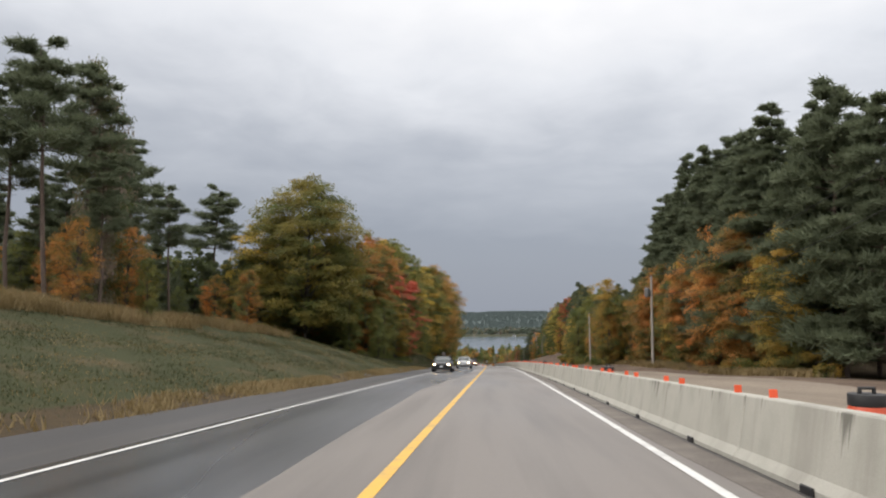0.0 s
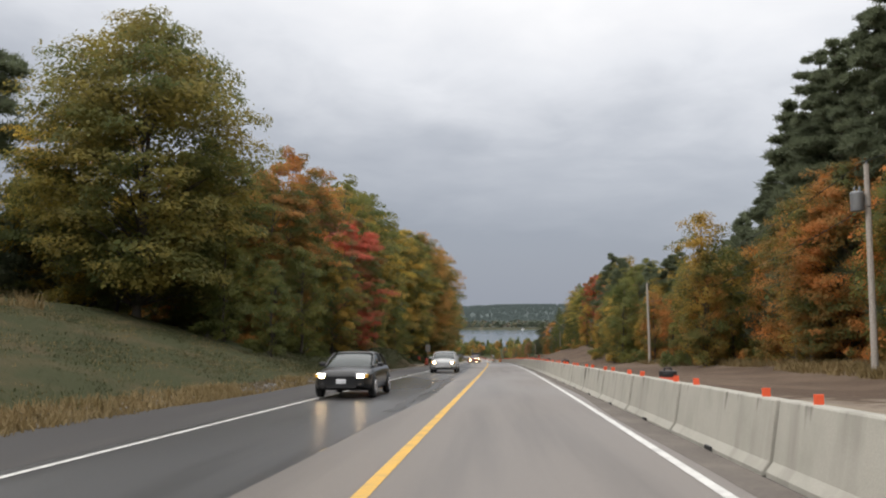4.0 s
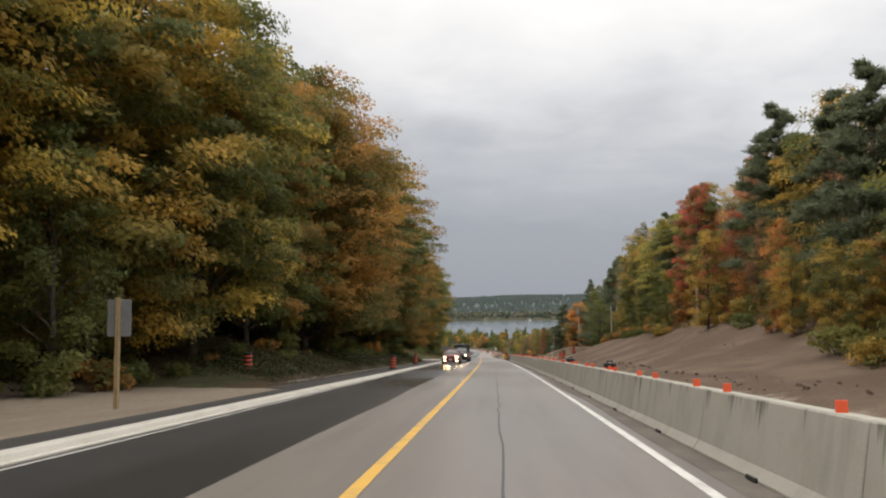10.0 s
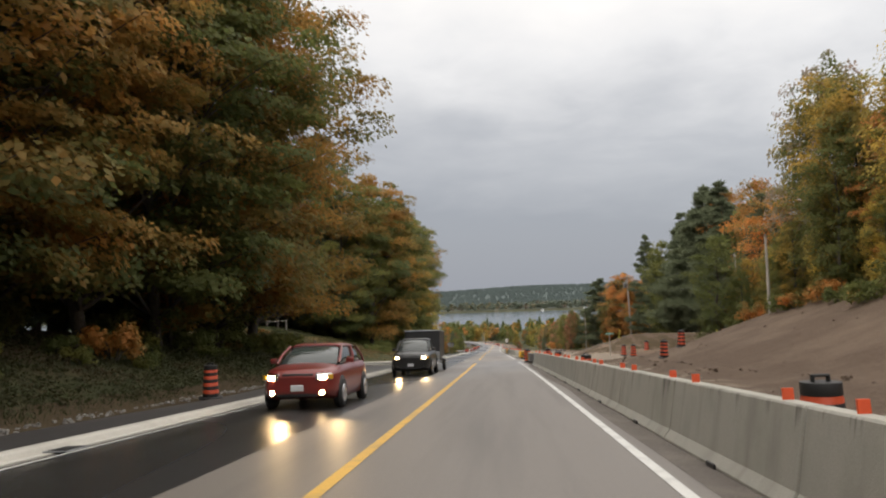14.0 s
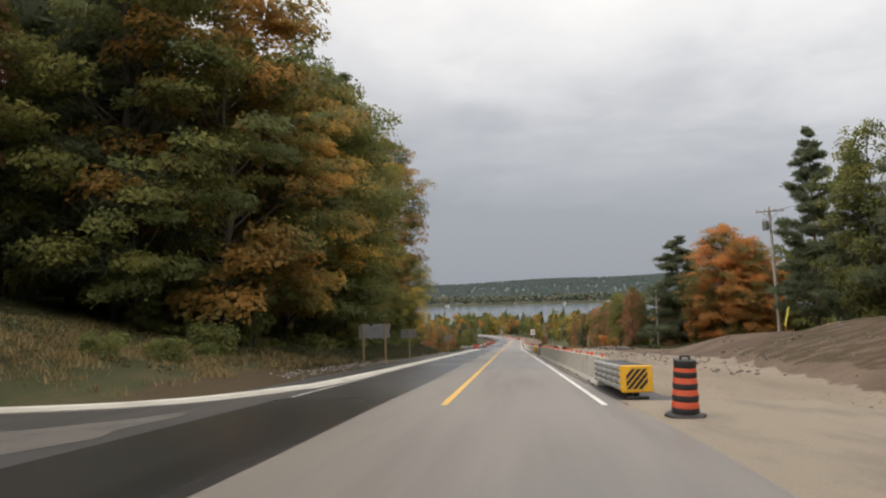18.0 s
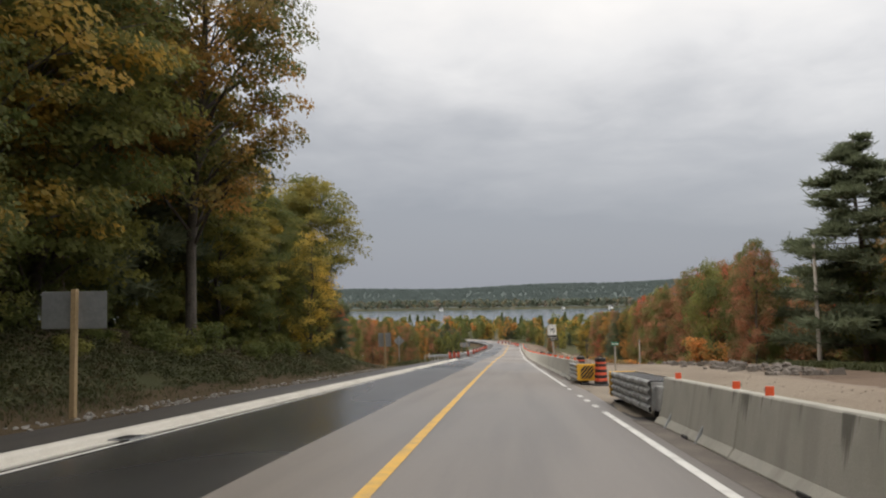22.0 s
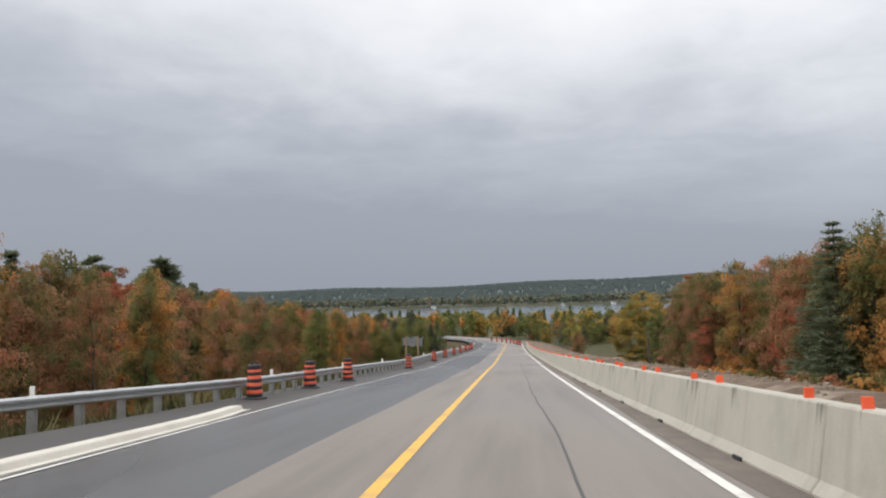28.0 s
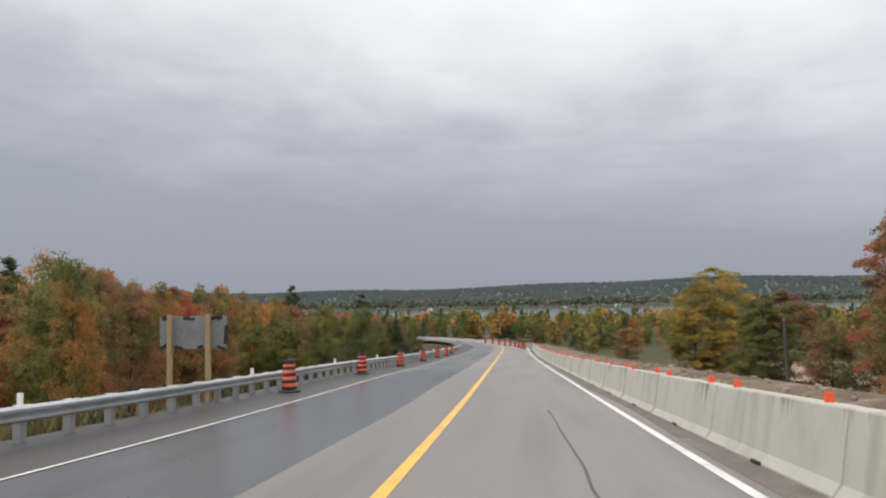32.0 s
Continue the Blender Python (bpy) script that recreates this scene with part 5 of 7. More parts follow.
def barrier(s, u):
    root = thing("concrete_barrier", "precast concrete road barrier with orange reflectors on top", "barrier", "barriers along the lane", m=stand(s, u, -0.03, level=False))
    part("body", B_BODY, None, root)
    part("drain_slot", B_SLOT, None, root)
    for y in (0.62, SEG - 0.75):
        part("reflector", B_TAG, None, root, "orange reflector", m=pose(float(rng.normal(0, 0.02)), y, 0, 0, float(rng.normal(0, 3)), 90 + float(rng.normal(0, 7))))
    return root


def lane_edge(s):
    """Where the barrier's middle stands."""
    return 4.66 - 0.26 * float(smooth(28, 76, s))


for k in range(-10, 49):
    barrier(226.5 - SEG * (49 - k), lane_edge(226.5 - SEG * (49 - k)))
for k in range(10):
    barrier(255.55 + SEG * k, 4.4)
s = 317.6
while s < 512:
    barrier(s, 4.4)
    s += SEG


# ---- the lake and the far country ----
def lake():
    m, n, l, p = material("lake_water", 0.12, 0, 0.5)
    f = grain(n, l, 0.25, 5, 0.6, 0.3, 0.7, (1, 0.3, 1))
    l.new(mixed(n, l, f, (0.10, 0.13, 0.16), (0.13, 0.16, 0.19)), p.inputs["Base Color"])
    bump(n, l, p, f, 0.5, 0.2)
    xs = np.linspace(-1800, 1900, 30)
    verts = [(x, 860, LAKE_Z) for x in xs] + [(x, 1540, LAKE_Z) for x in xs]
    faces = [(i, i + 1, 31 + i, 30 + i) for i in range(29)]
    tagged(new("lake_water", mesh_of("lake_water", verts, faces, m)), "grey lake under an overcast sky", "lake", "", "structure")


lake()


def far_wood(name, label, xs, ys, hs, colors, clumps, leaf, seed, mat, offset_z=None):
    """Many distant trees as loose leaf clumps, joined by colour."""
    r = np.random.default_rng(seed)
    zs = ground_z(xs, ys) if offset_z is None else offset_z
    pick = r.integers(len(colors), size=len(xs))
    for ci, col in enumerate(colors):
        sel = np.where(pick == ci)[0]
        n = len(sel) * clumps
        if not n:
            continue
        cxs, cys, ch, czs = (np.repeat(v[sel], clumps) for v in (xs, ys, hs, zs))
        slim = np.repeat(r.uniform(0.7, 1.25, len(sel)), clumps)
        if col == "dark" or "hill" in name:
            k, w = r.random(n), r.random(n) * 6.283
            env = ch * 0.24 * slim * (1.03 - k)
            q = env * np.sqrt(r.random(n))
            p = np.stack([cxs + np.cos(w) * q, cys + np.sin(w) * q, czs + ch * (0.08 + 0.92 * k)], -1)
            calm = 0.45 if "hill" in name else 1.0
            nrm = np.stack([np.cos(w) * calm, np.sin(w) * calm - (1.6 if calm < 1 else 0.0), 0.6 + 0.5 * (calm < 1) + 0 * w], -1) + r.normal(0, 0.5 * calm, (n, 3))
            lobe = r.random(n)
        else:
            # each crown is a handful of rounded lobes
            lobes = 7
            la, lq = r.random((len(sel), lobes)) * 6.283, np.sqrt(r.random((len(sel), lobes)))
            lz = r.uniform(0.28, 0.82, (len(sel), lobes))
            lq = lq * 0.24 * np.sqrt(np.clip(1 - (lz - 0.45) ** 2 * 4, 0.15, 1))
            who, which = np.repeat(np.arange(len(sel)), clumps), r.integers(lobes, size=n)
            d = r.normal(size=(n, 3)); d[:, 2] += 0.3
            d /= np.linalg.norm(d, axis=1)[:, None]
            R = 0.17 * ch * slim * r.uniform(0.75, 1.05, n)
            p = np.stack([cxs + np.cos(la[who, which]) * lq[who, which] * ch * slim + d[:, 0] * R, cys + np.sin(la[who, which]) * lq[who, which] * ch * slim + d[:, 1] * R, czs + lz[who, which] * ch + d[:, 2] * R], -1)
            nrm = d + np.array([0, 0, 0.4]) + r.normal(0, 0.4, (n, 3))
            lobe = r.random((len(sel), lobes))[who, which]
        nrm /= np.linalg.norm(nrm, axis=1)[:, None]
        t = np.cross(nrm, r.normal(size=(n, 3))); t /= np.linalg.norm(t, axis=1)[:, None]
        b = np.cross(nrm, t)
        sz = leaf * r.uniform(0.6, 1.3, (n, 1)) * (ch / np.mean(hs))[:, None]
        quad = np.stack([p + t * sz * 1.2, p - t * sz * 0.6 + b * sz * 0.95, p - t * sz * 0.6 - b * sz * 0.95], 1)
        ob = new(name, flakes_mesh(name, quad, mat, lobe))
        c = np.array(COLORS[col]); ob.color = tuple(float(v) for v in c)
        tagged(ob, label + ", " + LOOKS[col], "woods", "", "stuff")


def scatter(n, x0, x1, y0, y1, h0, h1, seed):
    r = np.random.default_rng(seed)
    return r.uniform(x0, x1, n), r.uniform(y0, y1, n), r.uniform(h0, h1, n)


def keep(v, cond):
    return tuple(a[cond] for a in v)


v = scatter(800, -330, 360, 470, 700, 8, 12, 5)
u = v[0] - cx(np.minimum(v[1], 560))
clear = (np.abs(u) > 60) | (v[1] > 625)
clear &= ~((v[1] > 465) & (v[1] < 600) & (u > -5) & (u < 80))
clear &= ~((v[1] < 640) & (u < -10) & (u > -150) & (np.abs(v[1] - 560 - 0.25 * (-u)) < 16))
far_wood("valley_woods", "autumn woods in the valley", *keep(v, clear), ["green", "olive", "amber", "gold", "dark", "orange"], 120, 0.62, 6, M_LEAF)
v = scatter(520, -260, 240, -30, 340, 13, 19, 25)
far_wood("side_woods", "woods behind the roadside trees", *keep(v, (v[0] < -66) | (v[0] > 48)), ["green", "olive", "amber", "green", "dark"], 90, 0.75, 26, M_LEAF)
far_r = np.random.default_rng(15)
for n_, x0, x1, y0, y1 in ((95, 4, 150, 588, 668), (55, -115, 6, 632, 690)):
    for _ in range(n_):
        kind = ("back_maple", "back_maple", "young_tree", "back_maple", "white_pine", "thicket_tree")[int(far_r.integers(6))]
        big = float(far_r.uniform(0.42, 0.82)) * {"young_tree": 1.1, "thicket_tree": 1.0}.get(kind, 0.85)
        plant(kind, float(far_r.uniform(y0, y1)), float(far_r.uniform(x0, x1) - cx(560)), big, "dark" if kind == "white_pine" else ("green", "olive", "gold", "amber", "gold", "lime", "russet")[int(far_r.integers(7))], "beyond the pale field", float(far_r.uniform(1.0, 1.35)))
v = scatter(1000, -520, 560, 690, 868, 6, 11, 7)
far_wood("lakeside_woods", "autumn woods on the near lake shore", *v, ["green", "olive", "amber", "gold", "dark", "green"], 110, 0.7, 8, M_LEAF)
# the haze on shore and hill woods lies in their leaf colours
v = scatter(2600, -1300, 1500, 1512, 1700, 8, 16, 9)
far_wood("shore_woods", "autumn woods on the far shore", *v, ["far_green", "far_gold", "far_rust", "far_green", "far_green"], 34, 1.7, 10, M_HAZED_FARLEAF)
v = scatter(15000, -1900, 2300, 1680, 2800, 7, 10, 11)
far_wood("hill_woods", "woods on the far hills", *v, ["hazy"], 24, 2.1, 12, M_HAZED_HILLLEAF)


# ---- a few houses on the far shore and signs at the bend ----
def house(x, y, w, d, h, paint_m, label):
    z = float(ground_z(x, y))
    root = thing("house", label, "house", "lakeside houses", m=pose(x, y, z, 0, 0, 12 * math.sin(x)))
    wall = part("wall", box(w, d, h + 1.0, Matrix.Translation((0, 0, -1.0))), paint_m, root)
    part("roof", extrude([(-w / 2 - 0.4, h - 0.1), (w / 2 + 0.4, h - 0.1), (0, h + w * 0.32)], -d / 2 - 0.4, d / 2 + 0.4), M_SIGNBACK, root)
    part("door", box(1.0, 0.1, 2.1, Matrix.Translation((-w * 0.2, -d / 2 - 0.02, 0))), M_BLACK, root)
    for k in (-1, 1):
        wd_ = part("window", box(1.3, 0.1, 1.2, Matrix.Translation((w * 0.22 + k * 1.1, -d / 2 - 0.02, 1.0))), M_WHITE, root)
        part("pane", box(1.1, 0.04, 1.0, Matrix.Translation((w * 0.22 + k * 1.1, -d / 2 - 0.08, 1.1))), M_BLACK, wd_)


for i, x in enumerate((-128, 74, 152, 395)):
    house(x, 1503 + 4 * math.sin(x), 5 + 1 * math.sin(x * 2), 5, 2.6, M_WHITE, "small white cottage on the far lake shore")


# ---- kerbs, side road, site entrances ----
def curve_points(pts, step=0.6):
    """A smooth line through plan points (s, u)."""
    P = np.array(pts, float)
    Q = np.vstack([2 * P[0] - P[1], P, 2 * P[-1] - P[-2]])
    out = []
    for i in range(1, len(Q) - 2):
        n = max(2, int(np.linalg.norm(Q[i + 1] - Q[i]) / step))
        for k in range(n):
            t = k / n
            out.append(0.5 * (2 * Q[i] + (Q[i + 1] - Q[i - 1]) * t + (2 * Q[i - 1] - 5 * Q[i] + 4 * Q[i + 1] - Q[i + 2]) * t * t + (3 * Q[i] - Q[i - 1] - 3 * Q[i + 1] + Q[i + 2]) * t ** 3))
    out.append(P[-1])
    return np.array(out)


KERB = [(0.16, -0.12), (0.16, 0.012), (-0.02, 0.004), (-0.06, 0.08), (-0.09, 0.10), (-0.31, 0.10), (-0.34, 0.085), (-0.34, -0.12)]


def kerb(pts, label, taper=False):
    """Kerb and gutter cast along a line; the gutter lies on the right of its way."""
    L = curve_points(pts)
    d = np.gradient(L, axis=0)
    d /= np.linalg.norm(d, axis=1)[:, None]
    verts, faces, k = [], [], len(KERB)
    for i, ((s, u), (ds, du)) in enumerate(zip(L, d)):
        low = min(1.0, 0.15 + i / 12) if taper else 1.0
        for a, h in KERB:
            verts.append(at(s - a * du, u + a * ds, h * low if h > 0.02 else h))
    for i in range(len(L) - 1):
        for j in range(k):
            a, b = i * k + j, i * k + (j + 1) % k
            faces.append((a, b, b + k, a + k))
    faces.append(tuple(range(k))[::-1]); faces.append(tuple(range((len(L) - 1) * k, len(L) * k)))
    root = tagged(new("kerb", mesh_of("kerb", verts, faces, M_CURB)), label, "kerb", "", "structure")
    return root


KU = -4.66
kerb([(119.5, KU), (150, KU), (190, KU), (226, KU), (231.8, KU), (233.9, -5.3), (235.2, -7.6), (237.2, -13), (239.5, -21), (242.5, -34)], "new pale concrete kerb and gutter turning into a side road", True)
kerb([(252, -40), (249.6, -22), (248.0, -13.5), (248.4, -9.6), (250.4, -6.7), (255, -5.2), (262, KU), (300, KU), (340, KU), (370, KU), (376.3, KU - 0.3)], "new pale concrete kerb and gutter beside the dark lane")
for s in (186.5, 224.5, 334.0, 297.0):
    g = thing("drain_grate", "dark iron storm drain grate set in the kerb", "drain", "drain grates", m=stand(s, -4.5, 0.012, level=False))
    part("frame", box(0.36, 0.62, 0.02, None, 0.004), M_SIGNBACK, g)
    for k in range(6):
        part("slot", box(0.28, 0.035, 0.006, Matrix.Translation((0, -0.225 + 0.09 * k, 0.02))), M_BLACK, g)


def plan_patch(name, pts, lift, mat, label, category="road"):
    """A flat patch of paving between plan points."""
    n = 24
    A, B = np.array(pts[0], float), np.array(pts[1], float)
    ta = np.linspace(0, 1, n)
    ea = np.stack([np.interp(ta, np.linspace(0, 1, len(A)), A[:, i]) for i in range(2)], -1)
    eb = np.stack([np.interp(ta, np.linspace(0, 1, len(B)), B[:, i]) for i in range(2)], -1)
    ea[:, 1] += 0.1 * np.sin(ea[:, 0] * 2.3) + 0.07 * np.sin(ea[:, 0] * 5.1 + 1)
    m = 8
    verts = [at(*(ea[i] + (eb[i] - ea[i]) * j / m), lift) for i in range(n) for j in range(m + 1)]
    faces = [(i * (m + 1) + j, (i + 1) * (m + 1) + j, (i + 1) * (m + 1) + j + 1, i * (m + 1) + j + 1) for i in range(n - 1) for j in range(m)]
    return tagged(new(name, mesh_of(name, verts, faces, mat)), label, category, "", "structure")


plan_patch("side_road", ([(231.5, -4.3), (232.6, -5.6), (234, -8), (239, -21), (242.5, -34), (243, -42)], [(256, -4.3), (251, -6.4), (248.6, -9.8), (249.8, -22), (252, -38), (253, -42)]), -0.016, M_SHOULDER, "asphalt side road joining the highway between kerbs")
plan_patch("side_apron", ([(222, -5.25), (231.2, -5.25), (233.2, -6.1), (234.6, -8.5), (236.4, -13), (238.6, -21)], [(222, -8.4), (225, -9.2), (228, -10.8), (229.5, -13), (231, -17), (233, -23)]), -0.02, M_SHOULDER, "rough dark asphalt inside the kerb of the side road")
M_DUST = surface("dusty_asphalt", (0.105, 0.094, 0.084), (0.075, 0.067, 0.06), (0.045, 0.041, 0.039), 0.85, 0, 30.0, 1.6, 0.2, 0.006, (1.0, 1.0, 1))
plan_patch("side_road_dust", ([(247.8, -5.2), (244, -5.0), (240.5, -5.3), (238.5, -6.3), (238.6, -9), (240.5, -14), (242.5, -20)], [(248.0, -5.5), (246.6, -6.0), (245.0, -6.9), (244.2, -8.2), (243.6, -10.5), (243.9, -14.5), (244.8, -20)]), -0.006, M_DUST, "pale dusty gravel tracked over the side road", "gravel")
plan_patch("site_entrance", ([(227, 3.9), (231, 3.92), (246, 3.92), (250, 3.9)], [(229, 16), (231, 17), (246, 17), (248, 16)]), -0.012, M_GRAVEL, "packed pale gravel of the site entrance", "gravel")
plan_patch("site_entrance_lower", ([(301, 3.9), (305, 3.92), (313, 3.92), (317, 3.9)], [(300, 15), (304, 16), (313, 16), (320, 15)]), -0.012, M_GRAVEL, "packed pale gravel of the lower site entrance", "gravel")


def lathe(profile_rz, seg=20):
    bm = bmesh.new()
    rings = []
    for r_, z in profile_rz:
        rings.append([bm.verts.new((r_ * math.cos(2 * math.pi * k / seg), r_ * math.sin(2 * math.pi * k / seg), z)) for k in range(seg)])
    for a, b in zip(rings, rings[1:]):
        for k in range(seg):
            bm.faces.new((a[k], a[(k + 1) % seg], b[(k + 1) % seg], b[k]))
    bm.faces.new(rings[0][::-1]); bm.faces.new(rings[-1])
    for f in bm.faces:
        f.smooth = len(f.verts) == 4
    return bm


def to_mesh(bm, name, mat):
    me = bpy.data.meshes.new(name)
    bm.to_mesh(me); bm.free()
    me.materials.append(mat)
    return me


# ---- construction drums ----
D_BODY = to_mesh(lathe([(0.235, 0.03), (0.235, 0.22), (0.222, 0.24), (0.222, 0.43), (0.21, 0.45), (0.21, 0.63), (0.198, 0.65), (0.198, 0.83), (0.188, 0.85), (0.185, 0.95), (0.165, 0.985)]), "body", M_DRUMRED)
D_BANDS = [to_mesh(lathe([(r_ + 0.001, z0), (r_ + 0.004, z0 + 0.006), (r_ + 0.004, z1 - 0.006), (r_ + 0.001, z1)]), "band", M_BLACK) for r_, z0, z1 in ((0.232, 0.06, 0.17), (0.221, 0.275, 0.385), (0.209, 0.485, 0.59), (0.197, 0.69, 0.79), (0.189, 0.862, 0.99))]
D_FOOT = to_mesh(lathe([(0.36, 0.0), (0.37, 0.02), (0.35, 0.045), (0.27, 0.06), (0.24, 0.075)], 8), "base", M_BLACK)


def drum_handle():
    bm = bmesh.new()
    for m in (box(0.03, 0.05, 0.075, Matrix.Translation((-0.075, 0, 0.97)), 0.006), box(0.03, 0.05, 0.075, Matrix.Translation((0.075, 0, 0.97)), 0.006), box(0.18, 0.05, 0.03, Matrix.Translation((0, 0, 1.035)), 0.008)):
        me = bpy.data.meshes.new("t"); m.to_mesh(me); m.free()
        bm.from_mesh(me); bpy.data.meshes.remove(me)
    return bm


D_HANDLE = to_mesh(drum_handle(), "handle", M_BLACK)


def drum(s, u, h=0.0, where="beside the lane", lean=0.0, spin=0.0):
    root = thing("construction_drum", "orange and black striped construction drum " + where, "traffic drum", "construction drums", m=stand(s, u, h, spin) @ pose(0, 0, 0, lean, lean * 0.6, 0))
    part("body", D_BODY, None, root)
    for b in D_BANDS:
        part("band", b, None, root, "black reflective band")
    part("base", D_FOOT, None, root, "black rubber base")
    part("handle", D_HANDLE, None, root)
    return root


def drum_on_ground(s, u, where, lean=0.0):
    drum(s, u, float(profile(s, u)), where, lean)


for i, s in enumerate((8.2, 26.8, 58.0, 83.3, 98.5, 115.6, 142.4, 154.5, 183.7, 203.5, 216.0, 280.5, 290.5, 322.1, 348.4, 364.0)):
    drum(s, lane_edge(s) + 0.62, -0.06, "behind the concrete barrier", 1.5 * math.sin(i * 2.1))
drum(130.4, -7.35, 0.02, "by the sandy driveway"); drum(154.0, -10.6, 0.32, "by the sandy driveway", 3)
drum(173.4, -6.1, 0.0, "behind the kerb"); drum(197.6, -6.85, 0.0, "behind the kerb", 2)
drum(233.3, 4.15, 0.0, "at the barrier's end"); drum(236.2, 5.9, 0.0, "behind the crash cushion", 2); drum(246.3, 4.6, 0.0, "at the site entrance", 2)
for s, u in ((218.6, 11.2), (221.9, 13.0), (236.0, 12.7), (239.1, 17.2), (244.4, 13.4), (247, 16.0)):
    drum_on_ground(s, u, "in the dug yard", 2)
drum(313.1, 4.85, 0.0, "at the lower site entrance")
for s, u in ((380.2, -6.1), (385.8, -6.0), (391.6, -5.9), (409.5, -5.75), (425.8, -5.75), (437.3, -5.8), (449.0, -5.75), (461, -5.75), (472, -5.7), (481, -5.7), (488, -5.7)):
    drum(s, u, 0.0, "in front of the guide rail", 1.5 * math.sin(s))
for k in range(9):
    s = 512 + 3.2 * k
    drum(s, 3.0 - 0.2 * k - 0.03 * k * k, 0.0, "across the closed lane", 1.5 * math.sin(k * 2))


# ---- crash cushions at the barrier ends ----
QUAD = [(0.05 * x, 0.155 * k + z) for k in range(4) for x, z in ((0, 0.0), (1, 0.045), (1, 0.1), (0, 0.14))]
M_OLDGALV = surface("weathered_galvanised_steel", (0.44, 0.445, 0.44), (0.33, 0.33, 0.325), (0.15, 0.14, 0.125), 0.55, 0.45, 9.0, 2.6, 0.12, 0.004)


def beam_panel(length, sign):
    front = [(sign * x, z) for x, z in QUAD]
    back = [(sign * (x - 0.012), z) for x, z in QUAD][::-1]
    return extrude(front + back, 0, length)


def cushion(s, direction, bays=4):
    """A steel crash cushion with a striped yellow nose; it points along the road (1) or back (-1)."""
    root = thing("crash_cushion", "galvanised steel crash cushion with a yellow striped nose", "crash cushion", "crash cushions", m=stand(s, 4.42, 0, 0 if direction > 0 else 180, level=False))
    bolt = to_mesh(box(0.03, 0.06, 0.03, None, 0.006), "bolt", M_OLDGALV)
    panels = {sgn: to_mesh(beam_panel(1.2, sgn), "beam_panel", M_OLDGALV) for sgn in (-1, 1)}
    for sgn in (-1, 1):
        for k in range(bays):
            # each panel laps over the next one and stands a little out at its end
            pan = part("beam_panel", panels[sgn], None, root, "", pose(sgn * (0.335 - 0.004 * k), 0.02 + 1.0 * k, 0.15 + 0.006 * math.sin(k * 2.2), 0, 0, sgn * 1.6))
            for z in (0.072, 0.227, 0.382, 0.537):
                part("bolt", bolt, None, pan, "", pose(sgn * 0.055, 1.12, z))
    for k in range(bays + 1):
        part("diaphragm", box(0.60, 0.04, 0.52, Matrix.Translation((0, 0.1 + 1.0 * k, 0.2)), 0.006), M_OLDGALV, root)
        part("foot", box(0.12, 0.08, 0.22, Matrix.Translation((0, 0.1 + 1.0 * k, 0.0)), 0.006), M_BLACK, root)
    for k in range(bays):
        part("cover", box(0.54, 0.94, 0.03, Matrix.Translation((0, 0.62 + 1.0 * k, 0.715)), 0.01, 2), M_BLACK, root, "black rubber top cover")
    part("rear_bracket", box(0.5, 0.3, 0.46, Matrix.Translation((0, -0.12, 0.2)), 0.03, 2), M_OLDGALV, root)
    nose = part("nose", box(0.72, 0.14, 0.62, Matrix.Translation((0, bays + 0.22, 0.14)), 0.035, 2), M_YELLOW, root, "yellow nose panel")
    for k in range(4):
        part("edge_wing", box(0.78, 0.05, 0.055, Matrix.Translation((0, bays + 0.15, 0.2 + 0.15 * k)), 0.015), M_YELLOW, nose)
    for k in range(5):
        x = -0.26 + 0.13 * k
        bm = bmesh.new()
        lo, hi = 0.22, 0.68
        f = lambda xx, off: lo + (xx - (x - 0.2) - off) * (hi - lo) / 0.40
        xs_ = np.linspace(-0.24, 0.24, 25)
        top = [(xx, min(hi, max(lo, f(xx, -0.045)))) for xx in xs_]
        bot = [(xx, min(hi, max(lo, f(xx, 0.045)))) for xx in xs_]
        cols = [(xx, b[1], t_[1]) for xx, t_, b in zip(xs_, top, bot)]
        for (xa, ba, ta_), (xb, bb, tb) in zip(cols, cols[1:]):
            if ta_ - ba > 1e-4 or tb - bb > 1e-4:
                vs = [bm.verts.new((-v[0], bays + 0.2945, v[1])) for v in ((xa, ba), (xb, bb), (xb, tb), (xa, ta_))]
                bm.faces.new(vs)
        bmesh.ops.remove_doubles(bm, verts=bm.verts[:], dist=1e-4)
        bmesh.ops.solidify(bm, geom=bm.faces[:], thickness=0.003)
        part("stripe", bm, M_INK, nose, "slanted black stripe")
    part("nose_foot", box(0.5, 0.3, 0.05, Matrix.Translation((0, bays + 0.2, 0.0)), 0.01), M_BLACK, root)
    return root


cushion(226.2, 1, 6)
cushion(255.4, -1, 5)
cushion(299.9, 1, 5)
cushion(316.9, -1, 3)
for s in (225.4, 223.3, 256.6, 258.6, 298.8, 296.8, 318.8, 320.6, 322.4):
    b = thing("anchor_bracket", "dark slanted steel anchor at the barrier's foot", "bracket", "barrier anchors", m=stand(s, 4.08, -0.02, level=False))
    part("plate", box(0.30, 0.10, 0.02, None, 0.004), M_BLACK, b)
    part("strut", box(0.07, 0.08, 0.34, pose(0.02, 0, 0, 0, 28, 0), 0.01), M_GALV, b)


# ---- guide rail on the left ----
W_BEAM = [(0.0, 0.0), (0.08, 0.043), (0.08, 0.085), (0.0, 0.123), (0.0, 0.14), (0.08, 0.178), (0.08, 0.22), (0.0, 0.263)]


def rail_u(s):
    return -6.35 - 1.55 * (1 - float(smooth(370, 383, s)))


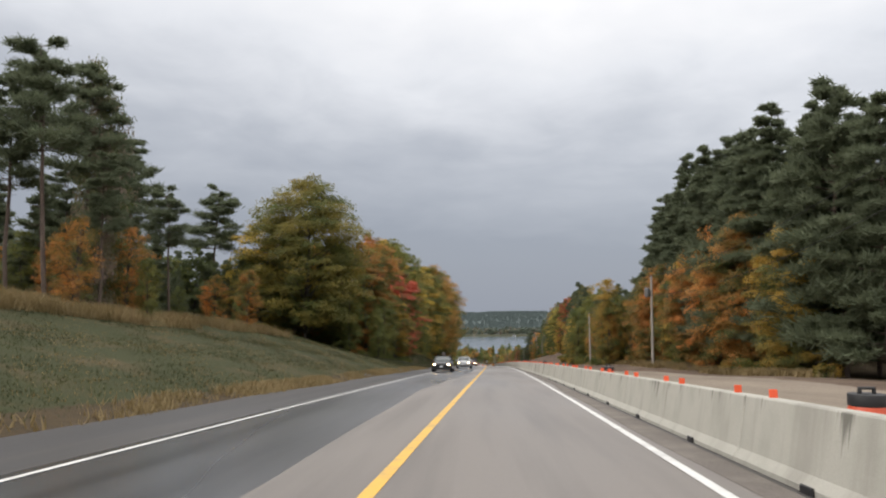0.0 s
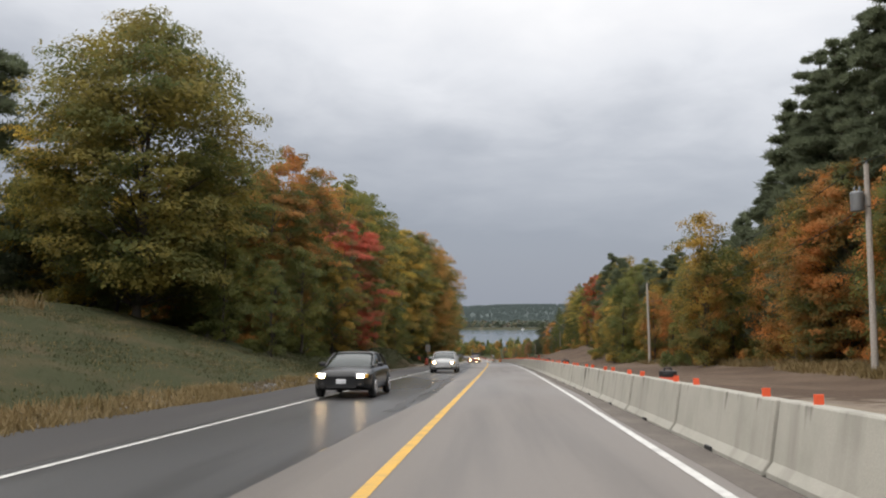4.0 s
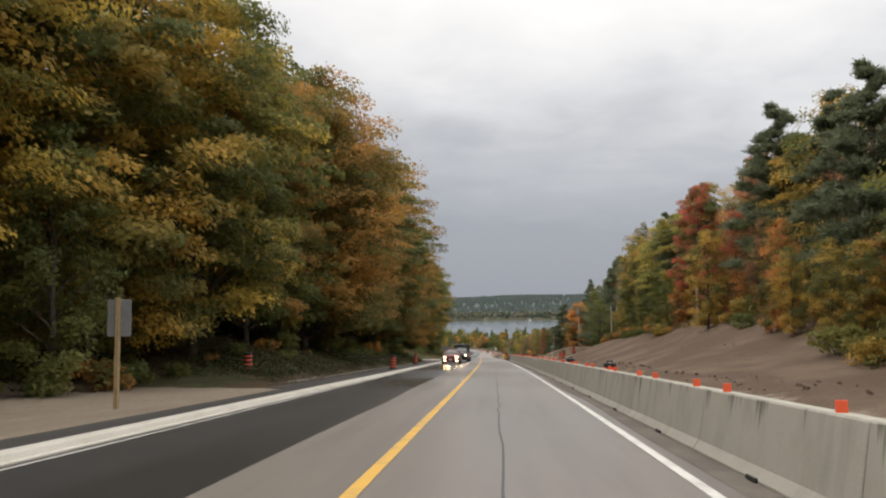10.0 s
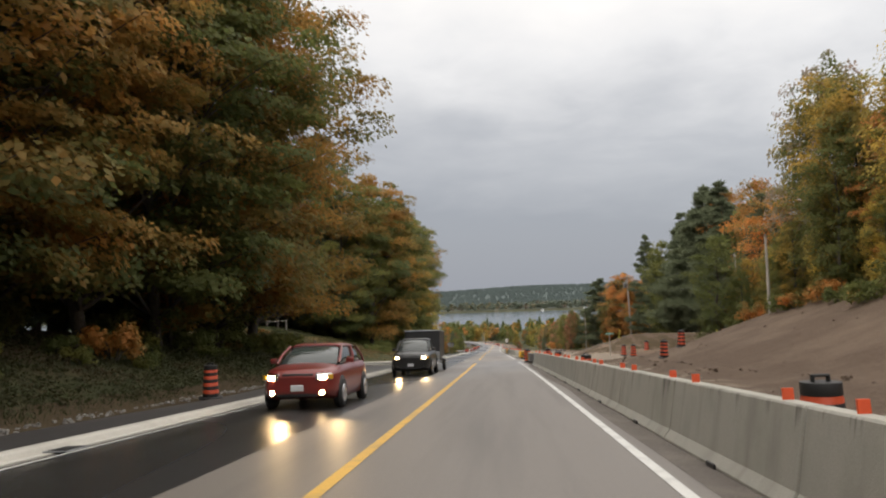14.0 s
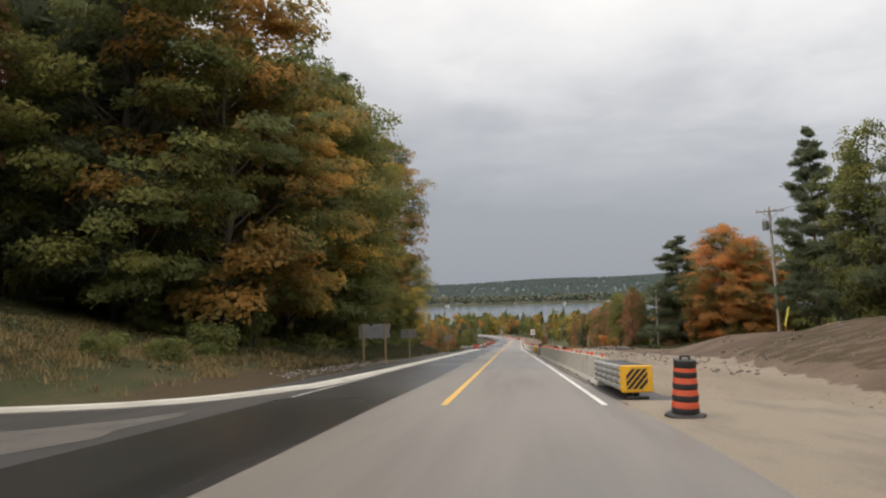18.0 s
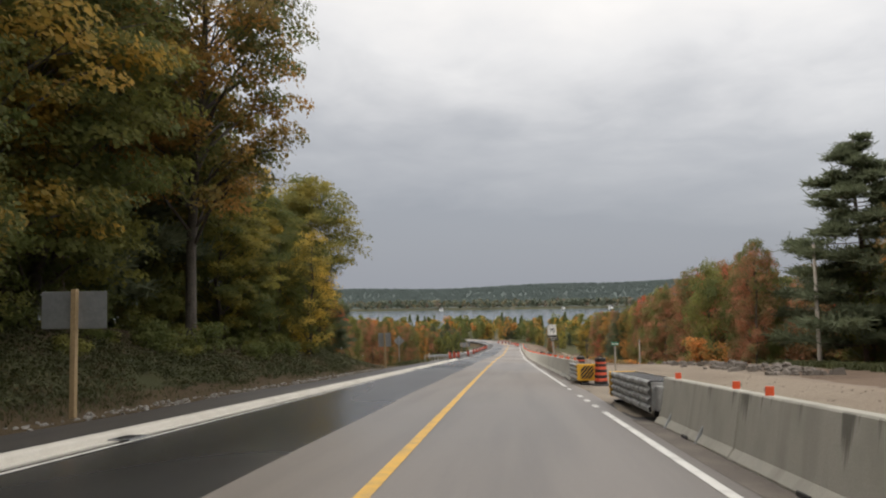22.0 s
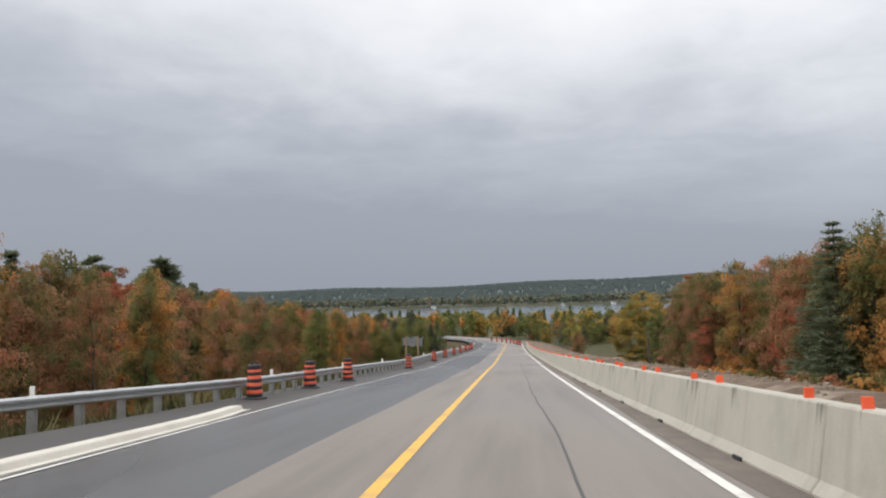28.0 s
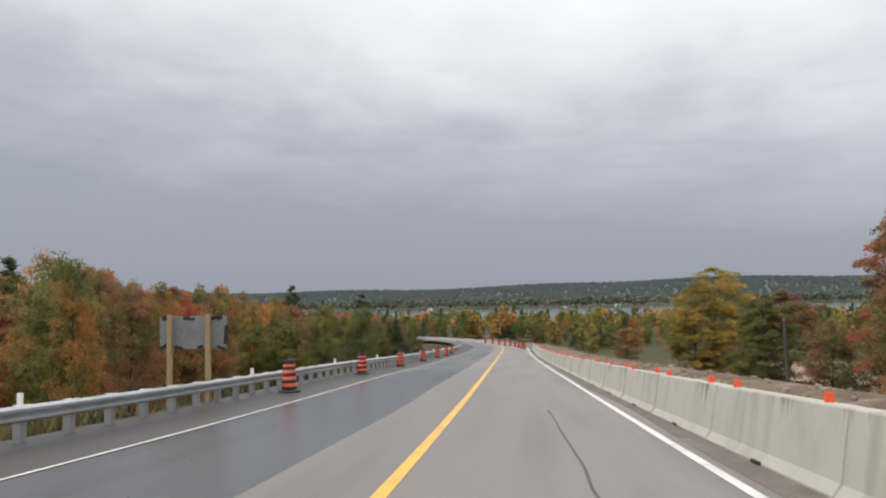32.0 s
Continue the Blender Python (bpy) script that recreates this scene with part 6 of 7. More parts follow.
def guide_rail(s0, s1):
    root = thing("guide_rail", "galvanised steel guide rail on posts beside the shoulder", "guide rail", m=pose(*[float(v) for v in at(s0, rail_u(s0), 0)]))
    inv = root.matrix_basis.inverted()
    step = 3.81
    s = s0
    while s < s1:
        secs = np.linspace(s, s + step + 0.05, 5)
        verts, faces = [], []
        sec = W_BEAM + [(x - 0.006, z) for x, z in W_BEAM[::-1]]
        for q in secs:
            for x, z in sec:
                verts.append(inv @ Vector([float(v) for v in at(q, rail_u(q) + x, 0.34 + z)]))
        k = len(sec)
        for i in range(4):
            for j in range(k):
                faces.append((i * k + j, i * k + (j + 1) % k, (i + 1) * k + (j + 1) % k, (i + 1) * k + j))
        part("beam", mesh_of("beam", verts, faces, M_GALV), None, root)
        s += step
    post = to_mesh(box(0.15, 0.15, 1.09, Matrix.Translation((0, 0, -0.5)), 0.008), "post", M_GALV)
    block = to_mesh(box(0.14, 0.14, 0.25, Matrix.Translation((0.14, 0, 0.345)), 0.008), "spacer", M_WOODPOLE)
    stub = to_mesh(box(0.10, 0.03, 0.20, Matrix.Translation((0, 0, 0.575)), 0.004), "delineator", M_WHITE)
    n = 0
    s = s0 + 0.2
    while s < s1:
        m = inv @ stand(s, rail_u(s) - 0.24, 0.0)
        part("post", post, None, root, "", m)
        part("spacer", block, None, root, "", m)
        if n % 8 == 2:
            part("delineator", stub, None, root, "white reflector plate", m)
        s += 1.3
        n += 1
    end = part("end_cap", box(0.10, 0.5, 0.42, None, 0.05, 2), M_GALV, root, "", inv @ stand(s0 - 0.1, rail_u(s0) + 0.02, 0.36))
    mk = part("end_marker", box(0.30, 0.02, 0.62, None, 0.01), M_YELLOW, root, "striped end marker board", inv @ stand(s0 - 0.25, rail_u(s0) + 0.02, 0.15))
    for k in range(4):
        part("stripe", box(0.30, 0.006, 0.075, pose(0, -0.013, 0.05 + 0.15 * k)), M_INK, mk)


guide_rail(370.0, 508.0)


# ---- signs and poles ----
def wood_post(h, w=0.12, mat=None):
    return to_mesh(box(w, w, h + 0.5, Matrix.Translation((0, 0, -0.5)), 0.006), "post", mat or M_NEWWOOD)


def sign_back(s, u, h0, w, hh, top, posts, label, tarp=False, spin=0.0, lean=0.0, thin=0.12):
    """A sign that shows its bare back, on wooden posts."""
    z = h0
    root = thing("road_sign", label, "road sign", "signs seen from behind", m=stand(s, u, z, spin) @ pose(0, 0, 0, 0, lean, 0))
    up = top - z
    panel = part("panel", box(w, 0.02, hh, Matrix.Translation((0, 0.07, up - hh)), 0.012, 2), M_SIGNBACK, root, "bare grey aluminium back")
    for x in posts:
        part("post", wood_post(up + 0.05, thin), None, root, "new yellow-brown wooden post", pose(x, 0, 0))
    if tarp:
        r = np.random.default_rng(int(s))
        for k in range(9):
            x = -w / 2 + w * (k + 0.5) / 9 + float(r.normal(0, 0.04))
            for zz, sg in ((up, 1), (up - hh, -1)):
                if r.random() < 0.55:
                    part("torn_cover", box(0.12 + 0.12 * r.random(), 0.012, 0.05 + 0.08 * r.random(), pose(x, 0.055, zz - (0.10 if sg > 0 else 0.0), 0, float(r.normal(0, 14)), 0)), M_BLACK, panel, "scrap of black plastic cover")
        part("torn_cover", box(0.10, 0.012, 0.5, pose(w / 2 - 0.03, 0.055, up - 0.75, 0, 4, 0)), M_BLACK, panel, "scrap of black plastic cover")
    return root


sign_back(136.2, -7.7, 0.0, 0.60, 0.90, 2.62, (0.0,), "back of a small road sign on one wooden post", thin=0.10)
sign_back(282.4, -7.75, 0.0, 2.15, 1.02, 2.72, (-0.78, 0.72), "wide covered road sign on two wooden posts", True, 8)
sign_back(301.0, -8.0, 0.05, 1.5, 0.82, 2.68, (0.05,), "wide road sign back on a wooden post")
sign_back(339.6, -7.55, 0.0, 0.95, 1.02, 2.55, (0.0,), "square road sign back on a leaning wooden post", lean=-1.5)
sign_back(421.9, -7.15, -0.5, 1.78, 0.86, 2.25, (-0.6, 0.42), "large covered road sign on two wooden posts", True, 4)

# a warning sign seen from behind
wd = thing("warning_sign", "back of a diamond warning sign on a steel post", "road sign", "signs seen from behind", m=stand(358.0, -9.3, -0.4))
part("panel", box(0.75, 0.015, 0.75, pose(0, 0.04, 2.55, 0, 45, 0) @ Matrix.Translation((0, 0, -0.375)), 0.01), M_SIGNBACK, wd)
part("post", box(0.06, 0.05, 3.4, Matrix.Translation((0, 0, -0.4)), 0.004), M_GALV, wd)

# a stop sign seen from behind
st = thing("stop_sign", "back of an octagonal stop sign on a wooden post", "road sign", "signs seen from behind", m=stand(235.6, -13.2, 0.05, -60))
bm = bmesh.new()
bmesh.ops.create_cone(bm, cap_ends=True, segments=8, radius1=0.33, radius2=0.33, depth=0.015)
bm.transform(pose(0, 0, 1.85, 90, 22.5, 0))
part("panel", bm, M_SIGNBACK, st)
part("post", box(0.09, 0.09, 2.6, Matrix.Translation((0, 0.06, -0.4)), 0.005), M_NEWWOOD, st)


def lettering(text, size, mat, parent, m, label=""):
    cu = bpy.data.curves.new("lettering", "FONT")
    cu.body, cu.size, cu.align_x, cu.align_y, cu.extrude = text, size, "CENTER", "CENTER", 0.002
    tmp = bpy.data.objects.new("lettering", cu)
    scene.collection.objects.link(tmp)
    me = bpy.data.meshes.new_from_object(tmp.evaluated_get(bpy.context.evaluated_depsgraph_get()))
    bpy.data.objects.remove(tmp)
    me.materials.clear(); me.materials.append(mat)
    return part("lettering", me, None, parent, label, m)


# the speed limit sign
sp = thing("speed_limit_sign", "white speed limit sign on a leaning wooden post", "road sign", m=stand(340.1, 5.02, -0.05) @ pose(0, 0, 0, 0, -6, 0))
part("post", box(0.11, 0.11, 2.85, Matrix.Translation((0, 0.08, -0.4)), 0.006), M_WOODPOLE, sp)
pl = part("panel", box(0.62, 0.018, 0.94, pose(0.0, 0, 2.17, 0, 6, 0), 0.02, 2), M_WHITE, sp, "white panel with black figures")
for text, size, z, mat in (("MAXIMUM", 0.125, 0.83, M_INK), ("70", 0.44, 0.50, M_INK)):
    lettering(text, size, mat, pl, pose(0, 0, 2.17, 0, 6, 0) @ pose(0, -0.013, z, 90, 0, 0))
part("border", box(0.60, 0.004, 0.15, pose(0, 0, 2.17, 0, 6, 0) @ Matrix.Translation((0, -0.0105, 0.015))), M_INK, pl)
lettering("km / h", 0.13, M_WHITE, pl, pose(0, 0, 2.17, 0, 6, 0) @ pose(0, -0.016, 0.085, 90, 0, 0))
tb = part("tab", box(0.60, 0.018, 0.21, pose(0.15, 0, 1.93, 0, -4, 0), 0.01, 2), M_INK, sp, "black tab hanging askew")
lettering("BEGINS", 0.155, M_WHITE, tb, pose(0.15, -0.013, 2.035, 0, -4, 0) @ pose(0, 0, 0, 90, 0, 0))


def name_sign(s, u, h, top, label, w=0.75):
    root = thing("street_sign", label, "street sign", m=stand(s, u, h))
    part("post", box(0.07, 0.07, top + 0.3, Matrix.Translation((0, 0, -0.3)), 0.005), M_WOODPOLE, root)
    bl = part("blade", box(w, 0.015, 0.17, Matrix.Translation((0, -0.045, top - 0.12)), 0.008), M_GREEN, root, "green name blade")
    for k in range(5):
        part("bar", box(w * 0.107, 0.004, 0.08, Matrix.Translation((w * (k - 2) / 6, -0.056, top - 0.075))), M_WHITE, bl)
    return root


name_sign(243.2, 12.0, 0.15, 2.05, "green street name sign on a grey post")
name_sign(321.5, 6.6, 0.12, 1.45, "small green number sign on a grey post", 0.36)


def utility_pole(s, u, top, base, label, arm=False, pot=False, r0=0.15, mat=None, tilt=0.0):
    root = thing("utility_pole", label, "utility pole", "utility poles", m=stand(s, u, base) @ pose(0, 0, 0, 0, tilt, 0))
    h = top - base
    part("pole", rod(r0, r0 * 0.68, h + 1.0, 14, Matrix.Translation((0, 0, -1.0)), 0.01), mat or M_WOODPOLE, root)
    if arm:
        cr = part("crossarm", box(2.3, 0.10, 0.12, Matrix.Translation((0, -0.14, h - 0.45)), 0.008), M_WOODPOLE, root)
        for x in (-1.05, -0.4, 0.4, 1.05):
            part("insulator", lathe([(0.03, 0), (0.055, 0.03), (0.03, 0.05), (0.055, 0.08), (0.03, 0.12), (0.015, 0.14)], 10), M_SIGNBACK, cr, "", pose(x, -0.14, h - 0.33))
        for sx in (-1, 1):
            part("brace", box(0.04, 0.02, 0.95, pose(sx * 0.62, -0.2, h - 0.5, 0, 180 + sx * 48, 0)), M_GALV, cr)
    else:
        part("insulator", lathe([(0.03, 0), (0.06, 0.03), (0.03, 0.06), (0.06, 0.09), (0.02, 0.14)], 10), M_SIGNBACK, root, "", pose(0, 0, h))
    if pot:
        pt = part("transformer", lathe([(0.02, 0.0), (0.24, 0.02), (0.26, 0.06), (0.26, 0.75), (0.27, 0.78), (0.22, 0.84), (0.05, 0.88)], 18), M_SIGNBACK, root, "grey can transformer", pose(-0.42, 0, h - 2.0))
        for x in (-0.1, 0.1):
            part("bushing", lathe([(0.03, 0), (0.05, 0.03), (0.03, 0.06), (0.05, 0.09), (0.015, 0.2)], 8), M_SIGNBACK, pt, "", pose(x - 0.0, 0, 0.86))
        part("bracket", box(0.25, 0.06, 0.4, Matrix.Translation((-0.2, 0, h - 1.75))), M_GALV, root)
    return root


POLES = [(29.0, 17.5, 9.3, 0.3), (72.0, 16.5, 9.1, -0.1), (116.0, 16.5, 8.4, 0.2), (190.3, 21.0, 8.0, 1.5), (240.0, 22.3, 8.6, 0.4), (297.0, 24.1, 12.3, 2.2)]
for i, (s, u, top, base) in enumerate(POLES):
    utility_pole(s, u, top, base, "weathered wooden utility pole with wires" if i < 5 else "tall wooden utility pole with a crossarm", i == 5, i in (1, 5), tilt=-2.0 if i == 5 else 0.6 * math.sin(i * 2.3))
utility_pole(221.5, 18.2, 7.5, 1.4, "slim grey pole above the dug bank", r0=0.11)
utility_pole(336.0, 21.8, 8.0, -0.1, "plain pale wooden pole without wires", r0=0.14, tilt=-0.5)
utility_pole(362.9, 15.0, 2.0, -2.0, "plain grey pole below the gravel ridge", r0=0.10)
utility_pole(449.9, 18.0, 2.7, -3.0, "plain brown wooden pole below the gravel ridge", r0=0.12, mat=M_BARK, tilt=-1)
utility_pole(346.5, -20.0, 6.0, -0.5, "pale slim pole at the end of the wood", r0=0.10)


def wire(a, b, sag, name="overhead_wire", r_=0.016):
    A, B = Vector(a), Vector(b)
    pts = [np.array(A.lerp(B, k / 14)) - np.array([0, 0, sag * 4 * (k / 14) * (1 - k / 14)]) for k in range(15)]
    V, Fc = tube(pts, [r_] * 15, 5)
    return tagged(new(name, mesh_of(name, V, Fc, M_BLACK)), "thin black overhead wire between utility poles", "wire", "overhead wires")


for drop in (0.0, 1.9):
    for (s0, u0, t0, _), (s1, u1, t1, _) in zip(POLES, POLES[1:]):
        wire(at(s0, u0, t0 - drop + 0.1), at(s1, u1, t1 - drop + 0.1 - (0.4 if s1 == 297.0 else 0)), 0.9)

for s, u, h, ln in ((229.4, 17.0, 0.2, 1.9), (283.2, 19.6, 2.0, 1.3)):
    root = thing("guy_guard", "bright yellow plastic sleeve on a guy wire", "guy guard", "guy guards", m=stand(s, u, h) @ pose(0, 0, 0, 0, 12, 0))
    part("sleeve", rod(0.05, 0.05, ln, 10, None, 0.01), plain("yellow_plastic", (0.78, 0.72, 0.12), 0.5), root)

# white survey stakes and a rail fence on the left
for s, u in ((338, -13.5), (341, -15), (345, -12.2), (348, -11), (350, -13)):
    root = thing("survey_stake", "short pale wooden survey stake in the soil", "stake", "survey stakes", m=stand(s, u, float(profile(s, u)), 20) @ pose(0, 0, 0, 3, 4, 0))
    part("stake", box(0.05, 0.03, 0.75, None, 0.003), M_NEWWOOD, root)
    part("tip", box(0.052, 0.032, 0.12, Matrix.Translation((0, 0, 0.64))), M_WHITE, root, "painted white tip")
fence = thing("rail_fence", "weathered grey rail fence, one rail fallen", "fence", m=stand(257, -23.6, float(profile(257, -23.6))))
for k in range(3):
    part("post", rod(0.06, 0.05, 1.15, 8, pose(-2.6 + 2.1 * k, 0.4 * k, -0.3, 3 * math.sin(k), 0, 0)), M_WOODPOLE, fence)
for k in range(2):
    part("rail", rod(0.04, 0.035, 2.2, 8, pose(-2.6 + 2.1 * k, 0.4 * k + 0.05, 0.5 + 0.16 * k, 0, 90 - (8 if k == 0 else 3), 8)), M_WOODPOLE, fence)


# ---- grass, weeds, stones and clods ----
def tufts(name, label, zone, n, height, mat, color, seed, blades=7, width=0.02, spread=0.09, weight=None):
    """Grass as loose blades in tufts over a stretch of ground; zone = (s0, s1, u0, u1)."""
    r = np.random.default_rng(seed)
    s0, s1, u0, u1 = zone
    s, u = r.uniform(s0, s1, n * 2), r.uniform(u0, u1, n * 2)
    patch = np.sin(s * 0.7 + u * 1.1 + seed) + np.sin(s * 0.23 - u * 0.9) + r.normal(0, 0.8, n * 2)
    pick = np.argsort(-patch)[:n]
    s, u = s[pick], u[pick]
    x = cx(np.minimum(s, 560)) + u
    z = ground_z(x, s) - 0.02
    k = n * blades
    S, X0, Z0 = (np.repeat(v, blades) for v in (s, x, z))
    base = np.stack([X0 + r.normal(0, spread, k), S + r.normal(0, spread, k), Z0], -1)
    h = height * r.uniform(0.5, 1.25, k)
    w = r.random(k) * 6.283
    lean = h * r.uniform(0.2, 1.0, k)
    tip = base + np.stack([np.cos(w) * lean, np.sin(w) * lean, h], -1)
    side = np.stack([-np.sin(w), np.cos(w), 0 * w], -1) * (width * r.uniform(0.7, 1.4, k))[:, None]
    ob = new(name, flakes_mesh(name, np.stack([base - side, base + side, tip], 1), mat))
    ob.color = (*color, 0.6)
    tagged(ob, label, "grass", "", "stuff")


GREEN_G, DRY, WEED = (0.11, 0.12, 0.04), (0.33, 0.24, 0.12), (0.085, 0.083, 0.036)
tufts("grass", "short green grass on the roadside bank", (-2, 84, -21, -8.0), 11000, 0.09, M_GRASS, GREEN_G, 1, 6, 0.015, 0.2)
tufts("grass", "yellowing grass on the roadside bank", (-2, 84, -21, -8.0), 4200, 0.10, M_STRAW, (0.24, 0.19, 0.09), 12, 5, 0.014, 0.16)
tufts("dry_grass", "tall dry straw grass along the top of the bank", (4, 74, -23.5, -19.6), 3600, 0.75, M_STRAW, DRY, 2, 9, 0.022, 0.16)
tufts("dry_grass", "dry straw grass along the shoulder", (-2, 90, -8.3, -7.0), 2400, 0.26, M_STRAW, DRY, 3, 8, 0.024, 0.13)
tufts("weeds", "rank weeds at the foot of the wood", (80, 126, -13, -8.2), 4200, 0.13, M_GRASS, WEED, 4, 7, 0.014, 0.2)
tufts("weeds", "rank weeds at the foot of the wood", (150, 228, -13.5, -8.3), 6500, 0.13, M_GRASS, WEED, 5, 7, 0.014, 0.2)
tufts("weeds", "rank weeds at the foot of the wood", (264, 342, -13.5, -8.3), 6500, 0.14, M_GRASS, WEED, 6, 7, 0.014, 0.2)
tufts("weeds", "rough browning weeds beside the side road", (252, 280, -18.5, -8.5), 3000, 0.26, M_STRAW, (0.26, 0.20, 0.085), 7, 7, 0.022, 0.2)
tufts("weeds", "short green grass beside the side road", (249, 276, -38, -13), 9000, 0.09, M_GRASS, (0.15, 0.165, 0.055), 17, 7, 0.022, 0.2)
tufts("weeds", "rough weeds below the guide rail", (352, 470, -13, -7.6), 4200, 0.5, M_GRASS, (0.24, 0.19, 0.07), 8, 7, 0.028, 0.16)
tufts("weeds", "rough weeds above the dug bank", (120, 240, 19.5, 22.5), 2600, 0.5, M_STRAW, DRY, 9, 7, 0.03, 0.15)
tufts("weeds", "rough weeds at the edge of the gravel", (36, 120, 16.0, 18.5), 1800, 0.45, M_STRAW, DRY, 10, 7, 0.03, 0.15)
tufts("weeds", "green weeds by the site yard", (305, 338, 18, 26), 2000, 0.35, M_GRASS, GREEN_G, 11, 7, 0.03, 0.15)
tufts("weeds", "rough weeds below the gravel ridge", (345, 450, 10.5, 15), 3000, 0.4, M_STRAW, DRY, 13, 7, 0.028, 0.16)


def undergrowth(label, zone, n, size, color, seed, mat=None):
    """Low leafy weeds and brambles, as many small clumps of leaves on the ground."""
    r = np.random.default_rng(seed)
    s0, s1, u0, u1 = zone
    s, u = r.uniform(s0, s1, n * 2), r.uniform(u0, u1, n * 2)
    patch = np.sin(s * 0.5 + u * 0.8 + seed) + np.sin(s * 0.19 - u * 0.7 + seed) + r.normal(0, 0.7, n * 2)
    pick = np.argsort(-patch)[:n]
    s, u = s[pick], u[pick]
    x = cx(np.minimum(s, 560)) + u
    rad = size * r.uniform(0.5, 1.3, n)
    q, bough = leaf_quads(np.stack([x, s, ground_z(x, s) + rad * 0.3], -1), rad, 20, 0.055, r, flat=0.6)
    ob = new("undergrowth", flakes_mesh("undergrowth", q, mat or M_GRASS, bough))
    ob.color = (*color, 0.7)
    tagged(ob, label, "undergrowth", "", "stuff")


for i, zone in enumerate(((86, 126, -14.5, -8.8), (152, 229, -15, -8.9), (266, 338, -15, -8.8))):
    n = int(34 * (zone[1] - zone[0]))
    undergrowth("low green weeds and brambles under the trees", zone, n, 0.34, (0.065, 0.066, 0.028), 71 + i)
    undergrowth("browning weeds and brambles under the trees", zone, n // 2, 0.3, (0.11, 0.072, 0.042), 75 + i)
undergrowth("low brambles and weeds on the knoll", (255, 280, -19.5, -9.5), 700, 0.42, (0.14, 0.12, 0.05), 79)


def lumps(name, label, category, places, sizes, mat, seed, flat=0.7):
    """Broken stones or clods, each a dented block, joined."""
    r = np.random.default_rng(seed)
    base = np.array([(-1, -1, -1), (1, -1, -1), (1, 1, -1), (-1, 1, -1), (-0.8, -0.8, 0.8), (0.8, -0.8, 0.9), (0.8, 0.8, 0.7), (-0.8, 0.8, 1), (0, 0, 1.3)], float)
    fcs = [(0, 1, 5, 4), (1, 2, 6, 5), (2, 3, 7, 6), (3, 0, 4, 7), (4, 5, 8), (5, 6, 8), (6, 7, 8), (7, 4, 8)]
    V, Fc = [], []
    for (s, u), sz in zip(places, sizes):
        w = r.random() * 6.28
        b = base + r.normal(0, 0.28, base.shape)
        b = b * np.array([1, r.uniform(0.6, 1.1), flat * r.uniform(0.7, 1.2)]) * sz * 0.5
        c_, s_ = math.cos(w), math.sin(w)
        x = float(cx(min(s, 560))) + u
        z = float(ground_z(x, s)) + sz * 0.12
        o = len(V)
        for p in b:
            V.append((x + c_ * p[0] - s_ * p[1], s + s_ * p[0] + c_ * p[1], z + p[2]))
        Fc += [tuple(i + o for i in f) for f in fcs]
    tagged(new(name, mesh_of(name, V, Fc, mat)), label, category, "", "stuff")


r_ = np.random.default_rng(21)


def strip(n, s0, s1, u0, u1, spread):
    s = r_.uniform(s0, s1, n)
    return list(zip(s.tolist(), (r_.uniform(u0, u1, n) + r_.normal(0, spread, n)).tolist()))


lumps("stones", "pale broken stones along the shoulder edge", "stones", strip(900, 50, 124, -8.0, -7.5, 0.12) + strip(1000, 152, 229, -8.1, -7.5, 0.15) + strip(1000, 262, 338, -8.1, -7.4, 0.18), r_.uniform(0.03, 0.11, 2900), M_ROCK, 22)
lumps("clods", "brown clods of dug soil on the bank", "soil", strip(420, 100, 228, 8.4, 10.6, 0.5) + strip(90, 130, 228, 11, 19, 0.5), r_.uniform(0.03, 0.13, 510), M_SOIL, 23)
lumps("clods", "clods and rubble in the site yard", "soil", strip(260, 256, 300, 8.5, 14, 0.5) + strip(200, 318, 346, 12.5, 15.5, 0.4) + strip(90, 250, 300, 12, 22, 0.5), np.concatenate([r_.uniform(0.04, 0.14, 260), r_.uniform(0.12, 0.5, 200), r_.uniform(0.05, 0.2, 90)]), M_DIRT, 24)
lumps("grit", "loose grit and crumbs along the barrier's foot", "grit", strip(420, 0, 420, 3.72, 4.05, 0.06), r_.uniform(0.015, 0.06, 420), M_SOIL, 25)
lumps("gravel", "coarse gravel scattered at the site entrance", "gravel", strip(130, 231, 252, 6.5, 14, 0.6) + strip(110, 302, 318, 6, 13, 0.6), r_.uniform(0.02, 0.06, 240), M_GRAVEL, 26)
lumps("ridge_stones", "stony soil heaped behind the barrier", "soil", strip(600, 346, 470, 6.2, 9.2, 0.3), r_.uniform(0.04, 0.16, 600), M_GRAVEL, 27)

# culvert pipe in the ditch by the side road
cu = thing("culvert_pipe", "short grey corrugated culvert pipe in the ditch", "pipe", m=stand(229.5, -11.5, -0.05, 70))
bm = bmesh.new()
for k in range(14):
    ring = bmesh.ops.create_circle(bm, segments=18, radius=0.24 + 0.012 * (k % 2), matrix=pose(0, 0, 0, 90, 0, 0) @ Matrix.Translation((0, 0, 0.1 * k)))["verts"]
rings = [bm.verts[i * 18:(i + 1) * 18] for i in range(14)] if bm.verts.ensure_lookup_table() is None else []
for a, b in zip(rings, rings[1:]):
    for k in range(18):
        bm.faces.new((a[k], a[(k + 1) % 18], b[(k + 1) % 18], b[k]))
bmesh.ops.solidify(bm, geom=bm.faces[:], thickness=0.015)
part("pipe", bm, M_GALV, cu)

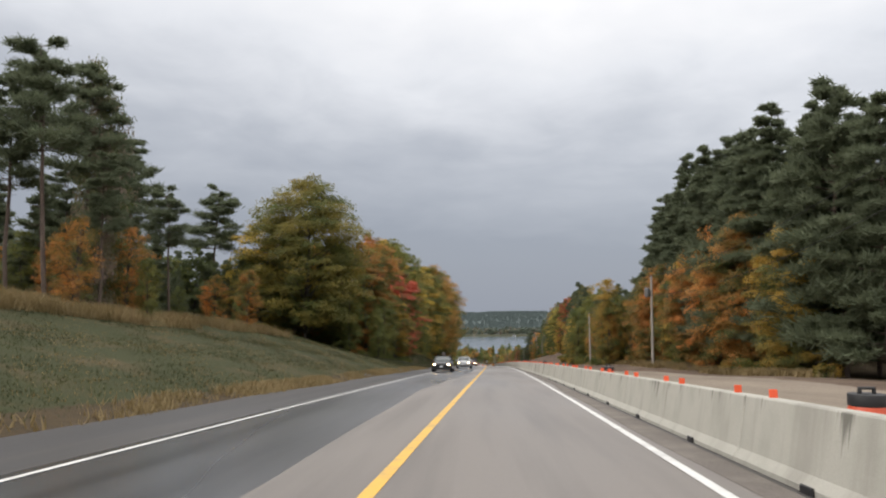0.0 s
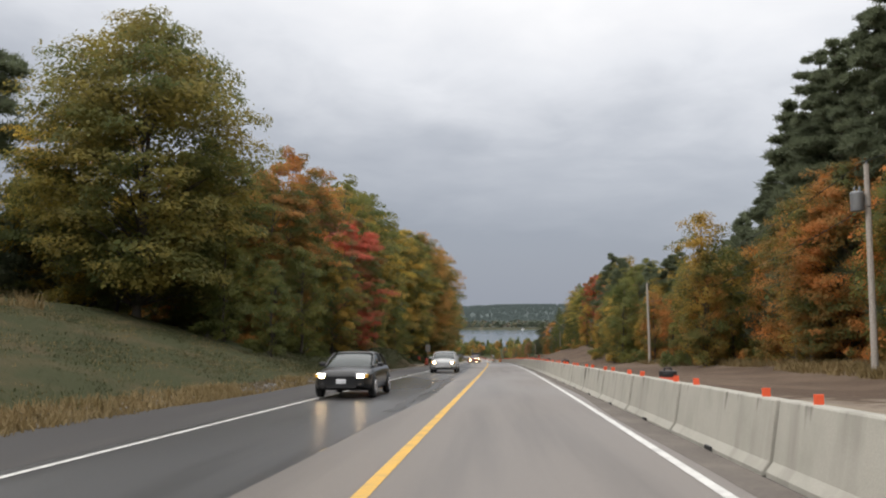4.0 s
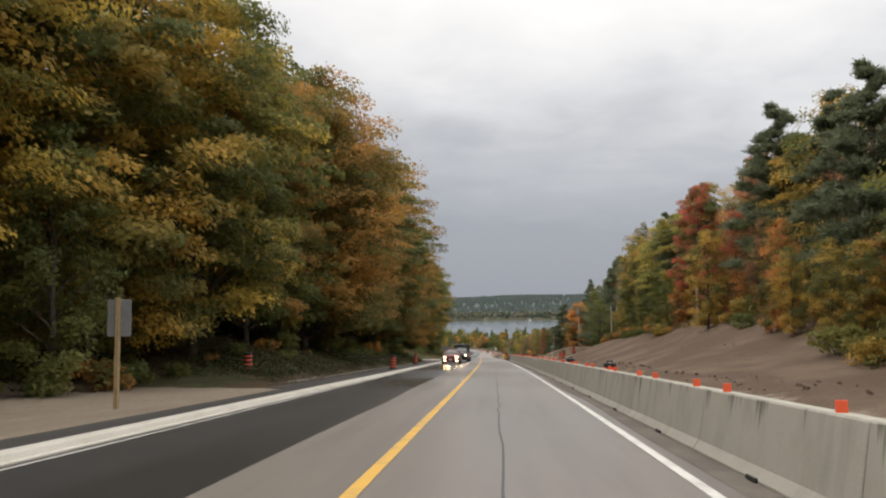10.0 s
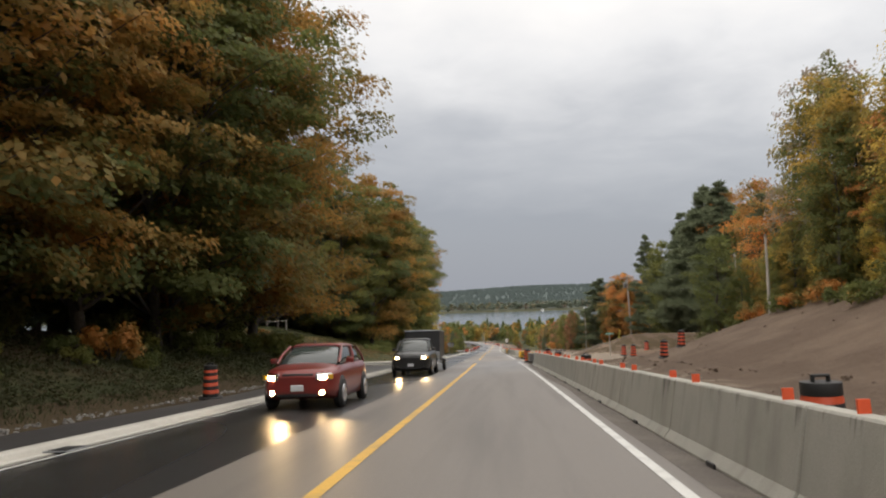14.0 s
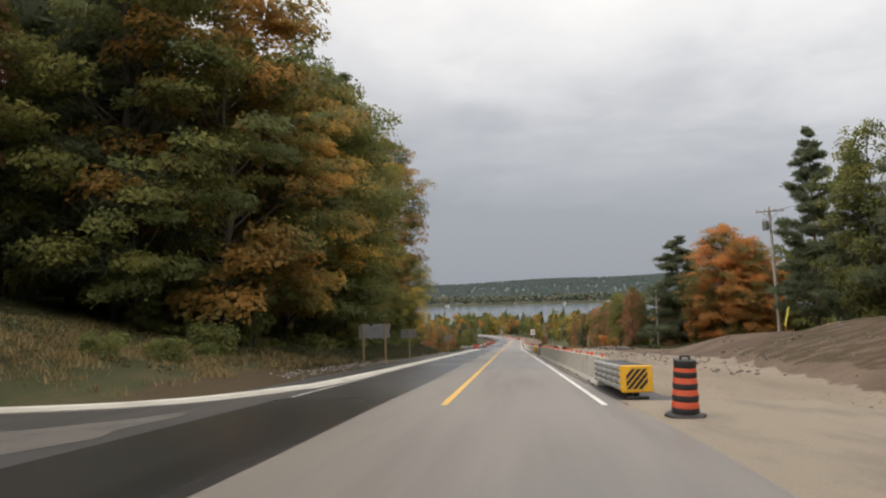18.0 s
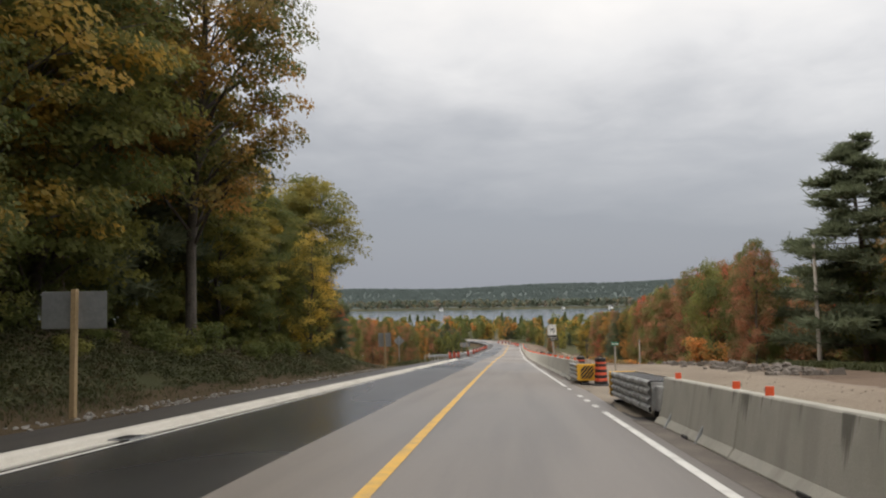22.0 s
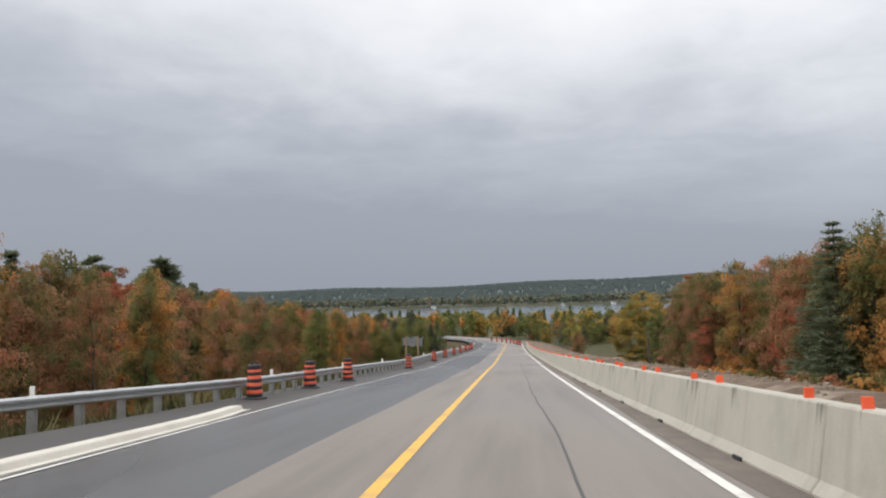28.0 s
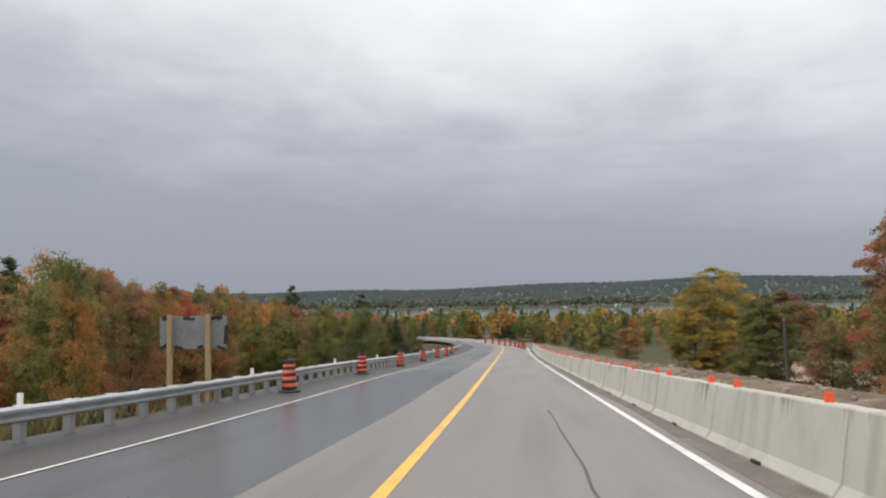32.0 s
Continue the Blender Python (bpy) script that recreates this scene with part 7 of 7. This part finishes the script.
# dark seams and tyre marks on the pavement
def seam(pts, w, name, label, mat):
    L = curve_points(pts, 1.2)
    rr = np.random.default_rng(len(L))
    V, Fc = [], []
    for i, (s, u) in enumerate(L):
        j = (0.012 + 0.25 * w) * rr.normal()
        V += [at(s, u - w / 2 + j, 0.003), at(s, u + w / 2 + j, 0.003)]
        if i:
            Fc.append((2 * i - 2, 2 * i - 1, 2 * i + 1, 2 * i))
    tagged(new(name, mesh_of(name, V, Fc, mat)), label, "road marking", "", "structure")


M_TAR = surface("tar_seal", (0.05, 0.048, 0.047), (0.036, 0.035, 0.035), None, 0.5, 0, 30.0, 1.0, 0.1, 0.002)
seam([(100, 1.5), (125, 1.52), (150, 1.48), (180, 1.55)], 0.03, "road_crack", "dark sealed crack along the lane", M_TAR)
seam([(362, 2.2), (366, 2.1), (372, 2.16), (380, 2.05), (395, 2.1), (420, 2.0)], 0.035, "road_crack", "dark sealed crack along the lane", M_TAR)
seam([(58, -1.25), (80, -1.4), (100, -1.7), (113.5, -1.62)], 0.28, "road_seam", "ragged dark damp band beside the old lane", M_TAR)
seam([(150, 3.0), (156, 2.96), (163, 3.03)], 0.03, "road_crack", "dark sealed crack along the lane", M_TAR)


# ---- oncoming cars in the far lane ----
M_GLASS, _n, _l, _p = material("dark_car_glass", 0.05, 0.0, 0.8)
_p.inputs["Base Color"].default_value = (0.045, 0.055, 0.055, 1)
M_LAMP = glowing("lit_headlamp", (1.0, 0.70, 0.36), 24.0)
M_CHROME, _n, _l, _p = material("chrome", 0.15, 1.0)
_p.inputs["Base Color"].default_value = (0.6, 0.6, 0.62, 1)
M_TYRE = plain("tyre_rubber", (0.02, 0.02, 0.02), 0.85)
M_PLATE = plain("number_plate", (0.7, 0.7, 0.72), 0.5)


def paint(name, c):
    m, n, l, p = material(name, 0.3, 0.15)
    p.inputs["Base Color"].default_value = (*c, 1)
    p.inputs["Coat Weight"].default_value, p.inputs["Coat Roughness"].default_value = 0.35, 0.12
    l.new(mixed(n, l, grain(n, l, 3.0, 4, 0.6, 0.45, 0.8), c, tuple(v * 0.75 + 0.02 for v in c)), p.inputs["Base Color"])
    return m


def shell(rows):
    """A closed smooth shell through rings of points."""
    bm = bmesh.new()
    rings = [[bm.verts.new(p) for p in row] for row in rows]
    k = len(rings[0])
    for a, b in zip(rings, rings[1:]):
        for j in range(k):
            bm.faces.new((a[j], a[(j + 1) % k], b[(j + 1) % k], b[j]))
    bm.faces.new(rings[0][::-1]); bm.faces.new(rings[-1])
    bmesh.ops.remove_doubles(bm, verts=bm.verts[:], dist=1e-4)
    bmesh.ops.recalc_face_normals(bm, faces=bm.faces[:])
    for f in bm.faces:
        f.smooth = len(f.verts) <= 4
    return bm


def ring(y, w, z0, z1, side):
    """One cross-section of a car: side gives how wide it is, from the sill (0) to the top (1)."""
    half = [(w * a, z0 + (z1 - z0) * b) for a, b in side]
    return [(x, y, z) for x, z in half] + [(-x, y, z) for x, z in half[::-1]]


BODY_SIDE = ((0.0, 0.0), (0.86, 0.0), (0.96, 0.07), (1.0, 0.30), (0.995, 0.55), (0.965, 0.78), (0.90, 0.92), (0.74, 0.985), (0.40, 1.02), (0.0, 1.03))
CAB_SIDE = ((0.0, 0.0), (1.0, 0.0), (0.955, 0.35), (0.885, 0.72), (0.80, 0.92), (0.66, 0.99), (0.35, 1.015), (0.0, 1.02))


def wheel(root, x, y, r, m_rim):
    s = 1 if x > 0 else -1
    prof = [(r * 0.62, -0.10), (r * 0.92, -0.10), (r, -0.06), (r, 0.06), (r * 0.92, 0.10), (r * 0.62, 0.10)]
    bm = lathe(prof, 24)
    w = part("wheel", bm, M_TYRE, root, "", pose(x, y, r, 0, 90, 0))
    part("rim", lathe([(r * 0.60, 0.07), (r * 0.66, 0.102), (r * 0.60, 0.114), (r * 0.52, 0.104), (r * 0.14, 0.106), (r * 0.05, 0.118)], 20), m_rim, w, "", pose(0, 0, 0, 0 if s > 0 else 180, 0, 0))


def car(s, u, name, label, color, tall=1.46, length=4.5, cowl=0.98, width=0.89, nose=1.0, tail=0.55, fogs=False, wheel_r=0.32, grille_h=0.13):
    """A car facing back along the road: rounded body, glasshouse with thin pillars, lit headlights. nose: length of the bonnet; tail: of the boot."""
    root = thing(name, label, "car", "oncoming cars", m=stand(s, u, 0.0, level=False))
    body_m = paint(name + "_paint", color)
    L, W = length / 2, width
    rows = []
    for k in range(25):
        f = k / 24
        y = -L + length * (0.5 - 0.5 * math.cos(math.pi * f))
        end = max(0.0, (abs(y) - (L - 0.75)) / 0.75)
        w = W * (1 - (0.20 if y < 0 else 0.18) * end ** 3)
        front, back = max(0.0, (-L + nose - y) / nose), max(0.0, (y - (L - tail)) / tail)
        z1 = cowl * (1.0 - 0.16 * front ** 1.3 - 0.14 * max(0, (front - 0.85) / 0.15) ** 2) + 0.05 * float(smooth(-L + nose, 0.5, y)) - 0.16 * back ** 3
        z0 = 0.21 + 0.16 * end ** 2
        rows.append(ring(y, w, z0, z1, BODY_SIDE))
    body = part("body", shell(rows), body_m, root)
    zb, zr = cowl - 0.03, tall
    y0, y1 = -L + nose - 0.08, -L + nose + 0.72
    y2, y3 = L - tail - 0.62, L - tail + 0.18
    cab = part("cabin", shell([ring(y, W * w, zb, z, CAB_SIDE) for y, w, z in ((y0, 0.86, zb + 0.02), ((y0 + y1) / 2, 0.87, zb * 0.46 + zr * 0.54), (y1, 0.87, zr * 0.965), (y1 + 0.3, 0.875, zr * 0.99), ((y1 + y2) / 2, 0.875, zr), (y2 - 0.15, 0.87, zr * 0.985), (y2, 0.865, zr * 0.965), ((y2 + y3) / 2, 0.85, zb * 0.5 + zr * 0.47), (y3, 0.82, zb + 0.04))]), M_GLASS, root, "dark reflecting glass")
    part("roof", shell([ring(y, W * w, zr * 0.945, z, CAB_SIDE[:2] + ((0.98, 0.4),) + CAB_SIDE[4:]) for y, w, z in ((y1 - 0.02, 0.72, zr * 0.975), (y1 + 0.12, 0.735, zr * 0.995), (y1 + 0.4, 0.745, zr * 1.008), ((y1 + y2) / 2, 0.75, zr * 1.014), (y2 - 0.15, 0.74, zr * 1.0), (y2 + 0.04, 0.725, zr * 0.975))]), body_m, root)
    for sg in (-1, 1):
        for (ya, za, wa), (yb_, zb_, wb) in (((y0 + 0.03, zb + 0.03, 0.86), (y1, zr * 0.955, 0.745)), (((y0 + y3) / 2, zb, 0.885), ((y1 + y2) / 2 + 0.1, zr * 0.955, 0.765)), ((y3 - 0.05, zb + 0.03, 0.83), (y2, zr * 0.945, 0.75))):
            v_, f_ = tube([np.array([sg * W * wa, ya, za]), np.array([sg * W * ((wa + wb) / 2 + 0.025), (ya + yb_) / 2, (za + zb_) / 2 + 0.02]), np.array([sg * W * wb, yb_, zb_])], [0.038, 0.034, 0.036], 6)
            part("pillar", mesh_of("pillar", v_, f_, body_m, True), None, cab)
        zl = cowl * 0.70
        hl = part("headlight", box(0.40, 0.16, 0.17, pose(sg * W * 0.69, -L + 0.075, zl - 0.06, 0, 0, sg * 22), 0.05, 2), M_CHROME, body, "lit headlight")
        part("bulb", box(0.2, 0.05, 0.11, pose(sg * W * 0.68, -L - 0.012, zl - 0.042, 0, 0, sg * 22), 0.024, 2), M_LAMP, hl)
        part("turn_lamp", box(0.10, 0.06, 0.11, pose(sg * W * 0.88, -L + 0.075, zl - 0.03, 0, 0, sg * 34), 0.02, 2), M_YELLOW, hl, "amber turn lamp")
        part("fog_light", lathe([(0.02, 0), (0.055, 0.0), (0.06, 0.03), (0.03, 0.05)], 12), M_LAMP if fogs else M_BLACK, body, "", pose(sg * W * 0.66, -L + 0.03, 0.40, 90, 0, 0))
        part("tail_light", box(0.24, 0.10, 0.15, pose(sg * W * 0.70, L - 0.10, cowl * 0.78, 0, 0, -sg * 20), 0.03, 2), M_DRUMRED, body)
        part("mirror", box(0.19, 0.11, 0.13, Matrix.Translation((sg * (W + 0.07), y0 + 0.42, zb + 0.03)), 0.045, 2), body_m, cab)
        for y in (-L + 0.83, L - 0.86):
            part("wheel_arch", lathe([(0.02, -0.005), (wheel_r + 0.055, -0.005), (wheel_r + 0.055, 0.012), (0.02, 0.012)], 24), M_BLACK, body, "", pose(sg * (W - 0.012), y, wheel_r + 0.02, 0, 90, 0))
            wheel(root, sg * (W - 0.055), y, wheel_r, M_CHROME)
    part("grille", box(W * 0.84, 0.07, grille_h, Matrix.Translation((0, -L + 0.055, cowl * 0.70 - grille_h / 2)), 0.03, 2), M_BLACK, body, "black grille")
    part("grille_bar", box(W * 0.84, 0.03, 0.022, Matrix.Translation((0, -L + 0.018, cowl * 0.70 - 0.01)), 0.008), M_CHROME if name == "sedan" else body_m, body)
    part("intake", box(W * 1.05, 0.06, 0.12, Matrix.Translation((0, -L + 0.03, 0.30)), 0.025, 2), M_BLACK, body, "black lower intake")
    part("number_plate", box(0.30, 0.02, 0.14, Matrix.Translation((0, -L - 0.005, 0.43)), 0.01), M_PLATE, body)
    return root


car(93.6, -2.6, "sedan", "white sedan with lit headlights in the oncoming lane", (0.55, 0.55, 0.55))
car(194.8, -2.8, "hatchback", "dark red hatchback with lit headlights in the oncoming lane", (0.20, 0.022, 0.018), 1.52, 4.4, 1.04, 0.88, 1.0, 0.28, True, 0.34, 0.2)
car(64.9, -3.4, "coupe", "black coupe with lit headlights in the oncoming lane", (0.012, 0.012, 0.013), 1.38, 4.4, 0.92, 0.86, 1.15, 0.6)
car(214.2, -2.5, "pickup", "dark pickup with lit headlights towing a trailer", (0.014, 0.013, 0.013), 1.82, 4.9, 1.2, 0.96, 1.15, 0.3, False, 0.38, 0.22)

for s_, power in ((211.5, 100.0), (192.3, 80.0)):
    for side in (-0.65, 0.65):
        beam = bpy.data.lights.new("headlight_beam", "SPOT")
        beam.energy, beam.color, beam.spot_size, beam.spot_blend, beam.shadow_soft_size = power, (1.0, 0.68, 0.34), radians(50), 0.8, 0.08
        bo = new("headlight_beam", beam)
        bo.matrix_world = look(tuple(float(v) for v in at(s_, -2.4 + side, 0.72)), tuple(float(v) for v in at(s_ - 26, 1.0 + side, 0.35)))

tr = thing("trailer", "black enclosed box trailer behind the pickup", "trailer", m=stand(219.2, -2.5, 0.0, level=False))
part("box", box(2.0, 3.6, 1.75, Matrix.Translation((0, 0.2, 0.55)), 0.05, 2), plain("black_trailer_paint", (0.03, 0.03, 0.032), 0.4), tr)
part("roof_edge", box(2.06, 3.66, 0.06, Matrix.Translation((0, 0.2, 2.27)), 0.015), M_GALV, tr)
part("nose_panel", box(1.96, 0.03, 0.5, Matrix.Translation((0, -1.63, 0.6)), 0.01), M_GALV, tr, "bright stone guard panel")
part("tongue", box(0.12, 1.1, 0.1, Matrix.Translation((0, -2.1, 0.45)), 0.01), M_BLACK, tr)
for sg in (-1, 1):
    part("fender", box(0.26, 0.95, 0.12, Matrix.Translation((sg * 1.1, 0.5, 0.68)), 0.04, 2), M_WHITE, tr, "white wheel fender")
    wheel(tr, sg * 1.08, 0.5, 0.32, M_GALV)
